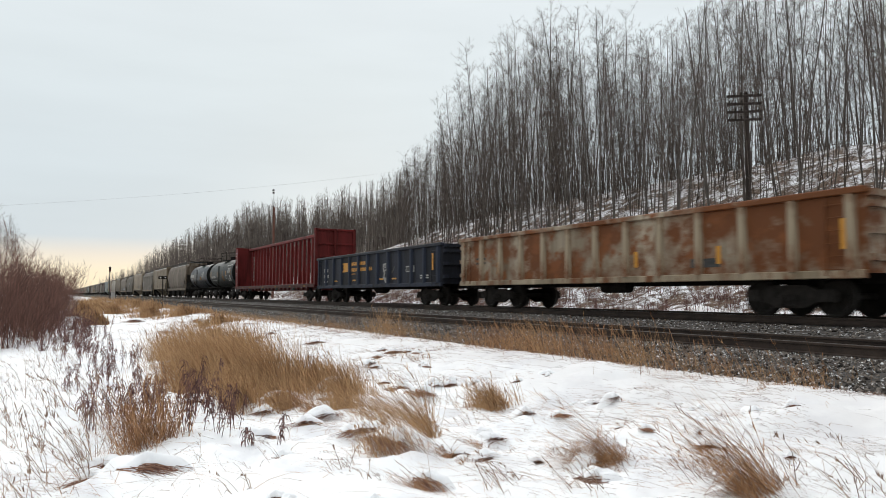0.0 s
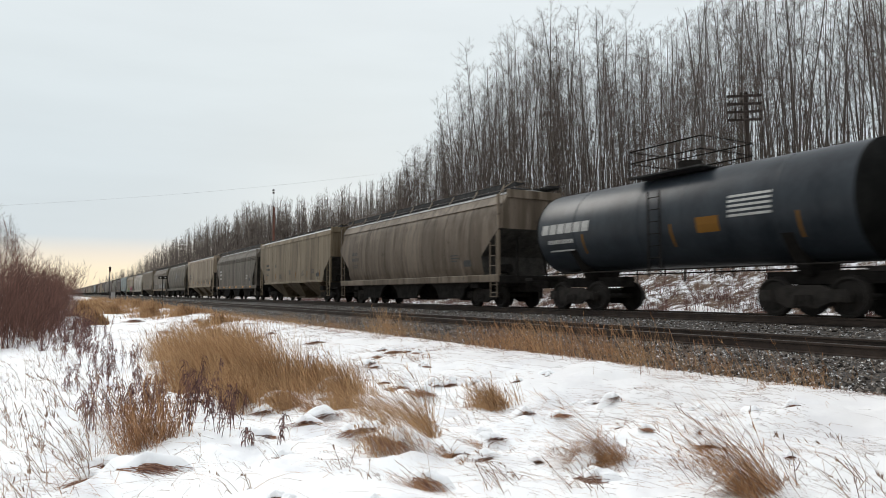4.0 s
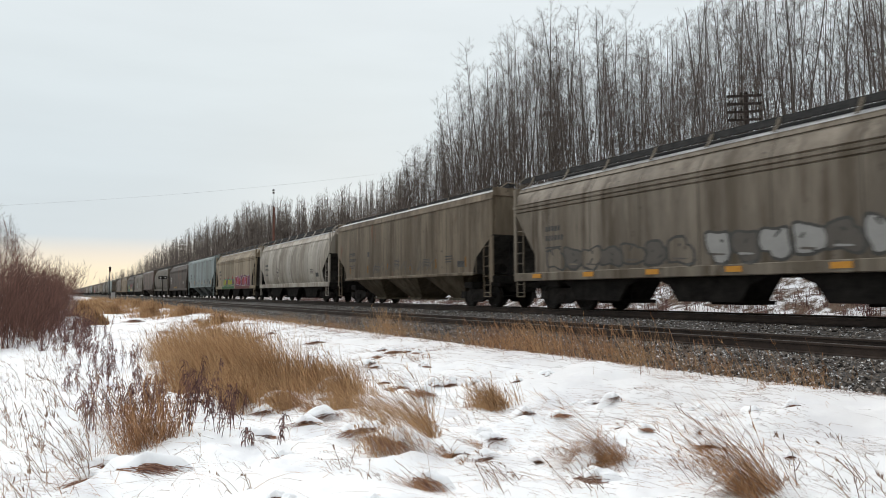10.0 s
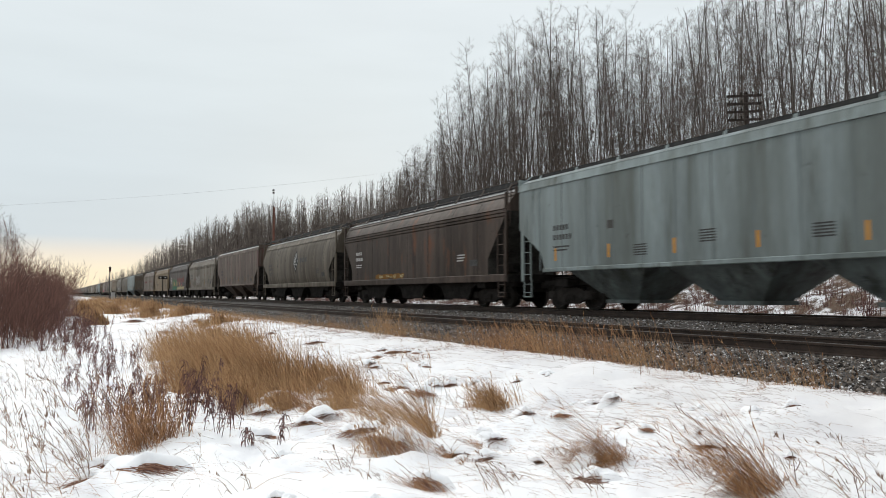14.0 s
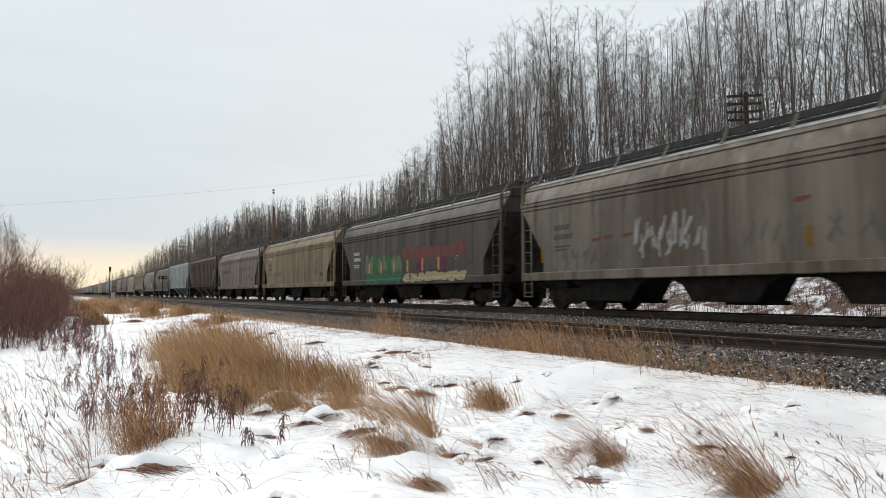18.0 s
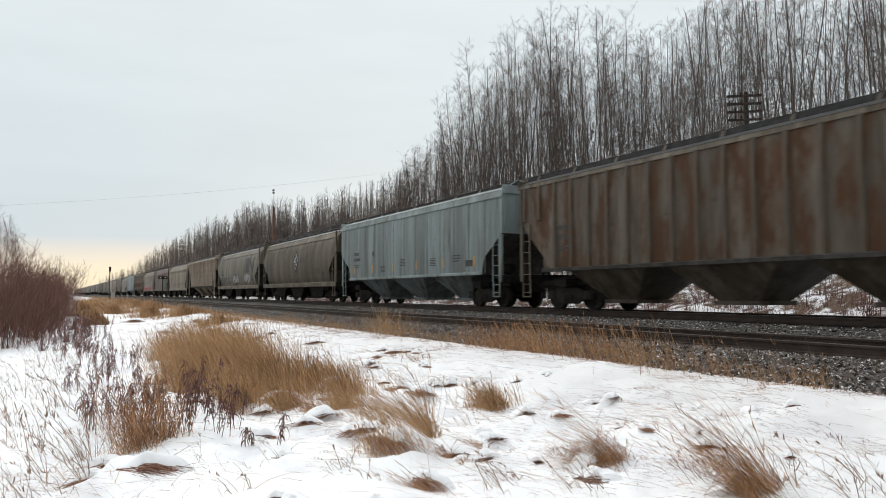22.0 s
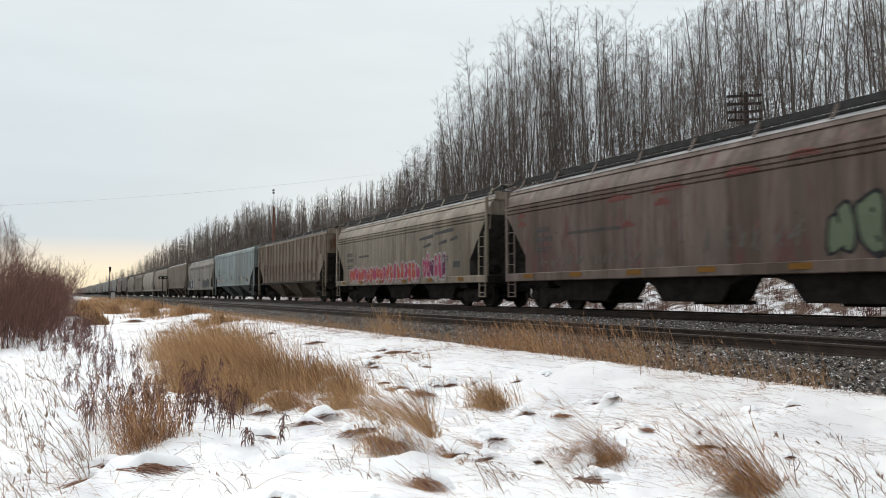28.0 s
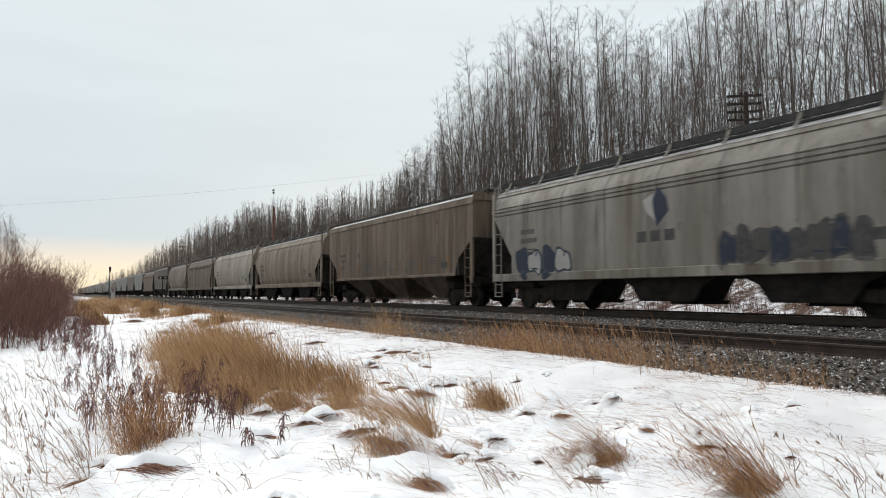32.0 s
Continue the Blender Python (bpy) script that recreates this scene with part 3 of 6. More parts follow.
def decal(car, name, pts, y, m, label="", lift=0.006):
    """A painted patch on the side that faces the camera: outline (x, z), at lateral place -y(z)."""
    me = bpy.data.meshes.new(name)
    f = y if callable(y) else (lambda z: y)
    n = len(pts)
    cx, cz = sum(p[0] for p in pts) / n, sum(p[1] for p in pts) / n
    tall = max(p[1] for p in pts) - min(p[1] for p in pts)
    if tall > 0.2:
        fine = []
        for (ax, az), (bx, bz) in zip(pts, pts[1:] + pts[:1]):
            k = max(1, min(6, int(abs(bz - az) / 0.15)))
            fine += [(ax + (bx - ax) * i / k, az + (bz - az) * i / k) for i in range(k)]
        pts, n = fine, len(fine)
    rings = 4 if tall > 0.5 else 1
    v = [(p[0], -f(p[1]) + 0.004, p[1]) for p in pts]
    for r in range(rings):
        k = 1 - r / rings
        for p in pts:
            z = cz + (p[1] - cz) * k
            v.append((cx + (p[0] - cx) * k, -f(z) - lift, z))
    v.append((cx, -f(cz) - lift, cz))
    faces = [(r * n + i, r * n + (i + 1) % n, (r + 1) * n + (i + 1) % n, (r + 1) * n + i) for r in range(rings) for i in range(n)]
    faces += [(rings * n + i, rings * n + (i + 1) % n, (rings + 1) * n) for i in range(n)]
    me.from_pydata(v, [], faces)
    me.materials.append(m)
    ob = new(name, me)
    ob.parent = car
    return tagged(ob, label)


def rect(x0, x1, z0, z1):
    return [(x0, z0), (x1, z0), (x1, z1), (x0, z1)]


def bars(car, y, x0, z1, rows, m, name="lettering_bar"):
    """Unreadable lettering as plain bars: rows of (width, height, gap below)."""
    z = z1
    for w, h, gap in rows:
        n = max(2, int(w / (h * 0.85))) if h >= 0.1 else 1
        for i in range(n):
            a = x0 + w * i / n
            decal(car, name, rect(a, a + w / n * (0.66 if n > 1 else 1), z - h, z), y, m)
        z -= h + gap


def stroke(x0, z0, x1, z1, w0, w1):
    """Outline of a rounded, tapered paint stroke."""
    a = math.atan2(z1 - z0, x1 - x0)
    out = [(x1 + w1 * math.cos(a + t), z1 + w1 * math.sin(a + t)) for t in (-1.57, -0.8, 0, 0.8, 1.57)]
    return out + [(x0 + w0 * math.cos(a + t), z0 + w0 * math.sin(a + t)) for t in (1.57, 2.36, 3.14, 3.93, 4.71)]


def blob(cx, cz, w, h, r, grow=0.0):
    """Outline of a swollen letter: a rounded block with a waist and uneven lobes."""
    k0, k1, k2 = r
    out = []
    for i in range(18):
        t = 2 * math.pi * i / 18
        c, q = math.cos(t), math.sin(t)
        e = 0.86 + 0.14 * math.sin(2 * t + k0) + 0.13 * math.sin(3 * t + k1) + 0.06 * math.sin(5 * t + k2)
        out.append((cx + (w * e + grow) * math.copysign(abs(c) ** 0.75, c), cz + (h * e + grow) * math.copysign(abs(q) ** 0.65, q)))
    return out


def spray(car, y, x0, x1, z0, z1, fills, edge, seed, letters=6, fat=0.2, cloud=None):
    """A graffiti piece: swollen letter-like shapes with outlines, counters and shines, no readable word."""
    r = random.Random(seed)
    w, high = (x1 - x0) / letters, z1 - z0
    if cloud:
        n = max(10, int((x1 - x0) * 4))
        low = [(x0 - 0.15 + (x1 - x0 + 0.3) * i / n, z0 - 0.06 + r.uniform(-0.03, 0.05)) for i in range(n + 1)]
        top = [(x1 + 0.15 - (x1 - x0 + 0.3) * i / n, z1 + high * r.uniform(-0.16, 0.12)) for i in range(n + 1)]
        decal(car, "graffiti_ground", low + top, y, cloud, lift=0.0045)
    if fat <= 0.1:
        for i in range(letters):
            cx = x0 + w * (i + 0.5)
            for k in range(3):
                px, qx = cx + r.uniform(-0.4, 0.3) * w, cx + r.uniform(-0.3, 0.5) * w
                pz, qz = z0 + high * r.uniform(0.05, 0.4), z1 - high * r.uniform(0.0, 0.45)
                decal(car, "graffiti_stroke", stroke(px, pz, qx, qz, 0.03, 0.022), y, edge, lift=0.006 + 0.0006 * k)
        return
    for i in range(letters):
        cx, cz = x0 + w * (i + 0.5), 0.5 * (z0 + z1) + high * r.uniform(-0.06, 0.06)
        k = tuple(r.uniform(0, 6.28) for _ in range(3))
        a, b = w * r.uniform(0.5, 0.6), high * r.uniform(0.46, 0.58)
        up = 0.0008 * (i % 3)
        decal(car, "graffiti_outline", blob(cx, cz, a, b, k, 0.045), y, edge, lift=0.006 + up)
        decal(car, "graffiti_letter", blob(cx, cz, a * 0.92, b * 0.92, k), y, fills[i % len(fills)], lift=0.011 + up)
        for j in range(r.choice((1, 2))):
            px, pz = cx + a * r.uniform(-0.3, 0.3), cz + b * (0.35 - 0.75 * j + r.uniform(-0.12, 0.12))
            decal(car, "graffiti_counter", stroke(px, pz, px + a * r.uniform(-0.2, 0.3), pz + b * r.uniform(-0.2, 0.35), 0.022, 0.034), y, edge, lift=0.015 + up)
        if r.random() < 0.5 and w > 0.3:
            decal(car, "graffiti_shade", stroke(cx - a * 0.4, cz - b * 0.45, cx + a * 0.4, cz - b * 0.5, 0.03, 0.02), y, fills[(i + 1) % len(fills)], lift=0.018 + up)


def colour(name, r, gg, b):
    c = tuple(0.6 * v for v in lin(r, gg, b)[:3]) + (1,)
    return mat(name, tuple(v * 0.8 for v in c[:3]) + (1,), c, 3, 0.7, 0.0, 25)


M_PINK, M_RED, M_GREEN, M_YELLOW, M_TEAL, M_PURPLE, M_SILVER, M_NAVY, M_SALMON = (colour("spray_" + n, *c) for n, c in (
    ("pink", (190, 80, 120)), ("red", (165, 35, 40)), ("green", (70, 120, 75)), ("yellow", (185, 180, 40)), ("teal", (40, 140, 125)),
    ("purple", (118, 52, 92)), ("silver", (190, 188, 184)), ("navy", (62, 70, 86)), ("salmon", (205, 95, 85))))
M_OXIDE = colour("oxide_red", 130, 80, 75)
M_FADED = colour("faded_grey", 95, 93, 90)
M_WORN = colour("worn_spray", 118, 112, 105)
M_MINT = colour("spray_mint", 122, 134, 110)
M_OCHRE = colour("dirty_amber_tape", 150, 105, 40)
M_CREAM = colour("spray_cream", 200, 185, 140)
M_ROOFSNOW = mat("roof_with_snow", (0.17, 0.165, 0.16, 1), (0.52, 0.52, 0.525, 1), 2.5, 0.8, 0.2, 20, stretch=(0.4, 1, 1))

# name, build, side paint, weathering and length along the train of each hopper; the gap ahead of car n lies GAP metres behind the origin at the start
GAPS = {5: 89.54, 6: 107.76, 7: 125.67, 8: 143.2, 9: 161.78, 10: 179.74, 11: 197.38, 12: 215.18, 13: 233.05, 14: 250.75, 15: 267.65, 16: 285.12, 17: 303.03, 18: 321.14, 19: 338.7, 20: 356.19, 21: 373.91,
        22: 391.39, 23: 409.48, 24: 426.3, 25: 444.15, 26: 461.94, 27: 480.24, 28: 497.6, 29: 515.21, 30: 532.67, 31: 551.25, 32: 568.2, 33: 585.58, 34: 603.66, 35: 621.28, 36: 638.7, 37: 655.88, 38: 672.81, 39: 690.4}
CARS = {
    5: ("round", (118, 108, 98), 0.5, 0.0, "grimy brown-grey covered hopper with rounded sides"),
    6: ("smooth", (138, 127, 110), 0.4, 0.0, "tan smooth-sided covered hopper with open bays"),
    7: ("banded", (112, 107, 101), 0.5, 0.0, "dark grey covered hopper with ridged upper side"),
    8: ("smooth", (162, 150, 134), 0.5, 0.0, "streaked tan covered hopper with three bays"),
    9: ("round", (108, 102, 93), 0.55, 0.0, "grey round-sided hopper with a diamond emblem"),
    10: ("banded", (134, 127, 118), 0.5, 0.0, "light grey covered hopper with silver graffiti"),
    11: ("smooth", (126, 116, 102), 0.5, 0.1, "brownish tan covered hopper with amber markers"),
    12: ("round", (180, 177, 171), 0.4, 0.0, "pale grey round-sided covered hopper"),
    13: ("banded", (154, 143, 125), 0.35, 0.0, "tan covered hopper with bright red and yellow graffiti"),
    14: ("smooth", (138, 152, 157), 0.2, 0.0, "clean pale blue smooth-sided covered hopper"),
    15: ("banded", (80, 70, 65), 0.6, 0.15, "dark brown dirty covered hopper"),
    16: ("round", (110, 104, 96), 0.55, 0.0, "grey-brown round-sided hopper with a diamond emblem"),
    17: ("smooth", (116, 105, 100), 0.45, 0.35, "faded reddish grey covered hopper"),
    18: ("banded", (124, 119, 111), 0.4, 0.0, "grey covered hopper with a silver graffiti tag"),
    19: ("banded", (86, 81, 80), 0.5, 0.0, "dark grey covered hopper with green and red graffiti"),
    20: ("banded", (142, 127, 104), 0.5, 0.05, "yellowish tan covered hopper with dirt streaks"),
    21: ("banded", (122, 113, 107), 0.4, 0.08, "grey covered hopper with faded lettering"),
    22: ("ribbed", (112, 106, 98), 0.5, 0.7, "rust-brown ribbed covered hopper"),
    23: ("smooth", (138, 152, 157), 0.2, 0.0, "pale blue smooth-sided covered hopper"),
    24: ("round", (108, 101, 91), 0.55, 0.0, "dirty grey round-sided hopper with a diamond emblem"),
    25: ("round", (131, 127, 121), 0.4, 0.0, "grey round-sided hopper with a dark railway emblem"),
    26: ("ribbed", (172, 163, 152), 0.4, 0.55, "off-white ribbed covered hopper with rust streaks"),
    27: ("banded", (150, 142, 131), 0.35, 0.0, "light tan covered hopper"),
    28: ("banded", (118, 106, 102), 0.45, 0.4, "grey covered hopper with faded red patches"),
    29: ("banded", (146, 139, 129), 0.4, 0.0, "grey covered hopper with pink graffiti"),
    30: ("ribbed", (142, 132, 122), 0.45, 0.42, "weathered tan ribbed covered hopper with rust"),
    31: ("smooth", (136, 150, 155), 0.2, 0.0, "pale blue smooth covered hopper with bays"),
    32: ("banded", (142, 140, 137), 0.4, 0.0, "light grey hopper with a leaf emblem and blue graffiti"),
    33: ("smooth", (118, 107, 97), 0.5, 0.05, "dark tan covered hopper with three bays"),
    34: ("round", (138, 128, 118), 0.4, 0.0, "tan round-sided covered hopper"),
    35: ("round", (168, 164, 158), 0.5, 0.0, "whitish round-sided covered hopper"),
    36: ("banded", (110, 99, 88), 0.6, 0.0, "brown streaked covered hopper"),
    37: ("round", (126, 119, 111), 0.5, 0.0, "tan-grey round-sided covered hopper car"),
    38: ("smooth", (92, 84, 78), 0.5, 0.0, "dark brown covered hopper"),
}
TRAIN = []      # (car, distance behind the origin at the start)
for n, (kind, rgb, grime, rust, label) in CARS.items():
    tone = {22: (0.088, 0.041, 0.019), 26: (0.12, 0.058, 0.03), 17: (0.13, 0.06, 0.055), 28: (0.13, 0.058, 0.055), 30: (0.115, 0.055, 0.03)}.get(n, (0.15, 0.058, 0.026))
    p = paint(f"hopper_paint_{n}", rgb, grime, shift=n * 3.7, rust=rust, rust_tone=tone)
    blue = kind == "smooth" and rgb[2] > rgb[0]
    trim = paint(f"hopper_trim_{n}", tuple(min(255, int(v * 1.05)) for v in rgb), grime, shift=n * 2.1)
    seam = paint(f"hopper_seam_{n}", tuple(int(v * 0.82) for v in rgb), grime, shift=n * 1.7)
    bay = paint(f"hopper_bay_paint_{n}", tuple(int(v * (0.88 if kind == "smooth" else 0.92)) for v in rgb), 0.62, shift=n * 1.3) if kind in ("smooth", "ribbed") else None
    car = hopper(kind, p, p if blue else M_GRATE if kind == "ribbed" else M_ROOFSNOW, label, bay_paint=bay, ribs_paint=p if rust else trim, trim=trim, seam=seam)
    TRAIN.append((car, (GAPS[n] + GAPS[n + 1]) / 2))
    y = lambda z, kind=kind: side_y(kind, z)
    if n in (9, 16, 24):
        cx, cz = 0.4, 2.72
        for j, (k, m) in enumerate(((1.3, M_BLACK), (1.0, M_WHITE), (0.84, M_BLACK))):
            decal(car, "diamond_emblem", [(cx - 0.48 * k, cz), (cx, cz - 0.58 * k), (cx + 0.48 * k, cz), (cx, cz + 0.58 * k)], y, m, lift=0.008 + 0.007 * j)
        for dx, dz in ((0, 0.19), (0, -0.19), (-0.155, 0), (0.155, 0)):
            decal(car, "emblem_dot", [(cx + dx - 0.095, cz + dz), (cx + dx, cz + dz - 0.115), (cx + dx + 0.095, cz + dz), (cx + dx, cz + dz + 0.115)], y, M_WHITE, lift=0.03)
        for i in range(3):
            decal(car, "lettering_bar", rect(cx + 1.0 + 0.52 * i, cx + 1.32 + 0.52 * i, 2.62, 2.92), y, M_DARK)
    mark = M_WHITE if n in (7, 15, 19) else M_DARK
    bars(car, y, -6.3, 2.75, ((0.8, 0.17, 0.14), (0.95, 0.17, 0.2), (0.8, 0.05, 0.06), (0.7, 0.05, 0.06)), mark)
    bars(car, y, 4.6, 2.1, ((0.6, 0.05, 0.06), (0.6, 0.05, 0.06), (0.5, 0.05, 0.06)), mark)
    decal(car, "data_panel", rect(5.6, 6.15, 1.6, 1.85), y, M_DARK)
    if n == 12:
        for j, (k, m) in enumerate(((0.31, M_FADED), (0.24, p), (0.11, M_FADED))):
            decal(car, "round_emblem", [(-2.87 + k * 0.9 * math.cos(i * math.pi / 8), 2.08 + k * math.sin(i * math.pi / 8)) for i in range(16)], y, m, "faded grey round emblem", lift=0.006 + 0.005 * j)
    if n == 10:
        spray(car, y, -6.2, -0.2, 1.3, 2.0, (p, M_WORN), M_FADED, n, 7, 0.24)
        spray(car, y, 0.2, 6.4, 1.3, 2.1, (M_SILVER, M_WORN, M_SILVER), M_FADED, n + 1, 8, 0.22)
    if n == 13:
        for x, z, wide, tall in ((-4.3, 1.5, 0.75, 0.55), (-2.6, 1.6, 0.6, 0.55), (-0.7, 1.6, 0.7, 0.55)):
            decal(car, "graffiti_flame", [(x, z), (x + wide, z), (x + wide * 1.05, z + tall * 0.75), (x + wide * 0.8, z + tall * 0.7), (x + wide * 0.5, z + tall * 1.1), (x + wide * 0.3, z + tall * 0.65), (x, z + tall * 0.7)], y, M_RED, "red flame shape", lift=0.0045)
        decal(car, "graffiti_ground", rect(-4.9, 0.5, 1.0, 1.22), 1.64, M_GREEN, "dark green painted band")
        spray(car, y, -4.4, 0.2, 1.27, 1.9, (M_YELLOW, M_YELLOW, M_PURPLE, M_YELLOW), M_TEAL, n, 7, 0.17)
        spray(car, y, 0.9, 6.2, 1.22, 2.12, (M_RED, M_PINK, M_RED, M_PURPLE), M_SILVER, n + 2, 8, 0.13, cloud=M_PURPLE)
        decal(car, "graffiti_ground", rect(0.8, 6.2, 0.98, 1.2), 1.64, M_OXIDE, "dull red painted band")
    if n == 18:
        spray(car, y, -2.8, -0.6, 1.75, 2.75, (p,), M_SILVER, n, 5, 0.09)
        spray(car, y, -2.6, -0.2, 1.5, 2.3, (M_WORN,), M_SILVER, n + 3, 5, 0.07)
        spray(car, y, -6.0, -3.2, 1.4, 2.1, (p,), M_WORN, n + 4, 6, 0.07)
        spray(car, y, 0.6, 7.2, 1.5, 2.3, (p,), M_WORN, n + 5, 7, 0.09)
        for x, z in ((-4.4, 2.15), (-3.9, 2.2), (-3.1, 2.2), (2.2, 2.6), (4.2, 2.75), (5.6, 2.55)):
            decal(car, "faded_lettering", stroke(x, z, x + 0.3, z + 0.03, 0.06, 0.04), y, M_OXIDE, "faded red mark")
        for x in (-7.0, 2.4):
            decal(car, "reflector", rect(x, x + 0.16, 1.55, 2.0), y, M_OCHRE, "amber reflective strip")
    if n == 19:
        spray(car, y, -4.7, -0.3, 1.5, 2.45, (M_MINT, M_MINT, M_GREEN), M_GREEN, n, 8, 0.26)
        spray(car, y, -4.5, -0.3, 1.1, 1.5, (M_GREEN,), M_TEAL, n + 6, 7, 0.2)
        spray(car, y, -0.2, 5.6, 1.95, 2.65, (M_OXIDE,), M_OXIDE, n + 1, 9, 0.26)
        spray(car, y, -0.2, 5.6, 1.45, 2.2, (p, M_FADED, M_PURPLE), M_FADED, n + 5, 8, 0.2)
        spray(car, y, -0.1, 5.6, 1.12, 1.44, (M_CREAM,), M_CREAM, n + 2, 8, 0.16)
        for i in range(6):
            decal(car, "reflector", rect(-4.2 + 1.5 * i, -4.08 + 1.5 * i, 1.55, 2.1), y, M_AMBER, "amber reflective strip", lift=0.02)
    if n == 29:
        spray(car, y, -5.9, 2.6, 1.05, 1.95, (M_SALMON, M_SALMON, M_PINK), M_SILVER, n, 21, 0.36)
        spray(car, y, 2.9, 5.0, 1.1, 2.2, (M_PINK, M_PINK, M_PURPLE), M_SILVER, n + 1, 6, 0.32)
    if n == 32:
        spray(car, y, 2.0, 5.7, 1.2, 2.1, (M_NAVY, M_DARK, M_FADED), M_DARK, n, 8, 0.17)
        spray(car, y, -6.6, -3.7, 1.15, 2.05, (M_NAVY, M_SILVER), M_NAVY, n + 1, 4, 0.15)
        decal(car, "leaf_emblem", [(0.0, 2.35), (0.42, 2.75), (0.35, 3.1), (0.05, 3.45), (-0.15, 3.1), (-0.1, 2.7)], y, M_NAVY, "faded blue leaf emblem")
        decal(car, "leaf_emblem", [(-0.05, 2.5), (-0.4, 2.8), (-0.5, 3.1), (-0.1, 3.35), (-0.15, 2.9)], y, M_SILVER, "faded pale leaf emblem")
        for i in range(3):
            decal(car, "lettering_bar", rect(-0.75 + 0.5 * i, -0.4 + 0.5 * i, 1.95, 2.25), y, M_DARK)
    if n == 28:
        spray(car, y, 3.9, 6.9, 1.3, 2.5, (M_MINT,), M_BLACK, n, 5, 0.2)
        spray(car, y, 0.6, 3.4, 1.5, 2.2, (p,), M_WORN, n + 1, 6, 0.1)
        spray(car, y, -6.2, -0.6, 1.4, 1.8, (M_WORN, p), M_WORN, n + 2, 9, 0.1)
        bars(car, y, -4.6, 2.5, ((2.6, 0.1, 0.1),), M_DARK)
        for i, (x, z, w) in enumerate(((-7.3, 3.2, 0.4), (-7.3, 2.9, 0.45), (-2.7, 3.25, 0.9), (-1.0, 3.3, 1.1), (-0.9, 2.95, 0.5), (1.4, 3.4, 0.9), (3.1, 3.55, 0.7), (-2.2, 2.45, 0.5))):
            for j in range(3):
                decal(car, "faded_lettering", stroke(x + 0.08 * j, z + 0.06 * j, x + w - 0.1 * j, z + 0.05 * j + 0.02, 0.05, 0.035), y, M_OXIDE, "faded red lettering remains", lift=0.006 + 0.002 * j)
        for i in range(6):
            decal(car, "reflector", rect(-7.0 + 2.5 * i, -6.45 + 2.5 * i, 1.06, 1.2), 1.638, M_OCHRE, "amber reflective strip")
    if n == 25:
        spray(car, y, -1.3, 1.0, 1.45, 2.2, (M_SILVER,), M_BLACK, n, 4, 0.22)
        spray(car, y, -6.6, -2.0, 1.5, 2.1, (M_WORN, p), M_FADED, n + 7, 6, 0.12)
        spray(car, y, 3.2, 5.2, 1.45, 2.25, (M_SILVER,), M_WORN, n + 1, 4, 0.22)
        decal(car, "railway_emblem", rect(3.7, 5.0, 2.35, 3.6), y, M_FADED, "faded dark railway emblem")
        decal(car, "railway_emblem", stroke(5.1, 3.3, 6.2, 2.5, 0.16, 0.16), y, M_DARK, lift=0.008)
        decal(car, "railway_emblem", stroke(6.3, 2.5, 6.5, 3.5, 0.16, 0.16), y, M_DARK, lift=0.010)
    if n in (7, 10, 21, 25, 29):
        for i in range(6):
            decal(car, "reflector", rect(-7.0 + 2.6 * i, -6.55 + 2.6 * i, 1.05, 1.19), 1.638, M_AMBER if n in (7, 10) else M_OCHRE, "amber reflective strip", lift=0.016)
    if n == 29:
        for x, z, w in ((2.6, 2.95, 1.2), (4.0, 3.1, 1.6), (3.0, 2.6, 0.6), (4.4, 2.65, 0.6), (5.4, 2.75, 0.5)):
            decal(car, "paint_stroke", stroke(x, z, x + w, z + 0.08, 0.05, 0.08), y, M_DARK, "dark painted-over stroke")
        bars(car, y, -4.6, 2.55, ((1.4, 0.11, 0.1),), M_DARK)
    if n == 8:
        spray(car, y, -2.2, 7.0, 1.5, 2.2, (p,), M_WORN, n, 9, 0.10)
    if n == 15:
        spray(car, y, -3.6, -0.4, 1.28, 1.46, (M_OCHRE, M_CREAM), M_OCHRE, n, 8, 0.14)
    if n == 20:
        spray(car, y, -6.4, -5.4, 3.0, 3.3, (M_SILVER,), M_SILVER, n, 3, 0.1)
        spray(car, y, -5.0, -2.6, 1.7, 2.2, (p,), M_FADED, n + 1, 4, 0.06)
    if n == 21:
        spray(car, y, -5.4, -2.6, 2.5, 2.72, (M_OXIDE,), M_OXIDE, n, 9, 0.14)
        spray(car, y, 1.2, 5.4, 2.5, 2.85, (p,), M_OXIDE, n + 1, 9, 0.10)
        decal(car, "reflector", rect(7.2, 7.9, 1.08, 1.2), 1.64, M_AMBER, "amber reflective strip")
    if n in (11, 17, 27, 30, 33):
        spray(car, y, -3.4, 3.6, 1.5, 2.1, (p,), M_WORN, n, 8, 0.08)
    if kind == "smooth":
        for i in range(6):
            x = -6.25 + 2.49 * i
            decal(car, "reflector", rect(x, x + 0.09, 1.6, 2.0), y, M_AMBER if blue or n == 8 else M_OCHRE, "amber reflective strip")
        for x, z in ((-2.7, 1.92), (-0.4, 2.15), (2.6, 2.05)):
            for i in range(5):
                decal(car, "data_line", rect(x, x + 0.5, z - 0.07 * i - 0.035, z - 0.07 * i), y, M_FADED if not blue else M_DARK)
        decal(car, "lettering_bar", rect(-3.75, -3.5, 2.45, 2.7), y, M_FADED)
far_paints = [paint(f"far_hopper_paint_{i}", c, 0.5, shift=40 + i * 5, rust=r) for i, (c, r) in enumerate((((120, 112, 103), 0), ((128, 120, 109), 0), ((98, 88, 82), 0.1), ((134, 132, 128), 0), ((105, 88, 80), 0.3), ((126, 132, 134), 0)))]
fr = random.Random(5)
s_next = GAPS[39]
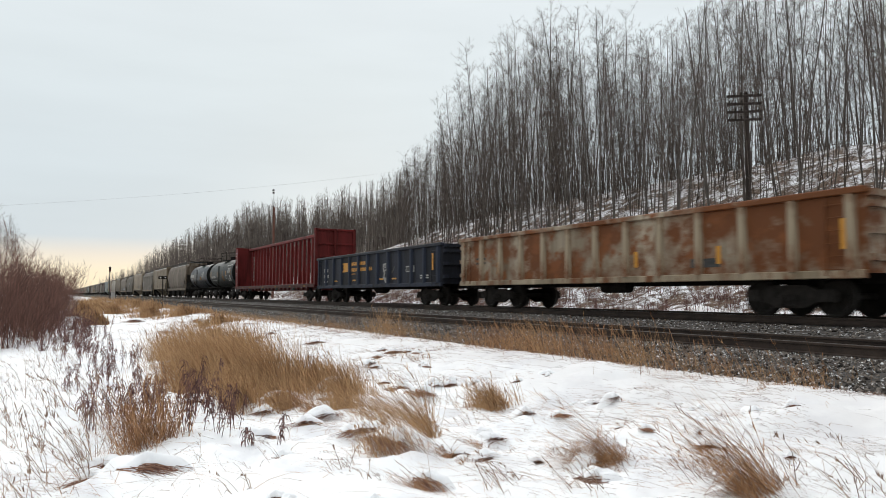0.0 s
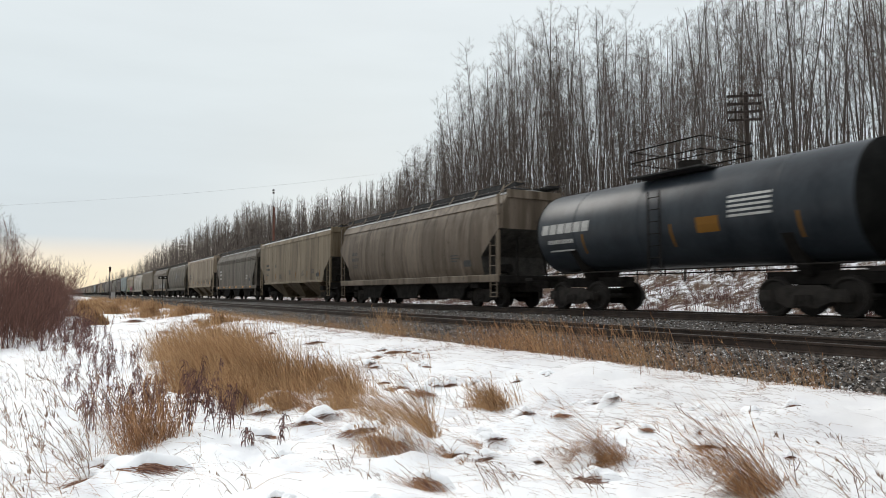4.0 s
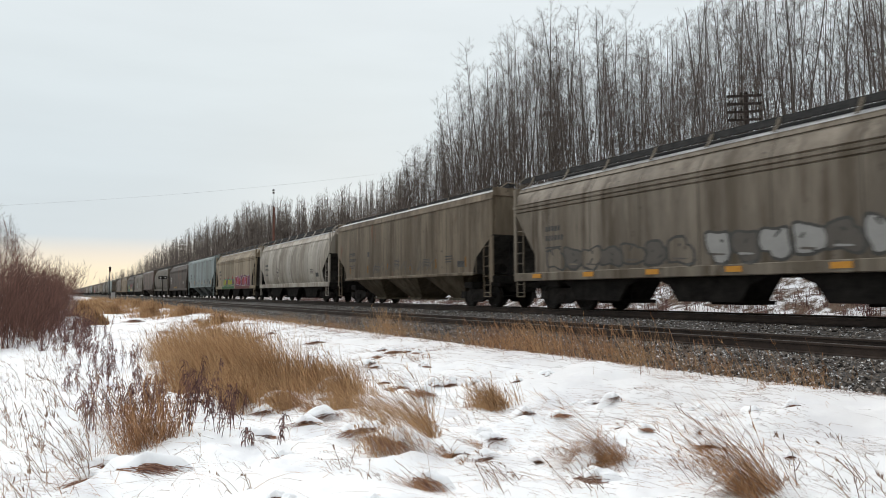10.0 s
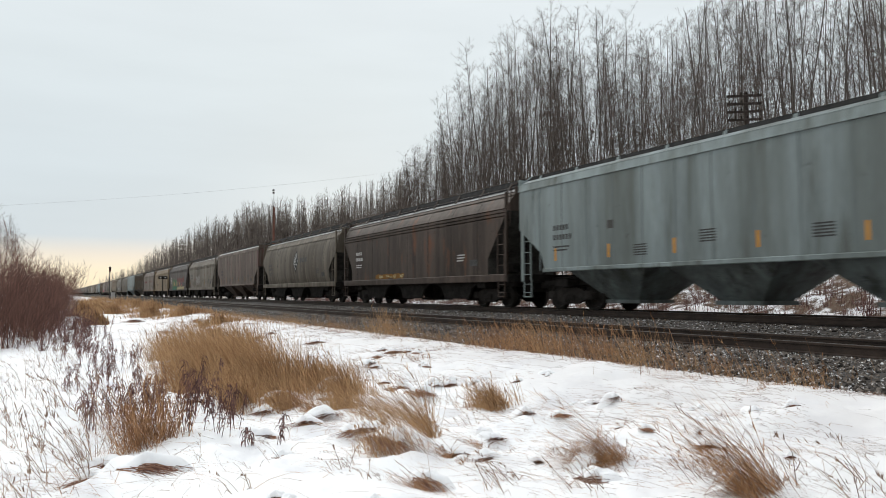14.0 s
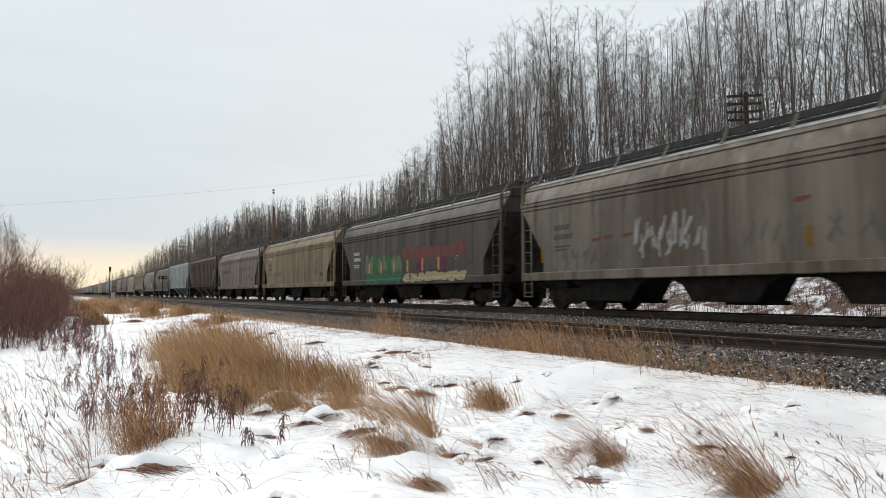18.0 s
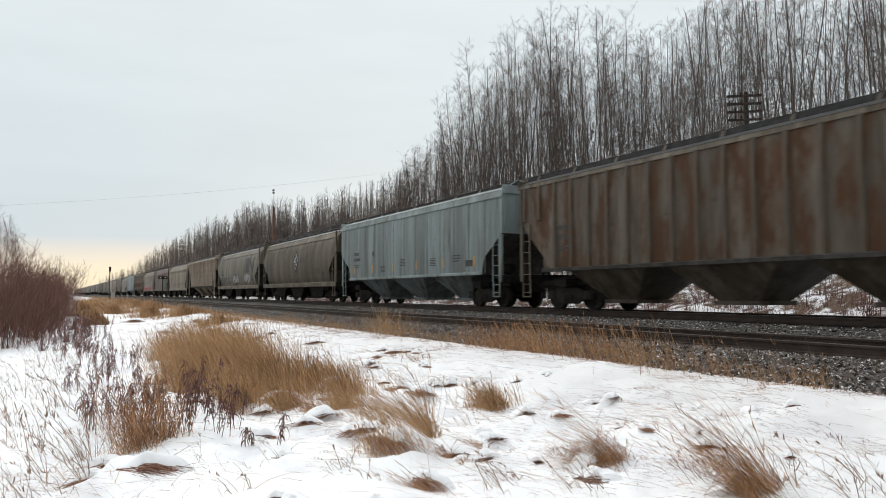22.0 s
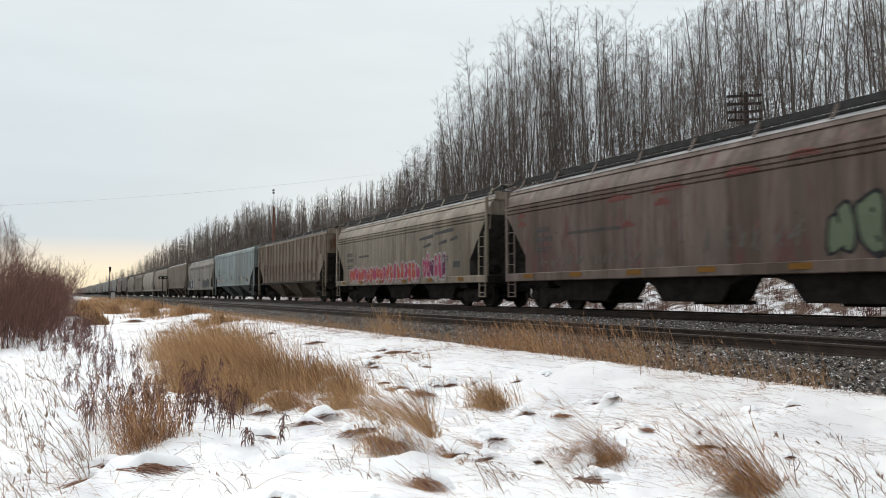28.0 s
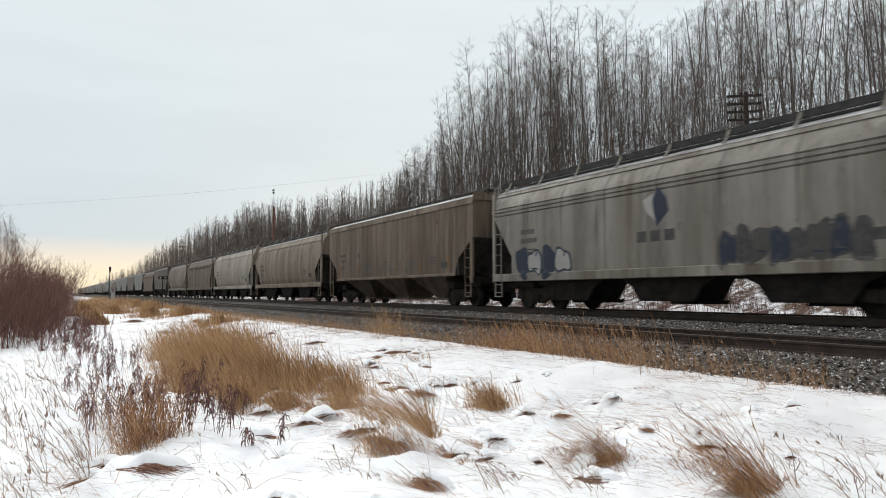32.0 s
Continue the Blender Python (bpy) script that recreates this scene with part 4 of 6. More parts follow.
for i in range(30):
    q = fr.randrange(6)
    kind = "smooth" if q == 5 else fr.choice(("round", "banded", "smooth"))
    car = hopper(kind, far_paints[q], M_ROOFSNOW, "weathered covered hopper far back in the train", lod=1)
    TRAIN.append((car, s_next + 8.8))
    s_next += 17.6


# gondolas, centre-beam flat car and tank cars at the head of what is seen
def gondola(name_paint, label, lettering, post_paint=None, length=16.1, high=2.63):
    car = new("gondola")
    h = length / 2
    y = 1.46
    put("floor", f"gondola_floor/{length}", lambda bm: box(bm, -h, h, -y, y, 1.05, 1.2), M_STEEL, car)
    for side in (-1, 1):
        put("side_wall", f"gondola_side/{side}/{length}", lambda bm: box(bm, -h, h, side * y - 0.02, side * y + 0.02, 0.95, high), name_paint, car)
        put("top_chord", f"gondola_chord/{side}/{length}", lambda bm: (box(bm, -h - 0.05, h + 0.05, side * (y + 0.03) - 0.1, side * (y + 0.03) + 0.1, high - 0.05, high + 0.1), bevelled(bm, 0.02)), name_paint, car)
        put("side_sill", f"gondola_sill/{side}/{length}", lambda bm: (box(bm, -h, h, side * (y + 0.04) - 0.06, side * (y + 0.04) + 0.06, 0.84, 1.02), bevelled(bm, 0.015)), post_paint or name_paint, car)
        for i in range(13):
            x = -h + 0.3 + (length - 0.6) * i / 12
            put("side_post", f"gondola_post/{side}", lambda bm: prism(bm, [(-0.13, side * y), (0.13, side * y), (0.07, side * (y + 0.13)), (-0.07, side * (y + 0.13))], "z", 1.0, high - 0.04), post_paint or name_paint, car, at=pose(x, 0, 0))
        for end in (-1, 1):
            put("ladder", f"gondola_ladder/{side}/{end}", lambda bm: ladder(bm, end * (h - 0.6), side * (y + 0.1), 0.9, high - 0.1, n=6), name_paint, car)
    for end in (-1, 1):
        put("end_wall", f"gondola_end/{end}/{length}", lambda bm: (box(bm, end * h - 0.04, end * h + 0.04, -y, y, 0.95, high + 0.05), [box(bm, min(end * h, end * (h + 0.14)), max(end * h, end * (h + 0.14)), -y, y, z, z + 0.14) for z in (1.2, 1.75, 2.3, high - 0.1)]), name_paint, car)
        coupler(car, h + 0.15, end)
        bogie(car, end * (h - 2.0), 0)
    put("center_sill", f"gondola_center/{length}", lambda bm: box(bm, -h, h, -0.25, 0.25, 0.75, 1.06), M_STEEL, car)
    put("brake_cylinder", "gondola_brake", lambda bm: tube(bm, (-0.5, -0.7, 0.75), (0.6, -0.7, 0.75), 0.2, n=14), M_STEEL, car, smooth=True)
    before = set(car.children)
    lettering(car, y + 0.022)
    for ob in car.children:
        if ob not in before:
            ob.matrix_basis = Matrix.Translation((0, 0, 0.25)) @ Matrix.Diagonal((1, 1, 0.75, 1))
    return tagged(car, label, "gondola car", "freight cars of the train")


def rusty_marks(car, y):
    bars(car, y, -6.9, 2.2, ((0.7, 0.1, 0.12), (0.7, 0.1, 0.12)), M_DARK)
    decal(car, "data_panel", rect(3.6, 4.5, 1.25, 1.55), y, M_DARK)
    for x in (-5.4, -1.4, 1.6, 4.4):
        decal(car, "reflector", rect(x, x + 0.13, 1.35, 1.95), y + 0.005, M_AMBER, "amber reflective strip")
    decal(car, "reflector", rect(7.6, 7.7, 1.6, 2.45), y + 0.12, M_AMBER, "amber reflective strip")


def blue_marks(car, y):
    bars(car, y, -6.9, 2.35, ((0.75, 0.25, 0.22), (0.85, 0.25, 0.25), (0.7, 0.12, 0.1)), M_WHITE)
    decal(car, "company_emblem", [(-3.9, 2.0), (-3.0, 2.0), (-2.7, 2.2), (-2.7, 2.5), (-3.0, 2.68), (-3.9, 2.68), (-3.5, 2.5), (-3.7, 2.34), (-3.4, 2.2)], y, M_AMBER, "faded yellow emblem")
    bars(car, y, -2.35, 2.68, ((2.0, 0.24, 0.2),), M_AMBER)
    bars(car, y, -2.35, 2.24, ((2.9, 0.24, 0.2),), M_AMBER)
    bars(car, y, -2.35, 1.85, ((0.5, 0.06, 0.1),), M_AMBER)
    for x in (-5.1, -2.2, 1.5, 3.0):
        decal(car, "reflector", rect(x, x + 0.45, 1.3, 1.4), y, M_AMBER, "amber reflective strip")
    decal(car, "reflector", rect(7.35, 7.47, 1.75, 2.7), y + 0.12, M_AMBER, "tall amber reflective strip")
    for k, q in enumerate((stroke(1.95, 2.3, 2.5, 2.34, 0.07, 0.06), stroke(1.95, 2.25, 1.98, 1.9, 0.05, 0.05), stroke(2.5, 2.28, 2.45, 1.9, 0.05, 0.05), stroke(1.98, 1.9, 2.5, 1.95, 0.06, 0.05), stroke(2.1, 1.85, 2.05, 1.5, 0.05, 0.06), stroke(2.4, 1.85, 2.42, 1.5, 0.06, 0.05), stroke(2.15, 2.15, 2.3, 2.1, 0.05, 0.05))):
        decal(car, "graffiti_drawing", q, y, M_SILVER, "white spray-painted drawing", lift=0.008 + 0.002 * k)
    decal(car, "graffiti_drawing", [(1.9, 1.5), (2.25, 1.08), (2.6, 1.5), (2.25, 1.42)], y, M_SILVER, "white spray-painted drawing", lift=0.022)
    decal(car, "graffiti_drawing", stroke(3.0, 1.75, 3.25, 2.1, 0.05, 0.04), y, M_FADED, lift=0.008)
    decal(car, "data_panel", rect(4.55, 5.4, 1.72, 2.1), y, M_SILVER)
    decal(car, "data_panel", rect(4.62, 4.95, 1.79, 2.03), y, M_DARK, lift=0.012)
    decal(car, "data_panel", rect(5.0, 5.33, 1.79, 2.03), y, M_DARK, lift=0.012)
    bars(car, y, 6.0, 1.5, ((0.8, 0.08, 0.06), (0.8, 0.08, 0.06)), M_WHITE)


P_RUSTY = paint("gondola_rusty", (184, 174, 158), 0.35, 5.0, rust=1.0, rust_scale=0.7, rust_tone=(0.175, 0.06, 0.019), rust_stretch=(0.8, 1, 0.9))
P_POST = paint("gondola_posts", (184, 172, 152), 0.35, 5.0, rust=0.45, rust_scale=1.2, rust_tone=(0.20, 0.078, 0.032))
P_BLUE = paint("gondola_blue", (52, 60, 78), 0.45, 8.0)
P_WALL = paint("gondola_sooty_blue", (44, 50, 64), 0.55, 18.0)
TRAIN.append((gondola(P_RUSTY, "rusty cream-coloured gondola with peeling paint", rusty_marks, P_POST), 13.5))
TRAIN.append((gondola(P_WALL, "dark blue gondola with yellow lettering", blue_marks, P_BLUE), 31.2))


def centerbeam(m):
    car = new("centerbeam_flat_car")
    h, top = 11.35, 4.68
    put("deck", "cb_deck", lambda bm: (box(bm, -h, h, -1.36, 1.36, 1.02, 1.16), bevelled(bm, 0.02)), m, car)
    for side in (-1, 1):
        put("side_sill", f"cb_sill/{side}", lambda bm: (box(bm, -h, h, side * 1.38 - 0.06, side * 1.38 + 0.06, 0.94, 1.18), bevelled(bm, 0.015)), P_REDSILL, car)
        for i in range(20):
            x = -h + 1.4 + (2 * h - 2.8) * i / 19
            put("tie_down", f"cb_winch/{side}", lambda bm: (box(bm, -0.12, 0.12, side * 1.4 - 0.08, side * 1.4 + 0.08, 0.78, 0.95), bevelled(bm, 0.02)), P_REDSILL if i % 4 else M_FADED, car, at=pose(x, 0, 0))
        for x in (-8.5, -5.8, -1.5, 2.2, 5.9, 9.2):
            if side < 0:
                decal(car, "reflector", rect(x, x + 0.4, 1.0, 1.09), 1.445, M_OCHRE, "amber reflective strip")
    put("center_sill", "cb_center", lambda bm: prism(bm, [(-h, 0.75), (h, 0.75), (h, 1.05), (-h, 1.05)], "y", -0.3, 0.3), m, car)
    put("top_chord", "cb_chord", lambda bm: (box(bm, -h, h, -0.26, 0.26, top - 0.22, top), bevelled(bm, 0.03)), m, car)
    step = (2 * h - 2.5) / 20
    for i in range(21):
        x = -h + 1.25 + step * i
        lean = -1 if i % 2 else 1
        put("upright", f"cb_upright/{lean}", lambda bm: (prism(bm, [(-0.2, 1.12), (0.02, 1.12), (0.02, top - 0.15), (-0.16, top - 0.15)], "x", -0.1, 0.1), bevelled(bm, 0.012)), m, car, at=pose(x, 0, 0))
        if i < 20:
            put("diagonal", f"cb_diag/{i // 2 % 2}", lambda bm: tube(bm, (0.1 if i // 2 % 2 else step - 0.1, 0.0, 1.25), (step - 0.1 if i // 2 % 2 else 0.1, 0.0, top - 0.5), 0.05, n=6), m, car, at=pose(x, 0, 0))
    for end in (-1, 1):
        put("bulkhead", f"cb_bulkhead/{end}", lambda bm: box(bm, min(end * (h - 0.2), end * h), max(end * (h - 0.2), end * h), -1.4, 1.4, 1.1, top + 0.08), m, car)
        for yb in (-1.3, 0.0, 1.3):
            put("bulkhead_post", f"cb_post/{end}", lambda bm: (box(bm, min(end * h, end * (h + 0.12)), max(end * h, end * (h + 0.12)), -0.1, 0.1, 1.1, top + 0.1), bevelled(bm, 0.015)), m, car, at=pose(0, yb, 0))
        for zb in (1.3, 2.1, 2.9, 3.7, top - 0.05):
            put("bulkhead_rib", f"cb_rib/{end}", lambda bm: (box(bm, min(end * h, end * (h + 0.1)), max(end * h, end * (h + 0.1)), -1.35, 1.35, 0, 0.12), bevelled(bm, 0.015)), m, car, at=pose(0, 0, zb))
        if end < 0:
            for k in (-1.37, 1.37):
                put("side_panel", f"cb_panel/{k}", lambda bm: (box(bm, -h, -h + 0.85, k - 0.03, k + 0.03, 1.1, top - 0.05), bevelled(bm, 0.01)), m, car)
            put("web_plate", "cb_web", lambda bm: (box(bm, -h + 0.85, -h + 2.45, -0.06, 0.0, 1.1, top - 0.1), bevelled(bm, 0.01)), m, car)
        coupler(car, h + 0.15, end)
        bogie(car, end * (h - 2.0), 0)
    for i in range(18):
        decal(car, "lettering_bar", rect(-h + 1.35, -h + 1.75 - 0.08 * (i % 3), 1.7 + 0.125 * i, 1.755 + 0.125 * i), 0.068, M_WHITE)
    for z, w in ((4.2, 0.5), (3.95, 0.35), (3.6, 0.2), (3.05, 0.55), (2.92, 0.5), (2.79, 0.58), (2.35, 0.3), (2.22, 0.36)):
        decal(car, "lettering_bar", rect(-h + 0.12, -h + 0.12 + w, z, z + 0.05), 1.405, M_WHITE)
    return tagged(car, "dark red empty centre-beam lumber flat car", "flat car", "freight cars of the train")


P_RED = paint("centerbeam_red", (114, 38, 38), 0.35, 2.0)
P_REDSILL = paint("centerbeam_sooty_red", (84, 36, 35), 0.65, 3.0)
TRAIN.append((centerbeam(P_RED), 51.6))


def tank_car(m, h, r, zc, label, marks):
    car = new("tank_car")
    head = ((0.0, 0.0), (0.02, 0.3), (0.06, 0.6), (0.13, 0.82), (0.2, 0.93), (0.27, 0.985), (0.33, 1.0))
    rings = [(-h + a, r * b) for a, b in head] + [(h - a, r * b) for a, b in head[::-1]]
    put("tank", f"tank/{h}", lambda bm: lathe(bm, rings, 48, "x"), m, car, at=pose(0, 0, zc), smooth=True)
    # a shell over each end, darker than the tank: the unlit head is painted in
    for end in (-1, 1):
        put("tank_head", f"tank_head/{h}/{end}", lambda bm: lathe(bm, [(end * (h - 0.33), r * 1.006), (end * (h - 0.26), r * 1.0)] + [(end * (h + 0.006 - a), r * b) for a, b in head[5:0:-1]] + [(end * (h + 0.006), 0.0)], 48, "x"), M_HEAD, car, "sooty black tank end", at=pose(0, 0, zc), smooth=True)
    for i, x in enumerate((-h * 0.62, -0.8, 0.8, h * 0.62)):
        put("weld_band", f"weld_band/{h}", lambda bm: lathe(bm, [(-0.03, r * 0.98), (-0.03, r + 0.008), (0.03, r + 0.008), (0.03, r * 0.98)], 40, "x"), m, car, at=pose(x, 0, zc), smooth=True)
    put("manway", f"manway/{h}", lambda bm: tube(bm, (0, 0, zc + r - 0.1), (0, 0, zc + r + 0.35), 0.35, n=18), M_STEEL, car, smooth=True)
    put("platform", f"platform/{h}", lambda bm: box(bm, -1.3, 1.3, -1.1, 1.1, zc + r - 0.06, zc + r - 0.02), M_GRATE, car)
    for x in (-1.3, 1.3):
        for y in (-1.05, 1.05):
            put("railing_post", f"railing_post/{h}", lambda bm: tube(bm, (0, 0, zc + r - 0.1), (0, 0, zc + r + 0.75), 0.022, n=6), M_STEEL, car, at=pose(x, y, 0))
        put("railing", f"railing/{h}", lambda bm: [tube(bm, (0, -1.05, z), (0, 1.05, z), 0.018, n=6) for z in (zc + r + 0.4, zc + r + 0.75)], M_STEEL, car, at=pose(x, 0, 0))
    for y in (-1.05, 1.05):
        put("railing", f"railing2/{h}", lambda bm: [tube(bm, (-1.3, 0, z), (1.3, 0, z), 0.018, n=6) for z in (zc + r + 0.4, zc + r + 0.75)], M_STEEL, car, at=pose(0, y, 0))
    for side in (-1, 1):
        put("ladder", f"tank_ladder/{h}/{side}", lambda bm: ladder(bm, 0, side * (r + 0.12), 1.0, zc + r * 0.55, n=7), M_STEEL, car)
        put("walkway_rail", f"tank_rail/{h}/{side}", lambda bm: (tube(bm, (-h + 0.3, side * (r + 0.05), 1.18), (h - 0.3, side * (r + 0.05), 1.18), 0.022, n=6)), M_STEEL, car)
    for end in (-1, 1):
        put("stub_sill", f"tank_sill/{h}/{end}", lambda bm: (box(bm, min(end * (h - 3.2), end * (h + 0.35)), max(end * (h - 3.2), end * (h + 0.35)), -0.3, 0.3, 0.75, 1.06), box(bm, min(end * (h - 0.1), end * (h + 0.3)), max(end * (h - 0.1), end * (h + 0.3)), -1.45, 1.45, 0.98, 1.08)), M_STEEL, car)
        put("saddle", f"tank_saddle/{h}/{end}", lambda bm: prism(bm, [(-1.2, zc - r * 0.5), (-0.5, 0.95), (0.5, 0.95), (1.2, zc - r * 0.5), (0, zc - 0.3)], "x", end * (h - 2.0) - 0.15, end * (h - 2.0) + 0.15), M_STEEL, car)
        coupler(car, h + 0.35, end)
        bogie(car, end * (h - 1.75), 0)
    ty = lambda z: math.sqrt(max(0.01, r * r - (z - zc) ** 2)) + 0.004
    marks(car, ty)
    return tagged(car, label, "tank car", "freight cars of the train")


def tank_marks_a(car, y):
    bars(car, y, -4.7, 2.35, ((0.9, 0.2, 0.2), (2.4, 0.06, 0.06)), M_WHITE)
    bars(car, y, -3.6, 2.35, ((1.1, 0.2, 0.2),), M_WHITE)
    for x in (-4.9, -1.6, 0.9, 2.5, 4.6):
        decal(car, "reflector", rect(x, x + 0.09, 2.35, 2.8), y, M_AMBER, "amber reflective strip")
    for z, a, b in ((2.2, 0.75, 1.6), (2.08, 0.85, 1.3), (1.96, 0.7, 1.45), (1.84, 0.9, 1.5)):
        decal(car, "faded_emblem", rect(a, b, z, z + 0.09), y, M_OCHRE, "dull yellow emblem stripes")
    for a, b, z0, z1 in ((2.35, 3.0, 2.02, 2.07), (2.35, 3.0, 2.27, 2.32), (2.35, 2.4, 2.07, 2.27), (2.95, 3.0, 2.07, 2.27)):
        decal(car, "panel_frame", rect(a, b, z0, z1), y, M_WHITE, "white outline of a panel")
    decal(car, "placard", [(4.1, 1.9), (4.3, 1.72), (4.5, 1.9), (4.4, 2.3), (4.2, 2.3)], y, M_WHITE, "white placard")
    bars(car, y, 2.6, 3.35, ((2.3, 0.1, 0.1),), M_WHITE)
    bars(car, y, 3.5, 3.02, ((1.15, 0.05, 0.045),) * 5, M_WHITE)
    bars(car, y, 3.2, 2.0, ((0.8, 0.08, 0.08), (0.6, 0.08, 0.08)), M_WHITE)


def tank_marks_b(car, y):
    for i in range(6):
        decal(car, "lettering_bar", [(-5.2 + 0.4 * i, 2.5), (-4.87 + 0.4 * i, 2.5), (-4.8 + 0.4 * i, 2.82), (-5.13 + 0.4 * i, 2.82)], y, M_WHITE)
    bars(car, y, -4.9, 2.3, ((1.3, 0.13, 0.2), (1.2, 0.05, 0.06)), M_WHITE)
    decal(car, "placard", rect(1.3, 2.0, 2.1, 2.5), y, M_OCHRE, "yellow placard")
    for x in (-3.2, 0.4, 4.1):
        decal(car, "reflector", rect(x, x + 0.07, 1.8, 2.4), y, M_OCHRE, "amber reflective strip")
    bars(car, y, 2.3, 2.95, ((1.2, 0.06, 0.06),) * 5, M_WHITE)


# tank black taken darker to paint the shade on the ends
M_HEAD = mat("sooty_tank_end", (0.004, 0.004, 0.004, 1), (0.014, 0.014, 0.013, 1), 2, 0.8, 0.2, 12, spec=0.05)
P_TANK = mat("tank_black", (0.006, 0.009, 0.008, 1), (0.027, 0.033, 0.030, 1), 1.0, 0.5, 0.1, 12, stretch=(1, 1, 0.3), spots=[((0.05, 0.046, 0.04, 1), 1.4, 0.6, (1.2, 1, 0.1), 0.1)])
P_TANK2 = mat("tank_black_gloss", (0.009, 0.012, 0.016, 1), (0.035, 0.042, 0.050, 1), 1.0, 0.38, 0.1, 12, shift=9, stretch=(1, 1, 0.3))
TRAIN.append((tank_car(P_TANK, 5.85, 1.38, 2.58, "large black tank car with white lettering", tank_marks_a), 70.1))
TRAIN.append((tank_car(P_TANK2, 5.75, 1.36, 2.6, "glossy black tank car with white lettering", tank_marks_b), 83.0))


# ---- trees ----
class Lines:
    """Collects thin tapered bars (three or more sides) as plain arrays."""

    def __init__(self):
        self.v, self.f = [], []

    def bar(self, p, q, r0, r1, n=3):
        w = q - p
        u = w.orthogonal().normalized()
        k = w.cross(u).normalized()
        b = len(self.v)
        for c, r in ((p, r0), (q, r1)):
            for i in range(n):
                t = 2 * math.pi * i / n
                self.v.append(tuple(c + r * (math.cos(t) * u + math.sin(t) * k)))
        for i in range(n):
            self.f.append((b + i, b + (i + 1) % n, b + n + (i + 1) % n, b + n + i))

    def ribbon(self, p, q, w0, w1, side):
        """A flat twig, for what stands far off."""
        u = (q - p).cross(side).normalized()
        b = len(self.v)
        self.v += [tuple(p - u * w0), tuple(p + u * w0), tuple(q + u * w1), tuple(q - u * w1)]
        self.f.append((b, b + 1, b + 2, b + 3))

    def mesh(self, name, m):
        me = bpy.data.meshes.new(name)
        me.from_pydata(self.v, [], self.f)
        me.materials.append(m)
        me.shade_smooth()
        return me


def bare_tree(seed, h, limbs, twigs, base_r=0.075, thin=0.007, spread=0.16, low=0.3, sides=6, fork=True, flat=False):
    """Trunk and crown of a leafless aspen, as two collections of bars."""
    r = random.Random(seed)
    trunk, crown = Lines(), Lines()
    bend = Vector((r.uniform(-1, 1), r.uniform(-1, 1), 0)) * 0.05 * h

    def twig(p, q, r0, r1):
        if flat:
            crown.ribbon(p, q, r0 * 1.3, r1 * 1.3, Vector((r.uniform(-1, 1), r.uniform(-1, 1), r.uniform(-0.4, 0.4))))
        else:
            crown.bar(p, q, r0, r1)

    ph = r.uniform(0, 6)
    at = lambda t: Vector((bend.x * t * t + 0.10 * math.sin(6 * t + ph), bend.y * t * t + 0.10 * math.cos(5 * t + ph), h * t))
    rad = lambda t: base_r * (1 - t) ** 0.75 + 0.010
    n = 10
    for i in range(n):
        trunk.bar(at(i / n), at((i + 1) / n), rad(i / n), rad((i + 1) / n), sides)

    def limb(p, d, reach, br, count):
        """A rising limb of three bends with twigs and side twigs."""
        q = [p]
        for k in range(3):
            d = (d + Vector((r.uniform(-0.28, 0.28), r.uniform(-0.28, 0.28), 0.24))).normalized()
            q.append(q[-1] + d * reach * (0.42, 0.34, 0.30)[k])
            twig(q[k], q[k + 1], max(thin * 0.6, br * (1 - 0.3 * k)), max(thin * 0.5, br * (0.7 - 0.3 * k)))
        for j in range(count):
            k = r.uniform(0.3, 2.95)
            c = q[int(k)].lerp(q[int(k) + 1], k % 1)
            td = (d + Vector((r.uniform(-1, 1), r.uniform(-1, 1), r.uniform(-0.1, 0.7))) * 0.75).normalized()
            ln = reach * r.uniform(0.16, 0.36)
            e = c + td * ln
            twig(c, e, thin, thin * 0.5)
            if count > 3:
                for _ in range(2):
                    t2 = (td + Vector((r.uniform(-1, 1), r.uniform(-1, 1), r.uniform(-0.2, 0.8))) * 0.7).normalized()
                    c2 = c.lerp(e, r.uniform(0.2, 1.0))
                    twig(c2, c2 + t2 * ln * r.uniform(0.4, 0.8), thin * 0.7, thin * 0.4)

    for i in range(limbs):
        t = low + (0.985 - low) * ((i + r.random()) / limbs) ** 0.85
        a = r.uniform(0, 2 * math.pi)
        reach = h * spread * (1.12 - t) ** 0.55 * r.uniform(0.5, 1.25)
        d = Vector((math.cos(a), math.sin(a), r.uniform(0.35, 1.25))).normalized()
        limb(at(t), d, reach, max(thin, rad(t) * 0.4), twigs)
    if fork:
        for i in range(r.choice((1, 2, 2))):
            t = r.uniform(0.35, 0.6)
            a = r.uniform(0, 6.283)
            d = Vector((math.cos(a) * 0.33, math.sin(a) * 0.33, 1)).normalized()
            p, w = at(t), rad(t) * 0.7
            for k in range(5):
                q = p + d * h * (0.93 - t) / 5 * r.uniform(0.85, 1.05)
                crown.bar(p, q, w, w * 0.75, 5)
                for _ in range(3):
                    b = r.uniform(0, 6.283)
                    limb(p.lerp(q, r.random()), Vector((math.cos(b), math.sin(b), r.uniform(0.6, 1.5))).normalized(), h * 0.085 * r.uniform(0.6, 1.2), max(thin, w * 0.4), twigs)
                p, w = q, w * 0.75
                d = (d + Vector((r.uniform(-0.08, 0.08), r.uniform(-0.08, 0.08), 0.12))).normalized()
    return trunk, crown


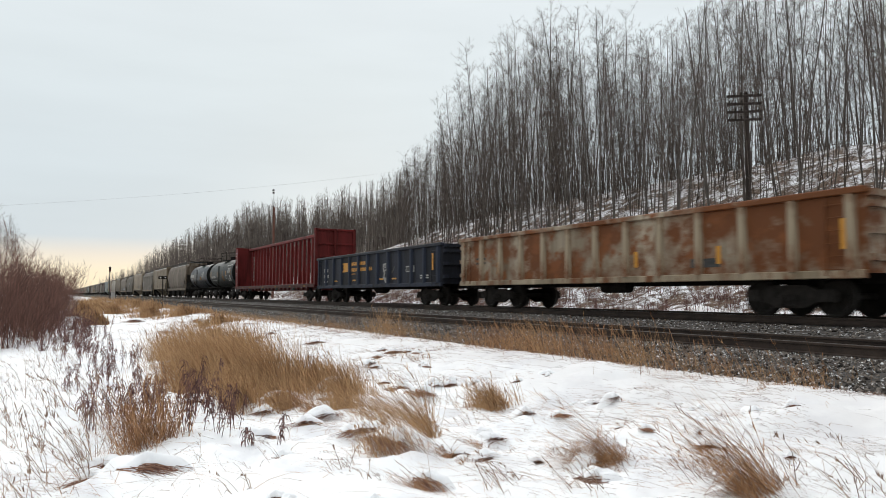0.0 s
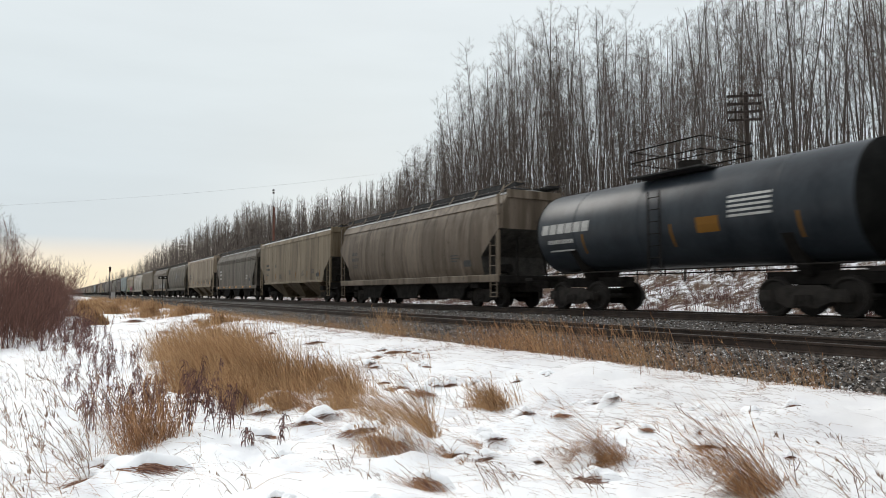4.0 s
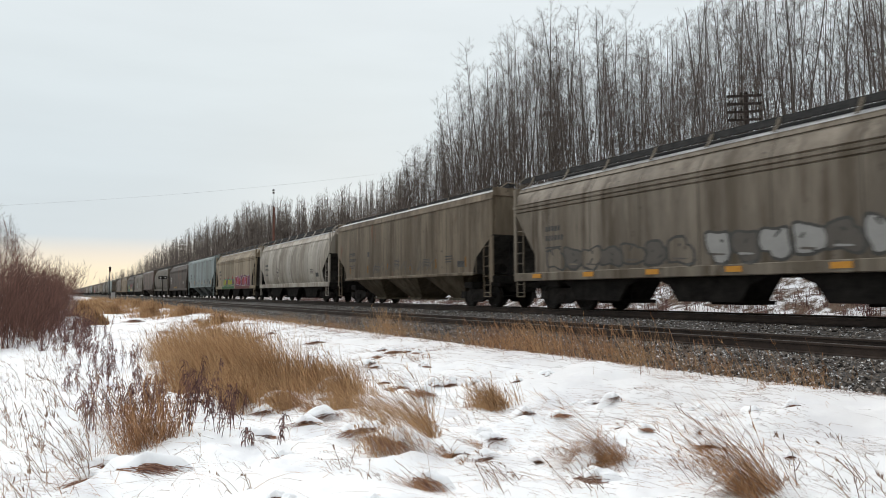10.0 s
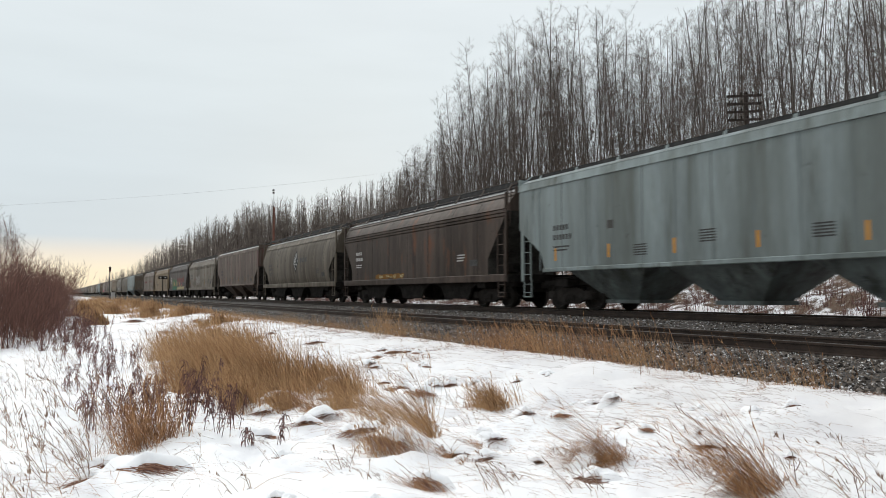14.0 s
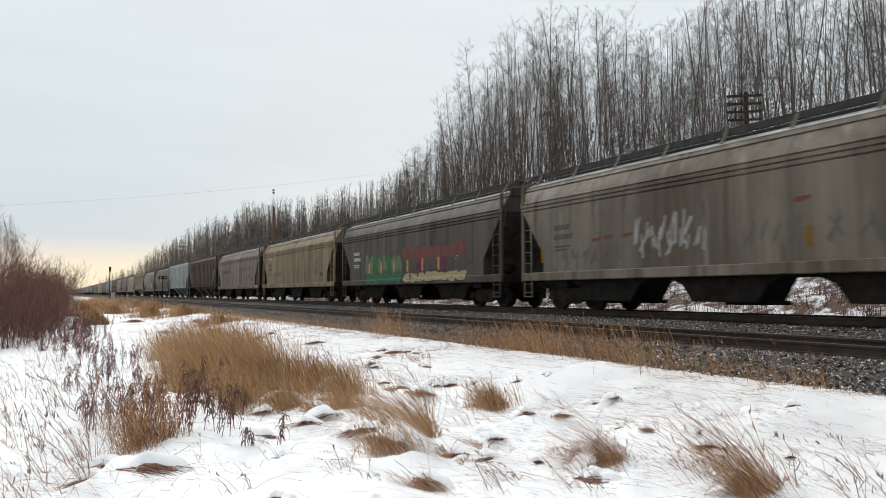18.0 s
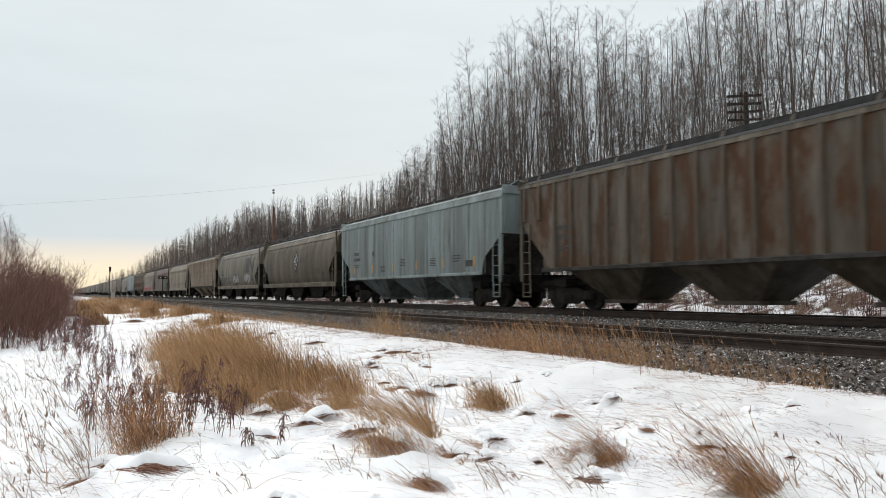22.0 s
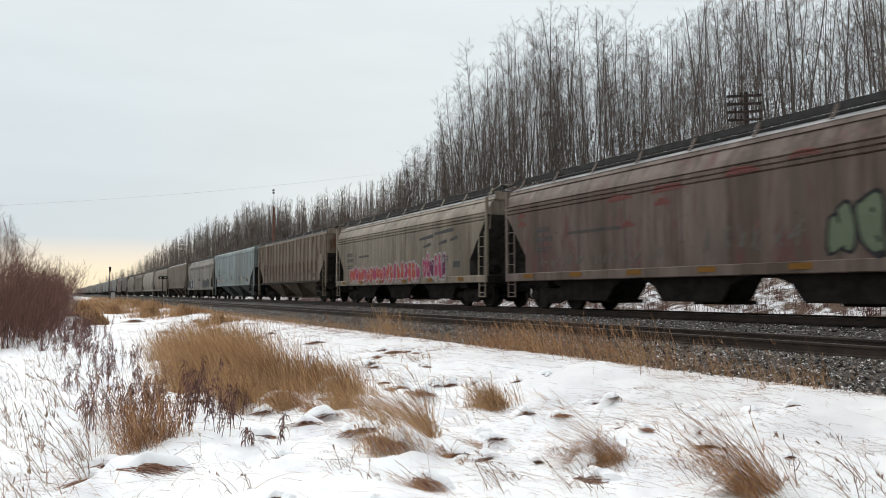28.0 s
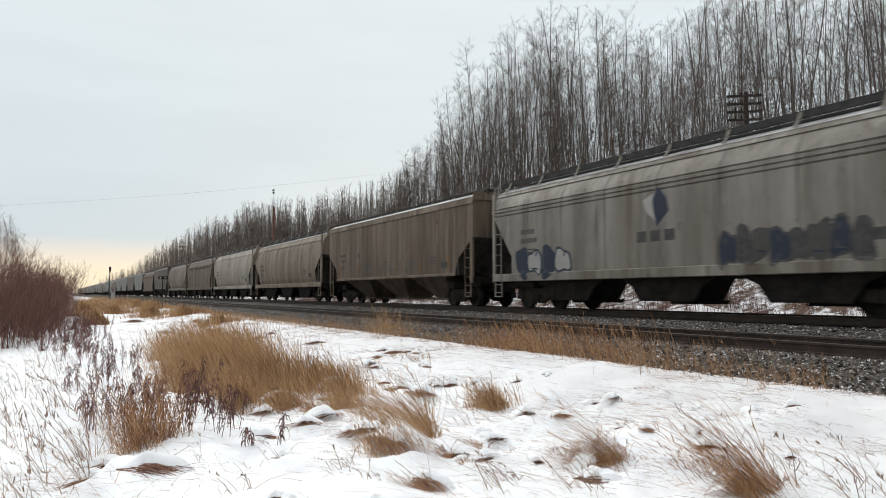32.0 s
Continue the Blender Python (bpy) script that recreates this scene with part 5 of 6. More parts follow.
def aspen(seed, h, base_r, low, limbs=62, twigs=5, thin=0.0062, flat=False, fork=0.45):
    """A slender leafless aspen: a slightly crooked trunk, short limbs that turn upwards, and a spray of fine twigs on each."""
    r = random.Random(seed)
    trunk, crown = Lines(), Lines()

    def twig(p, q, r0, r1):
        if flat:
            crown.ribbon(p, q, r0 * 1.3, r1 * 1.3, Vector((r.uniform(-1, 1), r.uniform(-1, 1), r.uniform(-0.4, 0.4))))
        else:
            crown.bar(p, q, r0, r1)

    def limb(p, d, reach, br):
        q = [p]
        for k in range(3):
            d = (d + Vector((r.uniform(-0.2, 0.2), r.uniform(-0.2, 0.2), 0.20))).normalized()
            q.append(q[-1] + d * reach * (0.42, 0.33, 0.25)[k])
            twig(q[k], q[k + 1], max(thin * 0.8, br * (1 - 0.3 * k)), max(thin * 0.6, br * (0.7 - 0.3 * k)))
        for j in range(twigs):
            k = 0.25 + 2.7 * r.random() ** 0.7
            c = q[int(k)].lerp(q[int(k) + 1], k % 1)
            td = (d * 0.7 + Vector((r.uniform(-1, 1), r.uniform(-1, 1), r.uniform(-0.35, 0.6)))).normalized()
            e = c + td * reach * r.uniform(0.2, 0.42)
            twig(c, e, thin * 0.8, thin * 0.45)
            for _ in range(2 if twigs > 2 else 0):
                c2 = c.lerp(e, r.uniform(0.25, 1.0))
                t2 = (td * 0.6 + Vector((r.uniform(-1, 1), r.uniform(-1, 1), r.uniform(-0.2, 0.7)))).normalized()
                twig(c2, c2 + t2 * reach * r.uniform(0.12, 0.24), thin * 0.6, thin * 0.35)

    def leader(store, p, d, length, r0, t0, count, wander):
        n = 9
        at, t = p, t0
        for i in range(n):
            d = (d + Vector((r.gauss(0, wander), r.gauss(0, wander), 0.07))).normalized()
            q = at + d * length / n
            ra, rb = (r0 * (1 - 0.9 * i / n) ** 0.85 + 0.004, r0 * (1 - 0.9 * (i + 1) / n) ** 0.85 + 0.004)
            store.bar(at, q, ra, rb, 6 if store is trunk else 4)
            t = t0 + (1 - t0) * (i + 0.5) / n
            if t > low:
                for _ in range(count // n + (1 if r.random() < count % n / n else 0)):
                    a = r.uniform(0, 6.283)
                    up = r.uniform(0.0, 0.8) + 0.2 * t
                    limb(at.lerp(q, r.random()), Vector((math.cos(a), math.sin(a), up)).normalized(), h * 0.097 * (1.25 - t) ** 0.35 * r.uniform(0.45, 1.3), max(thin, rb * 0.4))
            at = q
            if store is trunk and i in forks:
                a = r.uniform(0, 6.283)
                leader(crown, at, Vector((math.cos(a) * 0.38, math.sin(a) * 0.38, 1)).normalized(), (h - at.z) * r.uniform(0.7, 0.95), rb * 0.75, t, max(6, count // 2), wander)

    forks = {r.choice((3, 4, 5))} if r.random() < fork else set()
    leader(trunk, Vector((0, 0, 0)), Vector((r.gauss(0, 0.05), r.gauss(0, 0.05), 1)).normalized(), h, base_r, 0.0, int(limbs / (1 - low * 0.8)), 0.024)
    return trunk, crown


def in_sight_line(s, y):
    """The gap in the wood through which the telegraph pole shows."""
    return y < 33 and abs(s / y - 0.748) < 0.05


def canopy(ratio, y):
    """Height of the wood's top at a place on the hill, which falls off towards its far end."""
    stops = ((0.2, 0.53), (0.7, 0.47), (0.866, 0.405), (0.97, 0.38), (1.08, 0.405), (1.21, 0.43), (1.5, 0.365), (1.65, 0.305), (1.8, 0.255), (2.08, 0.193), (2.4, 0.15))
    ratio = min(2.39, max(0.21, ratio))
    for (a, ea), (b, eb) in zip(stops, stops[1:]):
        if ratio <= b:
            rise = ea + (eb - ea) * (ratio - a) / (b - a)
            return min(17.5, rise * y * math.hypot(1, ratio) + 0.53 - land(-ratio * y, y))


SPECIES = []
for i in range(14):
    tr, cr = aspen(i, 15.0, 0.04 + 0.007 * (i % 5), 0.22 + 0.05 * (i % 5))
    SPECIES.append((tr.mesh("trunk", M_BARK), cr.mesh("crown", M_TWIG)))
rng = random.Random(21)
spots = []
for i in range(14000):
    if len(spots) >= 340:
        break
    y = 25.5 + 34 * rng.random() ** 1.2
    s = rng.uniform(0.36, 2.1) * y
    if not in_sight_line(s, y) and all((s - a) ** 2 + (y - b) ** 2 > (1.9 if y < 36 else 1.2) for a, b in spots):
        spots.append((s, y))
for s, y in spots:
    trunk, crown = rng.choice(SPECIES)
    size = canopy(s / y, y) / 15.0 * rng.uniform(0.74, 1.03)
    tree = new("aspen_tree")
    tree.matrix_basis = pose(-s, y, land(-s, y) - 0.1, rng.gauss(0, 2.5), rng.gauss(-1.5, 3), rng.uniform(0, 360)) @ Matrix.Scale(size, 4)
    for name, me in (("trunk", trunk), ("crown", crown)):
        new(name, me).parent = tree
    tagged(tree, "tall bare grey aspen on the snowy hillside", "tree", "aspens on the hill")
for s, y, size in ((44, -2.9, 0.34), (47, -3.5, 0.4), (49, -2.6, 0.33), (53, -3.5, 0.42), (56, -2.8, 0.35), (60, -3.8, 0.42), (64, -3.0, 0.36), (70, -3.6, 0.4), (41, -3.2, 0.36)):
    trunk, crown = rng.choice(SPECIES)
    tree = new("aspen_tree")
    tree.matrix_basis = pose(-s, y, land(-s, y) - 0.1, 0, 0, rng.uniform(0, 360)) @ Matrix.Scale(size * 1.18, 4)
    for name, me in (("trunk", trunk), ("crown", crown)):
        new(name, me).parent = tree
    tagged(tree, "small bare grey tree behind willow bushes", "tree")

# far woods along the line, and bare brush at the foot of the hill
wood = Lines()
rng = random.Random(8)
stock = [bare_tree(50 + i, 13.5, 46, 3, base_r=0.08, thin=0.012, sides=4, low=0.2, spread=0.13, fork=False, flat=True) for i in range(6)]
coarse = [bare_tree(60 + i, 14.2, 46, 3, base_r=0.10, thin=0.018, sides=3, low=0.12, spread=0.135, fork=False, flat=True) for i in range(5)]


def plant(store, lines, x, y, z, size, turn):
    c, s = math.cos(turn) * size, math.sin(turn) * size
    for ln in lines:
        b = len(store.v)
        store.v += [(x + c * p[0] - s * p[1], y + s * p[0] + c * p[1], z + size * p[2]) for p in ln.v]
        store.f += [tuple(i + b for i in f) for f in ln.f]


for i in range(1700):
    u = 70 + 545 * rng.random() ** 0.85
    y = 28.5 + 12 * ease(330, 450, u) + 24 * rng.random() ** 1.6
    s = y * (1597 / u - 0.557)
    plant(wood, rng.choice(coarse if s > 150 else stock), -s, y, land(-s, y) - 0.1, rng.uniform(0.85, 1.18) * (1 - 0.30 * ease(400, 600, u)) * (0.8 + 0.2 * ease(110, 190, u)), rng.uniform(0, 6.28))
saplings = Lines()
thin_stock = [aspen(90 + i, 10.0, 0.032, 0.1, 34, 2, 0.0085, True, 0.3) for i in range(6)]
for i in range(1150):
    y = 31 + 38 * rng.random()
    s = rng.uniform(0.34, 2.1) * y
    plant(saplings, rng.choice(thin_stock), -s, y, land(-s, y) - 0.1, canopy(s / y, y) / 10.0 * rng.uniform(0.28, 0.64), rng.uniform(0, 6.28))
under = [bare_tree(80 + i, 5.0, 14, 3, base_r=0.03, thin=0.008, sides=3, low=0.1, spread=0.2, fork=False, flat=True) for i in range(5)]
for i in range(420):
    y = 26.5 + 36 * rng.random() ** 0.8
    s = rng.uniform(0.36, 2.1) * y
    if in_sight_line(s, y):
        continue
    plant(saplings, rng.choice(under), -s, y, land(-s, y) - 0.1, rng.uniform(0.4, 1.1), rng.uniform(0, 6.28))
tagged(new("saplings", saplings.mesh("saplings", M_SAPLING)), "thin bare saplings between the hillside aspens", "saplings", kind="stuff")
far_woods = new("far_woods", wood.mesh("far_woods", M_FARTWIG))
tagged(far_woods, "distant leafless grey-brown woods along the railway", "woods", kind="stuff")


def shrub_lines(seed, h, stems, thin=0.008, fan=0.75, forks=10):
    """Upright stems from one root, each with bends and rising side twigs."""
    r = random.Random(seed)
    out = Lines()
    for i in range(stems):
        a = r.uniform(0, 6.283)
        p = Vector((math.cos(a), math.sin(a), 0)) * h * 0.22 * r.random()
        k = fan * r.random() ** 1.3
        d = Vector((math.cos(a) * k, math.sin(a) * k, 1)).normalized()
        ln = h * (0.35 + 0.65 * r.random() ** 0.8)
        q = [p]
        for j in range(3):
            q.append(q[-1] + d * ln / 3)
            out.bar(q[j], q[j + 1], thin * (1.5 - 0.4 * j), thin * (1.1 - 0.35 * j))
            d = (d + Vector((r.uniform(-0.3, 0.3), r.uniform(-0.3, 0.3), 0.12))).normalized()
        for j in range(forks):
            k = 3 * r.random() ** 0.7 * 0.99
            c = q[int(k)].lerp(q[int(k) + 1], k % 1)
            t = (Vector((0, 0, 0.8)) + Vector((r.uniform(-1, 1), r.uniform(-1, 1), r.uniform(0, 0.6))) * 0.9).normalized()
            e = c + t * h * r.uniform(0.06, 0.2)
            out.bar(c, e, thin * 0.65, thin * 0.35)
            t2 = (t + Vector((r.uniform(-1, 1), r.uniform(-1, 1), 0.3)) * 0.6).normalized()
            c2 = c.lerp(e, 0.5)
            out.bar(c2, c2 + t2 * h * r.uniform(0.04, 0.1), thin * 0.5, thin * 0.3)
    return out


WILLOWS = [shrub_lines(200 + i, 3.0, 44, 0.0062, 0.55, 13).mesh("stem_mass", M_WILLOW) for i in range(5)]
rng = random.Random(31)
for s, y, size in ((22.3, -3.0, 0.8), (23.4, -1.3, 0.72), (25.6, -0.6, 0.66), (28.6, -0.9, 0.8), (32.5, -0.2, 0.75), (35, -0.6, 0.9), (42, 0.0, 0.85), (50, 0.1, 0.95), (61, 0.3, 1.0), (23, -2.0, 0.74), (24, -0.9, 0.5), (24.6, -3.2, 1.0), (26.0, -1.9, 0.86), (27, -0.6, 0.5), (28, -3.0, 1.12), (29.5, -1.6, 0.9), (31, -0.4, 0.55), (32, -2.9, 1.15), (33.5, -1.2, 0.86), (36, -2.4, 1.12), (37.5, -0.3, 0.6),
                   (40, -1.3, 0.95), (43, -2.6, 1.2), (46, -0.6, 0.85), (49, -2.0, 1.15), (53, -0.7, 0.95), (58, -2.4, 1.2), (64, -0.6, 1.0), (72, -1.6, 1.1), (82, -0.5, 1.1), (94, -1.8, 1.2), (108, -0.6, 1.2), (124, -1.8, 1.3), (145, -0.5, 1.4), (170, -2.0, 1.5), (200, -0.5, 1.7), (240, -1.5, 2.0)):
    b = new("willow_bush")
    b.matrix_basis = pose(-s, y, land(-s, y) - 0.05, 0, 0, rng.uniform(0, 360)) @ Matrix.Scale(size, 4)
    b.scale = b.scale * 1.2
    new("stem_mass", rng.choice(WILLOWS)).parent = b
    tagged(b, "leafless reddish-brown willow bush in the snow", "bush", "willow bushes")
LOW_SHRUBS = [shrub_lines(240 + i, 0.8, 26, 0.006, 1.0, 8).mesh("stem_mass", M_WEED) for i in range(3)]
for s, y, size in ((20.9, -0.3, 0.7), (22.6, 0.5, 0.8), (25, 0.3, 0.9), (27.5, 0.9, 0.9), (30, 0.8, 1.0), (33, 0.5, 1.1), (36, 1.1, 1.0), (41, 0.9, 1.2), (46, 1.4, 1.2)):
    b = new("low_shrub")
    b.matrix_basis = pose(-s, y, land(-s, y) - 0.03, 0, 0, rng.uniform(0, 360)) @ Matrix.Scale(size, 4)
    new("stem_mass", rng.choice(LOW_SHRUBS)).parent = b
    tagged(b, "low dark leafless shrub in the snow", "shrub", "low shrubs")

brush = Lines()
brush_stock = [shrub_lines(300 + i, 0.8, 6, 0.0075, 0.8, 2) for i in range(5)]
for i in range(1100):
    s = rng.uniform(-4, 85)
    y = 19.6 + 15 * rng.random() ** 0.8
    plant(brush, [rng.choice(brush_stock)], -s, y, land(-s, y) - 0.03, rng.uniform(0.5, 1.5), rng.uniform(0, 6.28))
for i in range(1300):
    s = rng.uniform(-4, 70)
    y = 19.6 + 4.6 * rng.random() ** 0.8
    plant(brush, [rng.choice(brush_stock)], -s, y, land(-s, y) - 0.03, rng.uniform(0.4, 1.1), rng.uniform(0, 6.28))
tagged(new("hillside_brush", brush.mesh("hillside_brush", M_WEED)), "low brown leafless brush on the hillside", "brush", kind="stuff")


# ---- dry grass ----
def blades(seed, h, rad, count, lean=0.35, width=0.006, gust=1.0, drop=lambda x, y: 0.0):
    """Vertices and faces of curved grass blades round the origin."""
    r = random.Random(seed)
    v, f = [], []
    for i in range(count):
        a, k = r.uniform(0, 6.283), min(1.25, abs(r.gauss(0, 0.62)))
        bay = 1 + 0.4 * math.sin(3 * a + seed) + 0.25 * math.sin(5 * a + 2 * seed)
        p = Vector((math.cos(a) * k * rad * bay, math.sin(a) * k * rad * bay, -0.02))
        hh = h * r.uniform(0.4, 1.1) * max(0.35, 1.08 - 0.45 * k)
        p.z = drop(p.x, p.y) - 0.02
        out = Vector((math.cos(a), math.sin(a), 0)) * r.uniform(0, lean) + Vector((-0.16, -0.29, 0)) * gust * (r.uniform(0.2, 2.4) if gust < 1.4 else r.uniform(0.7, 1.5)) + Vector((r.uniform(-0.15, 0.15), r.uniform(-0.15, 0.15), 0))
        side = Vector((-math.sin(a + 1), math.cos(a + 1), 0)) * width * r.uniform(0.6, 1.3)
        b = len(v)
        for t in (0.0, 0.4, 0.75, 1.0):
            c = p + Vector((0, 0, hh * (t - 0.25 * t * t * out.length))) + out * hh * (t * t if gust < 1.4 else t ** 1.15)
            w = side * (1 - 0.75 * t)
            v += [tuple(c - w), tuple(c + w)]
        f += [(b + 2 * j, b + 2 * j + 1, b + 2 * j + 3, b + 2 * j + 2) for j in range(3)]
    return v, f


def clump(name, s, y, v, f, m, label, category, group):
    """A clump at its place on the ground, with its blades as one part."""
    top = new(name)
    top.location = (s, y, land(s, y))
    body = sheet("grass_mass", v, f, m)
    body.parent = top
    tagged(body, kind="stuff")
    return tagged(top, label, category, group)


def tuft(name, s, y, h, rad, count, m, label, category, seed, lean=0.35, width=0.006, group="", gust=1.0):
    v, f = blades(seed, h, rad, count, lean, width, gust, lambda dx, dy: land(s + dx, y + dy) - land(s, y))
    return clump(name, s, y, v, f, m, label, category, group)


def stems(name, s, y, h, rad, count, m, label, seed, tilt=0.55, spread=0.16, width=0.0028, heads=0.2, bend=0.25, group="dry grass"):
    """Stiff straight stalks leaning with the wind, some with feathery seed heads."""
    r = random.Random(seed)
    v, f = [], []
    wind = Vector((-0.487, -0.874, 0))
    back = Vector((-0.874, 0.487, 0))

    def strip(pts, w):
        b = len(v)
        for c, k in pts:
            v.extend((tuple(c - w * k), tuple(c + w * k)))
        f.extend((b + 2 * j, b + 2 * j + 1, b + 2 * j + 3, b + 2 * j + 2) for j in range(len(pts) - 1))

    for i in range(count):
        p = wind * r.gauss(0, rad * 0.55) + back * r.gauss(0, rad * 0.4)
        p.z = land(s + p.x, y + p.y) - land(s, y) - 0.02
        k = max(-0.35, r.gauss(tilt, spread))
        lean = wind * k + back * r.gauss(0, 0.22)
        hh = h * (0.35 + 0.65 * r.random() ** 0.7)
        d = (lean + Vector((0, 0, 1))).normalized()
        droop = (lean * 0.7 + wind * 0.3 + Vector((0, 0, -0.5))) * bend * r.random()
        w = (wind * 0.9 + back * r.uniform(-0.7, 0.7)).normalized() * width * r.uniform(0.6, 1.3)
        at = lambda t: p + d * hh * t + droop * hh * t ** 3
        strip([(at(t), 1 - 0.6 * t) for t in (0, 0.5, 0.8, 1.0)], w)
        if r.random() < heads:
            for j in range(5):
                t = r.uniform(0.72, 1.0)
                c = at(t)
                q = c + (d + Vector((r.uniform(-1, 1), r.uniform(-1, 1), r.uniform(-0.6, 0.3))) * 0.55).normalized() * hh * 0.09
                strip([(c, 1.1), (c.lerp(q, 0.5), 1.3), (q, 0.4)], w)
        for _ in range(r.choice((0, 1, 1, 2))):
            c = at(r.uniform(0.02, 0.5))
            q = c + (wind * r.uniform(-0.6, 1.2) + back * r.uniform(-0.7, 0.7) + Vector((0, 0, r.uniform(0.1, 0.5)))) * hh * r.uniform(0.25, 0.5)
            strip([(c, 0.9), (c.lerp(q, 0.6) + Vector((0, 0, 0.06 * hh)), 0.8), (q + Vector((0, 0, -0.08 * hh)), 0.3)], w)
    return clump(name, s, y, v, f, m, label, "grass", group)


STRAW = ((-16.74, 2.24, 0.77, 0.38), (-14.67, 2.40, 1.1, 0.45), (-12.15, 2.45, 1.2, 0.45), (-11.22, 2.70, 1.2, 0.45), (-10.44, 2.85, 1.05, 0.42), (-10.83, 3.41, 0.72, 0.41), (-10.95, 3.88, 0.56, 0.33), (-11.71, 1.83, 0.63, 0.27),
         (-9.61, 2.20, 0.61, 0.27), (-9.0, 3.45, 0.45, 0.2), (-9.7, 3.75, 0.6, 0.3), (-9.2, 2.72, 0.5, 0.2), (-7.71, 5.03, 0.45, 0.22), (-13.4, 3.1, 1.1, 0.5), (-15.6, 3.2, 0.9, 0.5), (-13.0, 2.4, 1.15, 0.5), (-17.5, 3.6, 0.8, 0.6))
RUSSET = ((-7.94, 0.75, 0.77, 0.32), (-7.95, 1.03, 0.60, 0.24), (-4.82, 4.16, 0.43, 0.33), (-4.38, 3.66, 0.18, 0.27), (-3.4, 4.7, 0.7, 0.24), (-4.95, 2.63, 0.23, 0.16), (-5.90, 0.61, 0.26, 0.28), (-6.01, 0.26, 0.17, 0.13))
WEEDS = ((-8.25, 0.75, 0.72, 0.22), (-7.6, 1.2, 0.62, 0.2), (-8.6, 1.45, 0.7, 0.2), (-7.4, 1.5, 0.5, 0.14), (-9.0, 0.35, 0.65, 0.25), (-7.9, 1.75, 0.55, 0.12), (-8.6, 0.5, 0.6, 0.2), (-15.58, 0.76, 0.57, 0.34), (-14.81, 1.12, 0.55, 0.33), (-12.01, 1.28, 0.54, 0.27), (-11.00, 1.85, 0.60, 0.21), (-9.10, 1.77, 0.50, 0.14), (-6.96, 1.97, 0.34, 0.04), (-6.85, 1.66, 0.33, 0.04), (-12.54, 0.34, 0.45, 0.23), (-23.99, -0.08, 1.0, 0.51), (-8.41, 1.14, 0.58, 0.19), (-13.4, 0.9, 0.5, 0.3), (-10.2, 1.2, 0.5, 0.2), (-17.5, 0.4, 0.6, 0.4), (-19.5, 0.9, 0.6, 0.4), (-21.5, 0.2, 0.8, 0.4), (-24.5, 1.0, 0.8, 0.5), (-27.5, 0.6, 1.0, 0.6), (-8.9, 0.9, 0.6, 0.2))
FAR_STRAW = ((-59.36, 3.74, 1.1, 1.75), (-48.16, 5.18, 0.9, 1.3), (-83.99, 6.0, 1.1, 3.5), (-83.62, 4.15, 1.2, 2.2), (-59.54, 6.6, 0.9, 1.83), (-31.79, 6.3, 0.5, 1.14), (-52.87, 1.61, 1.4, 0.77), (-38.19, 1.67, 0.9, 0.56), (-70, 3.0, 1.1, 2.0), (-100, 4.5, 1.2, 3.5), (-44, 6.6, 0.7, 1.5), (-72, 6.5, 0.9, 2.0), (-130, 5, 1.2, 4.5))
SNOWTUFT = ((-9.39, 5.29, 0.22, 0.13), (-12.61, 5.93, 0.34, 0.34), (-12.08, 6.17, 0.33, 0.28), (-16.55, 5.63, 0.28, 0.42), (-7.90, 4.79, 0.09, 0.19), (-6.58, 4.75, 0.08, 0.13), (-5.74, 5.44, 0.09, 0.09), (-5.61, 6.36, 0.06, 0.13), (-8.32, 7.9, 0.14, 0.28),
            (-5.36, 3.20, 0.10, 0.10), (-5.48, 7.49, 0.08, 0.34), (-6.82, 6.98, 0.09, 0.23), (-5.08, 7.86, 0.08, 0.30), (-5.68, 8.0, 0.16, 0.24), (-7.06, 2.92, 0.37, 0.12), (-5.97, 3.75, 0.14, 0.11), (-12.19, 4.92, 0.32, 0.32))
seed = 1000
for table, name, m, dens, label, lean, width, gust in (
        (STRAW, "grass_clump", M_STRAW, 520, "tall golden dry grass clump rising from snow", 0.45, 0.0038, 1.0),
        (FAR_STRAW, "grass_clump", M_STRAW, 700, "patch of golden dry grass in the snow", 0.3, 0.02, 1.0),
        (SNOWTUFT, "grass_tuft", M_RUSSET, 60, "small brown grass tuft poking through snow", 0.9, 0.0034, 1.5)):
    for s, y, h, r in table:
        seed += 1
        tuft(name, s, y, h, r, int(dens * (1 if r > 0.2 else 0.6)), m, label, "grass", seed, lean, width, "dry grass", gust)


LEANING = ((-7.62, 0.72, 0.88, 0.17, 300, 0.3), (-7.64, 0.96, 0.85, 0.16, 260, -0.15), (-7.75, 0.85, 0.6, 0.24, 300, 0.15), (-4.74, 4.55, 0.95, 0.07, 130, 1.3), (-4.77, 4.42, 0.66, 0.10, 240, 1.7), (-4.84, 4.28, 0.42, 0.13, 260, 2.2), (-3.40, 4.71, 0.98, 0.09, 260, 0.95), (-3.37, 4.57, 0.82, 0.10, 240, 1.2),
           (-6.40, 3.45, 0.95, 0.05, 130, 0.5), (-6.55, 3.5, 0.8, 0.10, 110, 0.7), (-6.95, 3.6, 0.7, 0.13, 170, 0.95), (-7.7, 3.62, 0.8, 0.14, 170, 1.15), (-7.2, 3.25, 0.55, 0.14, 130, 1.1), (-8.15, 3.45, 0.6, 0.16, 140, 1.0), (-6.07, 2.74, 0.45, 0.18, 240, 0.3), (-5.95, 2.95, 0.4, 0.15, 140, 0.5), (-8.59, 2.93, 0.5, 0.12, 200, 0.8), (-5.5, 3.2, 0.62, 0.06, 60, 1.5), (-5.75, 3.7, 0.6, 0.06, 40, 1.6), (-4.95, 2.63, 0.34, 0.11, 120, 1.2))
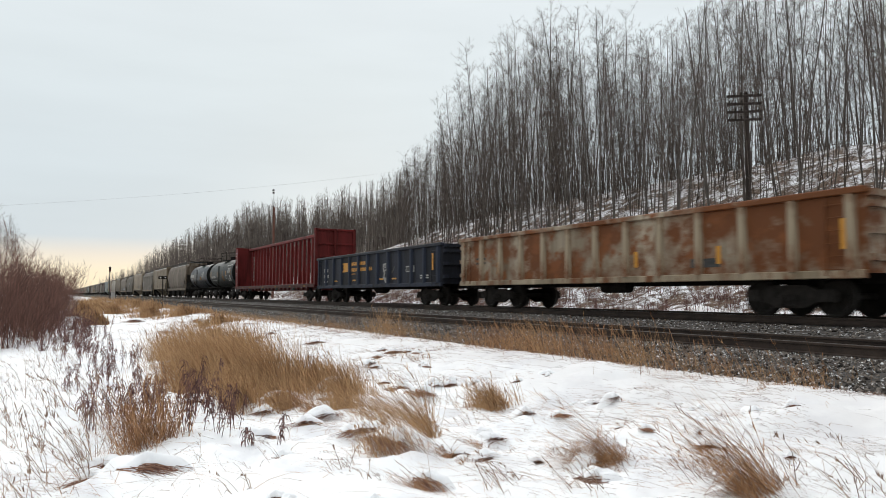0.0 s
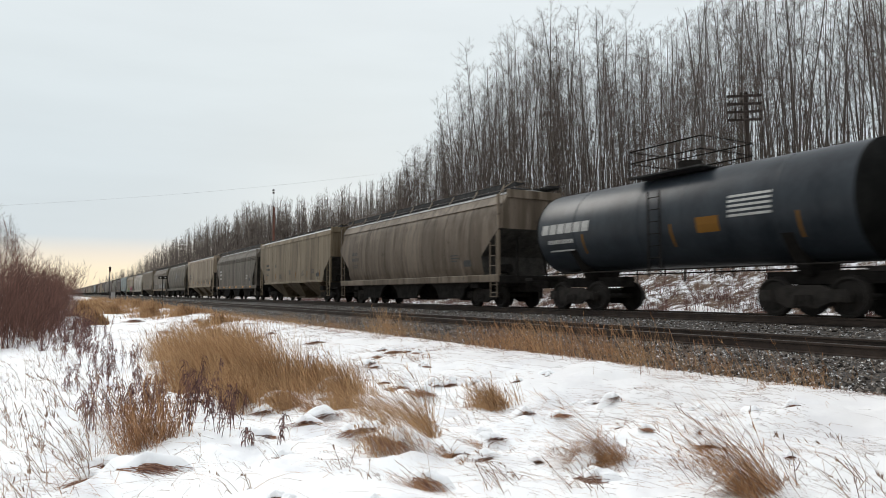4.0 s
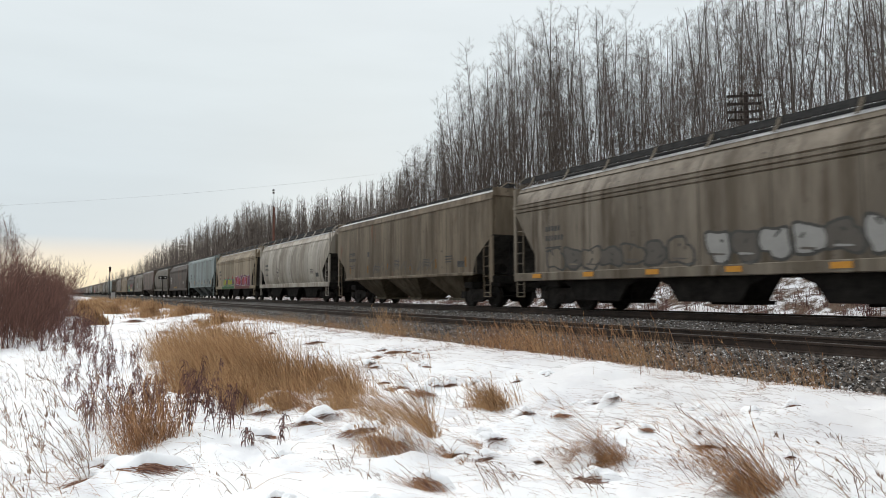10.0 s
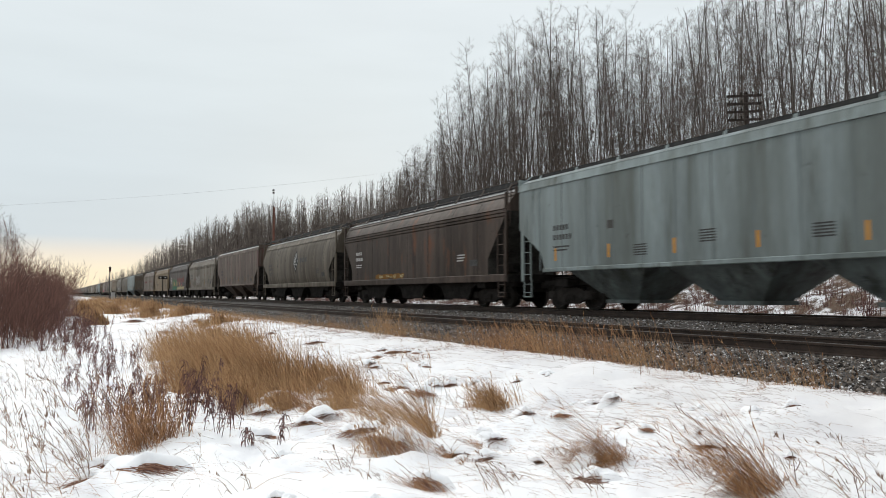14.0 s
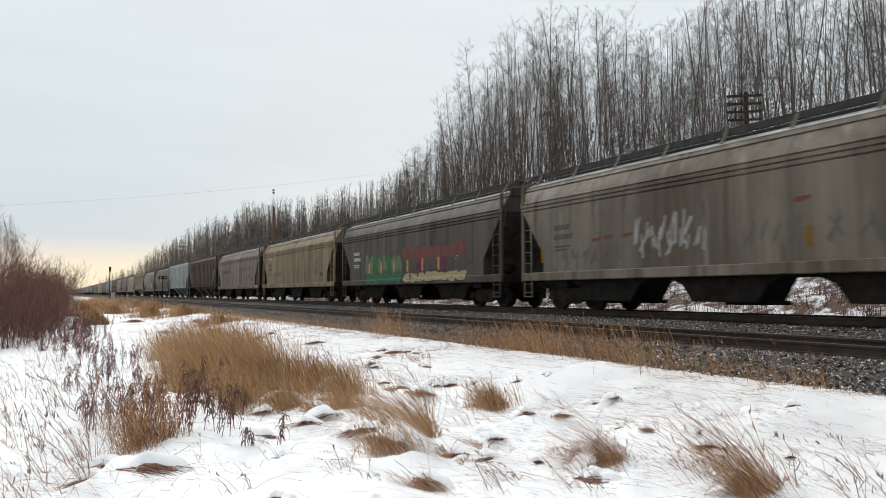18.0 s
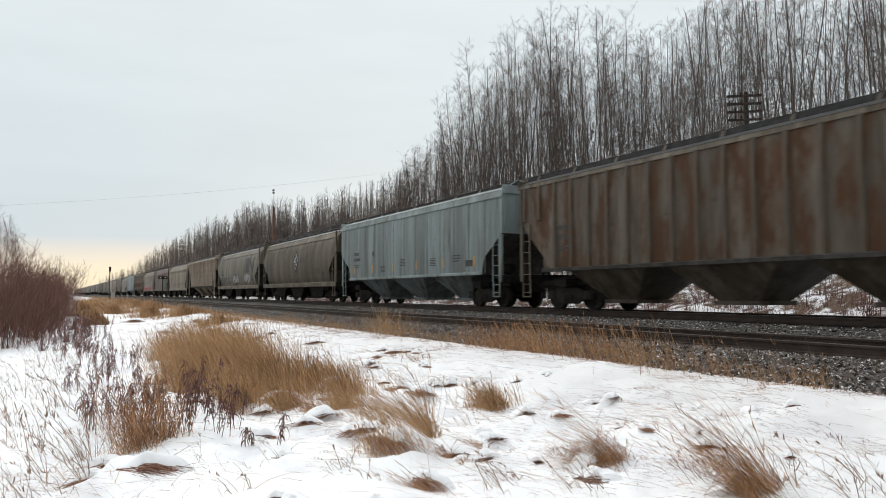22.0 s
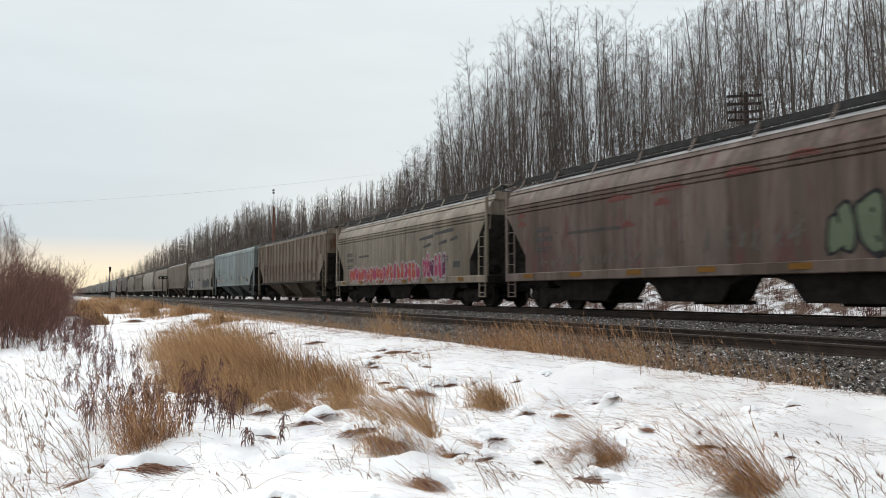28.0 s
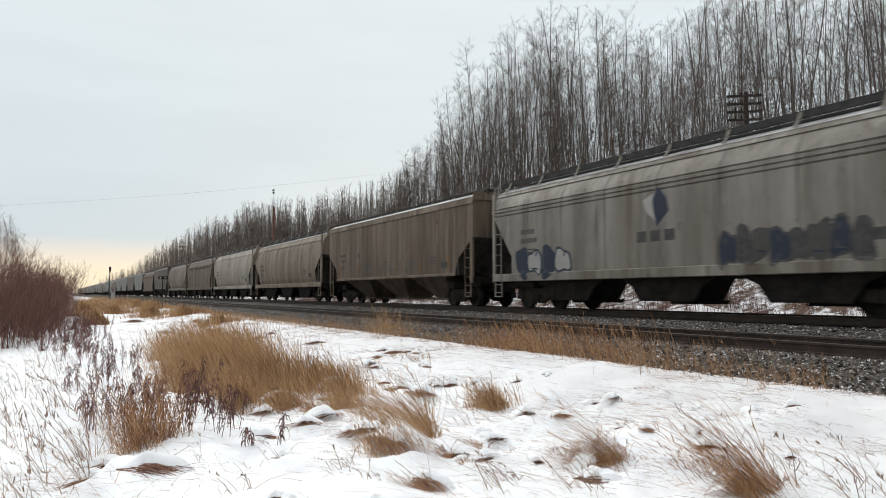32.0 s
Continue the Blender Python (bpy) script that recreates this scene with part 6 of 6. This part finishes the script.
for i, (s, y, h, r, n, tilt) in enumerate(LEANING):
    stems("grass_clump", s, y, h * 1.05, r * 1.35, int(0.5 * n), M_STRAW if -8.2 < s < -5.9 and y > 2 else M_RUSSET, "stiff russet grass clump leaning over in snow", 1500 + i, tilt, 0.3, 0.0024, 0.15, 0.5)
for i, (s, y, h, r) in enumerate(STRAW):
    stems("grass_clump", s, y, h * 1.06, r * 1.5, int(700 * r), M_STRAW, "tall golden dry grass clump rising from snow", 1800 + i, 0.28, 0.22, 0.0034, 0.1)
LOOSE = ((-7.11, -0.14, 0.72, 0.30, 10), (-7.01, 0.30, 1.0, 0.06, 16), (-6.23, 0.24, 0.85, 0.06, 8), (-3.3, 4.9, 0.78, 0.03, 5), (-3.38, 4.84, 0.62, 0.04, 6), (-3.04, 5.09, 0.52, 0.04, 5), (-6.3, -0.3, 0.7, 0.3, 10), (-9.28, -0.42, 0.70, 0.19, 12), (-5.6, -0.35, 0.6, 0.25, 12), (-5.1, -0.2, 0.5, 0.25, 10), (-2.85, 4.98, 0.75, 0.05, 7), (-2.7, 5.2, 0.6, 0.08, 8), (-3.05, 5.4, 0.55, 0.1, 8), (-3.83, 4.52, 0.45, 0.13, 14), (-4.2, 3.6, 0.5, 0.14, 12), (-4.78, 3.28, 0.32, 0.14, 14),
         (-5.35, 1.30, 0.45, 0.09, 4), (-6.5, 1.2, 0.5, 0.1, 3), (-5.6, 2.2, 0.3, 0.15, 10), (-4.0, 4.9, 0.35, 0.2, 14), (-12, -0.6, 0.7, 0.4, 14), (-14, 0.1, 0.7, 0.5, 16), (-10.5, 0.2, 0.6, 0.4, 14), (-8.4, -0.2, 0.6, 0.3, 16), (-9.6, 0.1, 0.65, 0.35, 18), (-11.4, -0.3, 0.7, 0.4, 18), (-12.8, 0.4, 0.6, 0.4, 18), (-15.5, 0.2, 0.7, 0.5, 20), (-16.8, -0.3, 0.8, 0.5, 20), (-7.6, 0.1, 0.45, 0.2, 10), (-6.6, -0.15, 0.5, 0.25, 12), (-5.9, 0.05, 0.4, 0.2, 8), (-6.2, 1.7, 0.3, 0.15, 5), (-5.2, 2.2, 0.3, 0.2, 8), (-4.6, 3.1, 0.4, 0.15, 10), (-7.2, 4.4, 0.3, 0.25, 12), (-8.8, 4.9, 0.3, 0.3, 12), (-10.4, 5.2, 0.35, 0.4, 16))
for i, (s, y, h, r, n) in enumerate(LOOSE):
    stems("grass_clump", s, y, h, r, n, M_STALK, "loose dry grass stalks with feathery heads", 1600 + i, 0.5, 0.3, 0.0032, 0.6, 0.9)
TRACKSIDE = ((-17.31, 8.3, 0.95, 0.5, 90), (-12.51, 8.3, 0.8, 0.5, 110), (-11.6, 8.35, 0.7, 0.5, 110), (-10.9, 8.3, 0.95, 0.4, 90), (-9.9, 8.4, 0.85, 0.7, 110), (-9.0, 8.4, 0.8, 0.6, 80), (-8.2, 8.3, 0.75, 0.5, 60), (-7.3, 8.3, 0.7, 0.6, 40), (-6.4, 8.4, 0.7, 0.5, 26), (-18.87, 8.5, 0.9, 0.35, 60), (-21.82, 8.3, 0.6, 0.6, 60), (-14.5, 8.4, 0.5, 0.8, 60), (-26, 8.2, 0.6, 0.9, 60), (-5.5, 8.4, 0.5, 0.5, 20))
for i, (s, y, h, r, n) in enumerate(TRACKSIDE):
    stems("trackside_grass", s, y, h, r * 1.3, int(n * 1.7), M_STRAW if i % 3 == 0 else M_RUSSET, "sparse tall brown grass beside the ballast", 1700 + i, 0.3, 0.25, 0.003, 0.15)


def weed(s, y, h, rad, seed):
    """Stiff dark stems with seed heads and a few shrivelled leaves."""
    r = random.Random(seed)
    ln = Lines()
    for i in range(max(2, int(40 * rad))):
        p = Vector((r.uniform(-rad, rad), r.uniform(-rad, rad), -0.03))
        d = Vector((r.uniform(-0.15, 0.25), r.uniform(-0.2, 0.2), 1)).normalized()
        hh = h * r.uniform(0.6, 1.1)
        e = p + d * hh
        ln.bar(p, e, 0.004, 0.0025)
        for j in range(15):
            q = p.lerp(e, 0.3 + 0.7 * r.random() ** 0.8)
            t = Vector((r.uniform(-1, 1), r.uniform(-1, 1), r.uniform(-1.1, 0.3))).normalized()
            k = q + t * r.uniform(0.02, 0.05)
            ln.bar(q, k, 0.0025, 0.0055)
            ln.bar(k, k + (t * 0.6 + Vector((0, 0, -1.2))).normalized() * r.uniform(0.03, 0.08), 0.0055, 0.0015)
    ob = new("dead_weed")
    ob.location = (s, y, land(s, y))
    body = new("stalk_mass", ln.mesh("stalk_mass", M_WEED))
    body.parent = ob
    tagged(body, kind="stuff")
    return tagged(ob, "dark brown dead weeds standing in snow", "weeds", "dead weeds")


for i, (s, y, h, r) in enumerate(WEEDS):
    weed(s, y, h, r, 70 + i)


# ---- snow-capped tussocks ----
def tussock(s, y, rad, seed):
    """A mound of snow over bent grass that hangs out on its open side."""
    r = random.Random(seed)
    top = new("snowy_tussock")
    top.location = (s, y, land(s, y))
    rad *= 0.62 if y > 5.2 else 0.85
    high = rad * r.uniform(0.32, 0.6)
    v, f = [], []
    face = r.gauss(-0.45, 0.35)
    d0, side = Vector((math.cos(face), math.sin(face), 0)), Vector((-math.sin(face), math.cos(face), 0))
    sweep = -1 if r.random() < 0.75 else 1
    for i in range(int(50 + 420 * rad)):
        u = r.gauss(0, 0.45)
        if noise.noise((u * 2.5, seed, 0)) < -0.2 or abs(u) > 1:
            continue
        d = (side * sweep * r.uniform(0.4, 1.0) + d0 * r.uniform(0.1, 0.75) + Vector((r.gauss(0, 0.12), r.gauss(0, 0.12), 0))).normalized()
        k = d0 * rad * r.uniform(0.05, 0.55) + side * rad * (u - 0.35 * sweep)
        reach = rad * r.uniform(0.5, 1.5)
        w = (Vector((-d.y, d.x, 0)) * 0.6 + Vector((0, 0, 0.8))) * 0.0034
        crest = high * (0.95 - 0.55 * u * u) * r.uniform(0.45, 1.0)
        b = len(v)
        for t in (0.0, 0.3, 0.65, 1.0):
            c = k + d * reach * t + Vector((0, 0, crest * (1 - t ** 2.2) - 0.02))
            v += [tuple(c - w * (1 - 0.6 * t)), tuple(c + w * (1 - 0.6 * t))]
        f += [(b + 2 * j, b + 2 * j + 1, b + 2 * j + 3, b + 2 * j + 2) for j in range(3)]
    mane = sheet("bent_grass", v, f, M_TUSSOCK)
    mane.parent = top
    tagged(mane, kind="stuff")
    v, f = [], []
    n, m = 26, 9
    for j in range(m + 1):
        t = j / m
        for i in range(n):
            a = 2 * math.pi * i / n
            ca, sa = math.cos(a), math.sin(a)
            k = 1 + 0.55 * noise.noise((ca * 1.3 + seed, sa * 1.3, 0.4 * t)) + 0.16 * math.sin(3 * a + seed)
            open_side = max(0, math.cos(a - face)) ** 2
            q = rad * (1.6 - 1.1 * open_side) * k * t
            bump = 0.28 * rad * noise.noise((ca * 3 * t + seed, sa * 3 * t, 2))
            v.append((q * ca, q * sa, (high + bump) * (0.5 + 0.5 * math.cos(math.pi * t ** 1.7)) * (1 + 0.12 * open_side) - 0.16 * t ** 3 + 0.012))
    f += [(j * n + i, j * n + (i + 1) % n, (j + 1) * n + (i + 1) % n, (j + 1) * n + i) for j in range(m) for i in range(n)]
    cap = sheet("snow_cap", v, f, M_SNOW)
    cap.parent = top
    tagged(cap, "soft lumpy cap of snow")
    return tagged(top, "bent brown grass tussock under a cap of snow", "tussock", "snowy tussocks")


TUSSOCKS_A = ((-6.93, 2.87, 0.27), (-6.15, 2.90, 0.33), (-8.07, 2.83, 0.27), (-9.57, 2.77, 0.35), (-7.02, 0.43, 0.26), (-6.24, 0.66, 0.28), (-6.26, 0.29, 0.18), (-4.94, 4.33, 0.31), (-4.42, 3.93, 0.23), (-5.10, 2.71, 0.19), (-9.70, 5.57, 0.18), (-13.65, 6.43, 0.31), (-12.71, 6.50, 0.26), (-15.29, 3.55, 0.49), (-5.66, 5.36, 0.09), (-5.56, 6.34, 0.08), (-8.02, 5.32, 0.23), (-6.58, 4.75, 0.13))
TUSSOCKS_B = ((-10.52, 3.96, 0.36), (-7.66, 2.48, 0.19), (-4.46, 5.99, 0.06), (-3.77, 5.49, 0.07), (-12.61, 5.33, 0.28), (-5.52, 5.73, 0.07), (-6.43, 4.05, 0.15), (-9.65, 1.66, 0.22), (-3.61, 4.57, 0.26), (-5.45, 3.25, 0.13), (-6.38, 5.09, 0.13), (-21.69, 5.54, 0.35), (-17.67, 6.01, 0.37), (-22.92, 6.22, 0.28), (-34.89, 5.91, 0.5), (-40.96, 3.71, 0.5), (-28.64, 3.81, 0.45), (-26.54, 5.10, 0.4))
rng = random.Random(77)
LUMPS = tuple((-4.2 - 11 * rng.random(), 1.4 + 5.4 * rng.random(), rng.uniform(0.08, 0.26)) for _ in range(70))
for i, (s, y, r) in enumerate(TUSSOCKS_A + TUSSOCKS_B + LUMPS):
    tussock(s, y, r, 400 + i)


# ---- thin grass over the snow and along the ballast ----
def scatter(name, count, place, h, m, label, seed, width, flat=0.5):
    r = random.Random(seed)
    v, f = [], []
    for i in range(count):
        s, y = place(r)
        z = land(s, y) if y < 8.2 else bed(y)
        hh = h * r.uniform(0.3, 1.2)
        a = r.gauss(-2.1, 0.9)
        way = Vector((math.cos(a), math.sin(a), 0))
        side = Vector((-math.sin(a), math.cos(a), 0))
        out = way * r.uniform(0.1, 1.0) * flat * 2
        curl = side * r.gauss(0, 0.35) * flat
        w = (side * 0.7 + Vector((0, 0, 0.5))) * width * (1 + 0.05 * abs(s))
        b = len(v)
        for t in (0.0, 0.3, 0.65, 1.0):
            c = Vector((s, y, z - 0.015)) + (out * t + curl * t * t) * hh + Vector((0, 0, hh * (t - 0.45 * flat * t * t)))
            v += [tuple(c - w * (1 - 0.7 * t)), tuple(c + w * (1 - 0.7 * t))]
        f += [(b + 2 * j, b + 2 * j + 1, b + 2 * j + 3, b + 2 * j + 2) for j in range(3)]
    return tagged(sheet(name, v, f, m), label, "grass", kind="stuff")


def on_slope(r):
    for _ in range(5):
        s, y = 3 + 45 * r.random() ** 1.6, 8.1 - 3.6 * r.random() ** 1.4
        if noise.noise((s * 0.7, y * 0.9, 17)) > 0.05:
            break
    return -s, y


def on_flat(r):
    s = 4.5 + 50 * r.random() ** 1.5
    y = r.uniform(-0.12, 0.9) * s * 0.62
    for _ in range(4):
        if noise.noise((s * 0.5, y * 0.5, 7)) > 0.0:
            break
        s, y = 4.5 + 50 * r.random() ** 1.5, min(7.5, r.uniform(-0.12, 0.9) * s * 0.62)
    return -s, min(7.5, y)


def by_tussock(r):
    s, y, q = r.choice(TUSSOCKS_A + TUSSOCKS_B + RUSSET_AT)
    return s + r.gauss(0, 0.3 + 0.6 * q), min(7.9, y + r.gauss(0, 0.3 + 0.6 * q))


RUSSET_AT = tuple((a, b, 0.4) for a, b, c, d in RUSSET)


def on_verge(r):
    s = 5 + 150 * r.random() ** 1.2
    return -s, 8.2 + r.gauss(0, 0.3) - 0.3 * ease(12, 25, s)


scatter("slope_grass", 4600, on_slope, 0.15, M_TUSSOCK, "fine reddish grass stems lying over the snow", 1, 0.0019, 1.8)
scatter("meadow_grass", 1900, on_flat, 0.24, M_RUSSET, "thin brown dry grass stems through the snow", 2, 0.0019, 1.2)
scatter("lying_grass", 2100, by_tussock, 0.24, M_RUSSET, "bent brown grass blades lying on the snow", 4, 0.002, 1.75)
scatter("verge_grass", 13000, on_verge, 0.27, M_STRAW, "short tan grass along the ballast edge", 3, 0.0025, 0.4)


# ---- poles, signals and wires ----
def pole(name, s, y, z1, r, arms, arm_w, label, m=M_POLE):
    top = new(name)
    base = land(-s, y)
    top.location = (-s, y, base)
    h = z1 - base
    put("shaft", f"shaft/{name}/{s}", lambda bm: tube(bm, (0, 0, -0.3), (0, 0, h), r * 1.25, r, n=10), m, top, smooth=True)
    for i in range(arms):
        arm = put("crossarm", f"crossarm/{name}/{s}", lambda bm: (box(bm, -arm_w / 2, arm_w / 2, -0.06, 0.06, -0.06, 0.06), bevelled(bm, 0.01)), M_POLE, top, at=pose(0, -r - 0.05, h - 0.2 - 0.44 * i, 0, 0, 52))
        for j in range(6):
            x = (j - 2.5) * arm_w / 6
            put("insulator", "insulator", lambda bm: tube(bm, (0, 0, 0.05), (0, 0, 0.2), 0.035, 0.025, n=8), M_STEEL, arm, at=pose(x, 0, 0))
    return tagged(top, label, "utility pole")


pole("telegraph_pole", 24.3, 32.5, 11.5, 0.12, 4, 1.8, "old dark telegraph pole with four crossarms among trees")
pole("utility_pole", 88.0, 24.0, 11.7, 0.13, 0, 1.0, "plain reddish-brown wooden pole beside the track", M_REDPOLE)
pole("antenna_mast", 112.0, 30.5, 17.7, 0.03, 2, 0.35, "thin mast with short arms above the trees")

sig = new("signal_mast")
sig.location = (-128, 7.4, land(-128, 7.4))
sb = land(-128, 7.4)
put("mast", "mast", lambda bm: tube(bm, (0, 0, 0), (0, 0, 4.9 - sb), 0.07, n=10), M_FADED, sig)
put("signal_head", "signal_head", lambda bm: (box(bm, -0.1, 0.1, -0.15, 0.15, 4.2 - sb, 5.0 - sb), bevelled(bm, 0.04)), M_STEEL, sig)
put("backboard", "backboard", lambda bm: (box(bm, 0.1, 0.13, -0.17, 0.17, 4.18 - sb, 5.02 - sb), bevelled(bm, 0.01)), M_STEEL, sig)
put("equipment_case", "equipment_case", lambda bm: (box(bm, -0.3, 0.3, 0.3, 0.9, -0.1, 1.4), bevelled(bm, 0.02)), M_SILVER, sig)
lit = bpy.data.materials.new("red_signal_light")
lit.use_nodes = True
e = lit.node_tree.nodes["Principled BSDF"]
e.inputs["Base Color"].default_value = (0.5, 0.02, 0.02, 1)
e.inputs["Emission Color"].default_value, e.inputs["Emission Strength"].default_value = (1.0, 0.06, 0.04, 1), 0.25
put("signal_lamp", "signal_lamp", lambda bm: lathe(bm, [(0.12, 0.0), (0.145, 0.05), (0.13, 0.065), (0.11, 0.065), (0.11, 0.0)], 14, "x"), lit, sig, "red lit signal lens", at=pose(0, 0, 4.4 - sb))
tagged(sig, "railway signal mast with a red light", "signal")

board = new("trackside_sign")
bz = land(-59.5, 7.3)
board.location = (-59.5, 7.3, bz)
put("post", "sign_post", lambda bm: tube(bm, (0, 0, -0.1), (0, 0, 1.93 - bz), 0.032, n=8), M_STEEL, board)
put("panel", "sign_panel", lambda bm: (box(bm, 0.03, 0.07, -0.34, 0.34, 1.7 - bz, 1.94 - bz), bevelled(bm, 0.008)), M_STEEL, board, "black sign board")
for k in (-0.18, 0.18):
    put("marker", f"sign_marker/{k}", lambda bm: (box(bm, 0.07, 0.08, k - 0.05, k + 0.05, 1.77 - bz, 1.87 - bz), bevelled(bm, 0.003)), M_WHITE, board, "white square marker")
tagged(board, "black trackside sign with two white squares on a post", "sign")

wire = Lines()
a0, b0 = Vector((-54.6, -6.1, 6.13)), Vector((-55.11, 27.26, 11.65))
pts = [a0 + (b0 - a0) * k - Vector((0, 0, 1.1 * 4 * (k if 0 <= k <= 1 else 0) * (1 - (k if 0 <= k <= 1 else 0)) * 0.35)) for k in [i / 12 for i in range(0, 13)]]
for p0, q0 in zip(pts, pts[1:]):
    wire.bar(p0, q0, 0.0042, 0.0042, 5)
wire.bar(a0, a0 + (a0 - b0) * 1.2, 0.0042, 0.0042, 5)
tagged(new("overhead_wire", wire.mesh("overhead_wire", M_SILVER)), "thin power line across the sky", "wire")


def motions():
    """The train runs along the far track, slowing very slightly; its wheels turn with it."""
    way = lambda t: 17.687 * t - 0.0099 * (t - 16) ** 2
    for car, behind in TRAIN:
        walk(car, [(t, pose(way(t) - behind, FAR_Y, 0.003)) for t in range(0, 33, 4)])
    for axles, x in ((FRONT_AXLES, 0.89), (REAR_AXLES, -0.89)):
        first = axles[0]
        walk(first, [(i / 30, pose(x, 0, 0.457, 0, math.degrees((way(i / 30) - way(0)) / 0.457), 0)) for i in range(961)])
        turning = first.animation_data
        for other in axles[1:]:
            other.rotation_mode = "QUATERNION"
            other.animation_data_create()
            other.animation_data.action = turning.action
            other.animation_data.action_slot = turning.action_slot


motions()
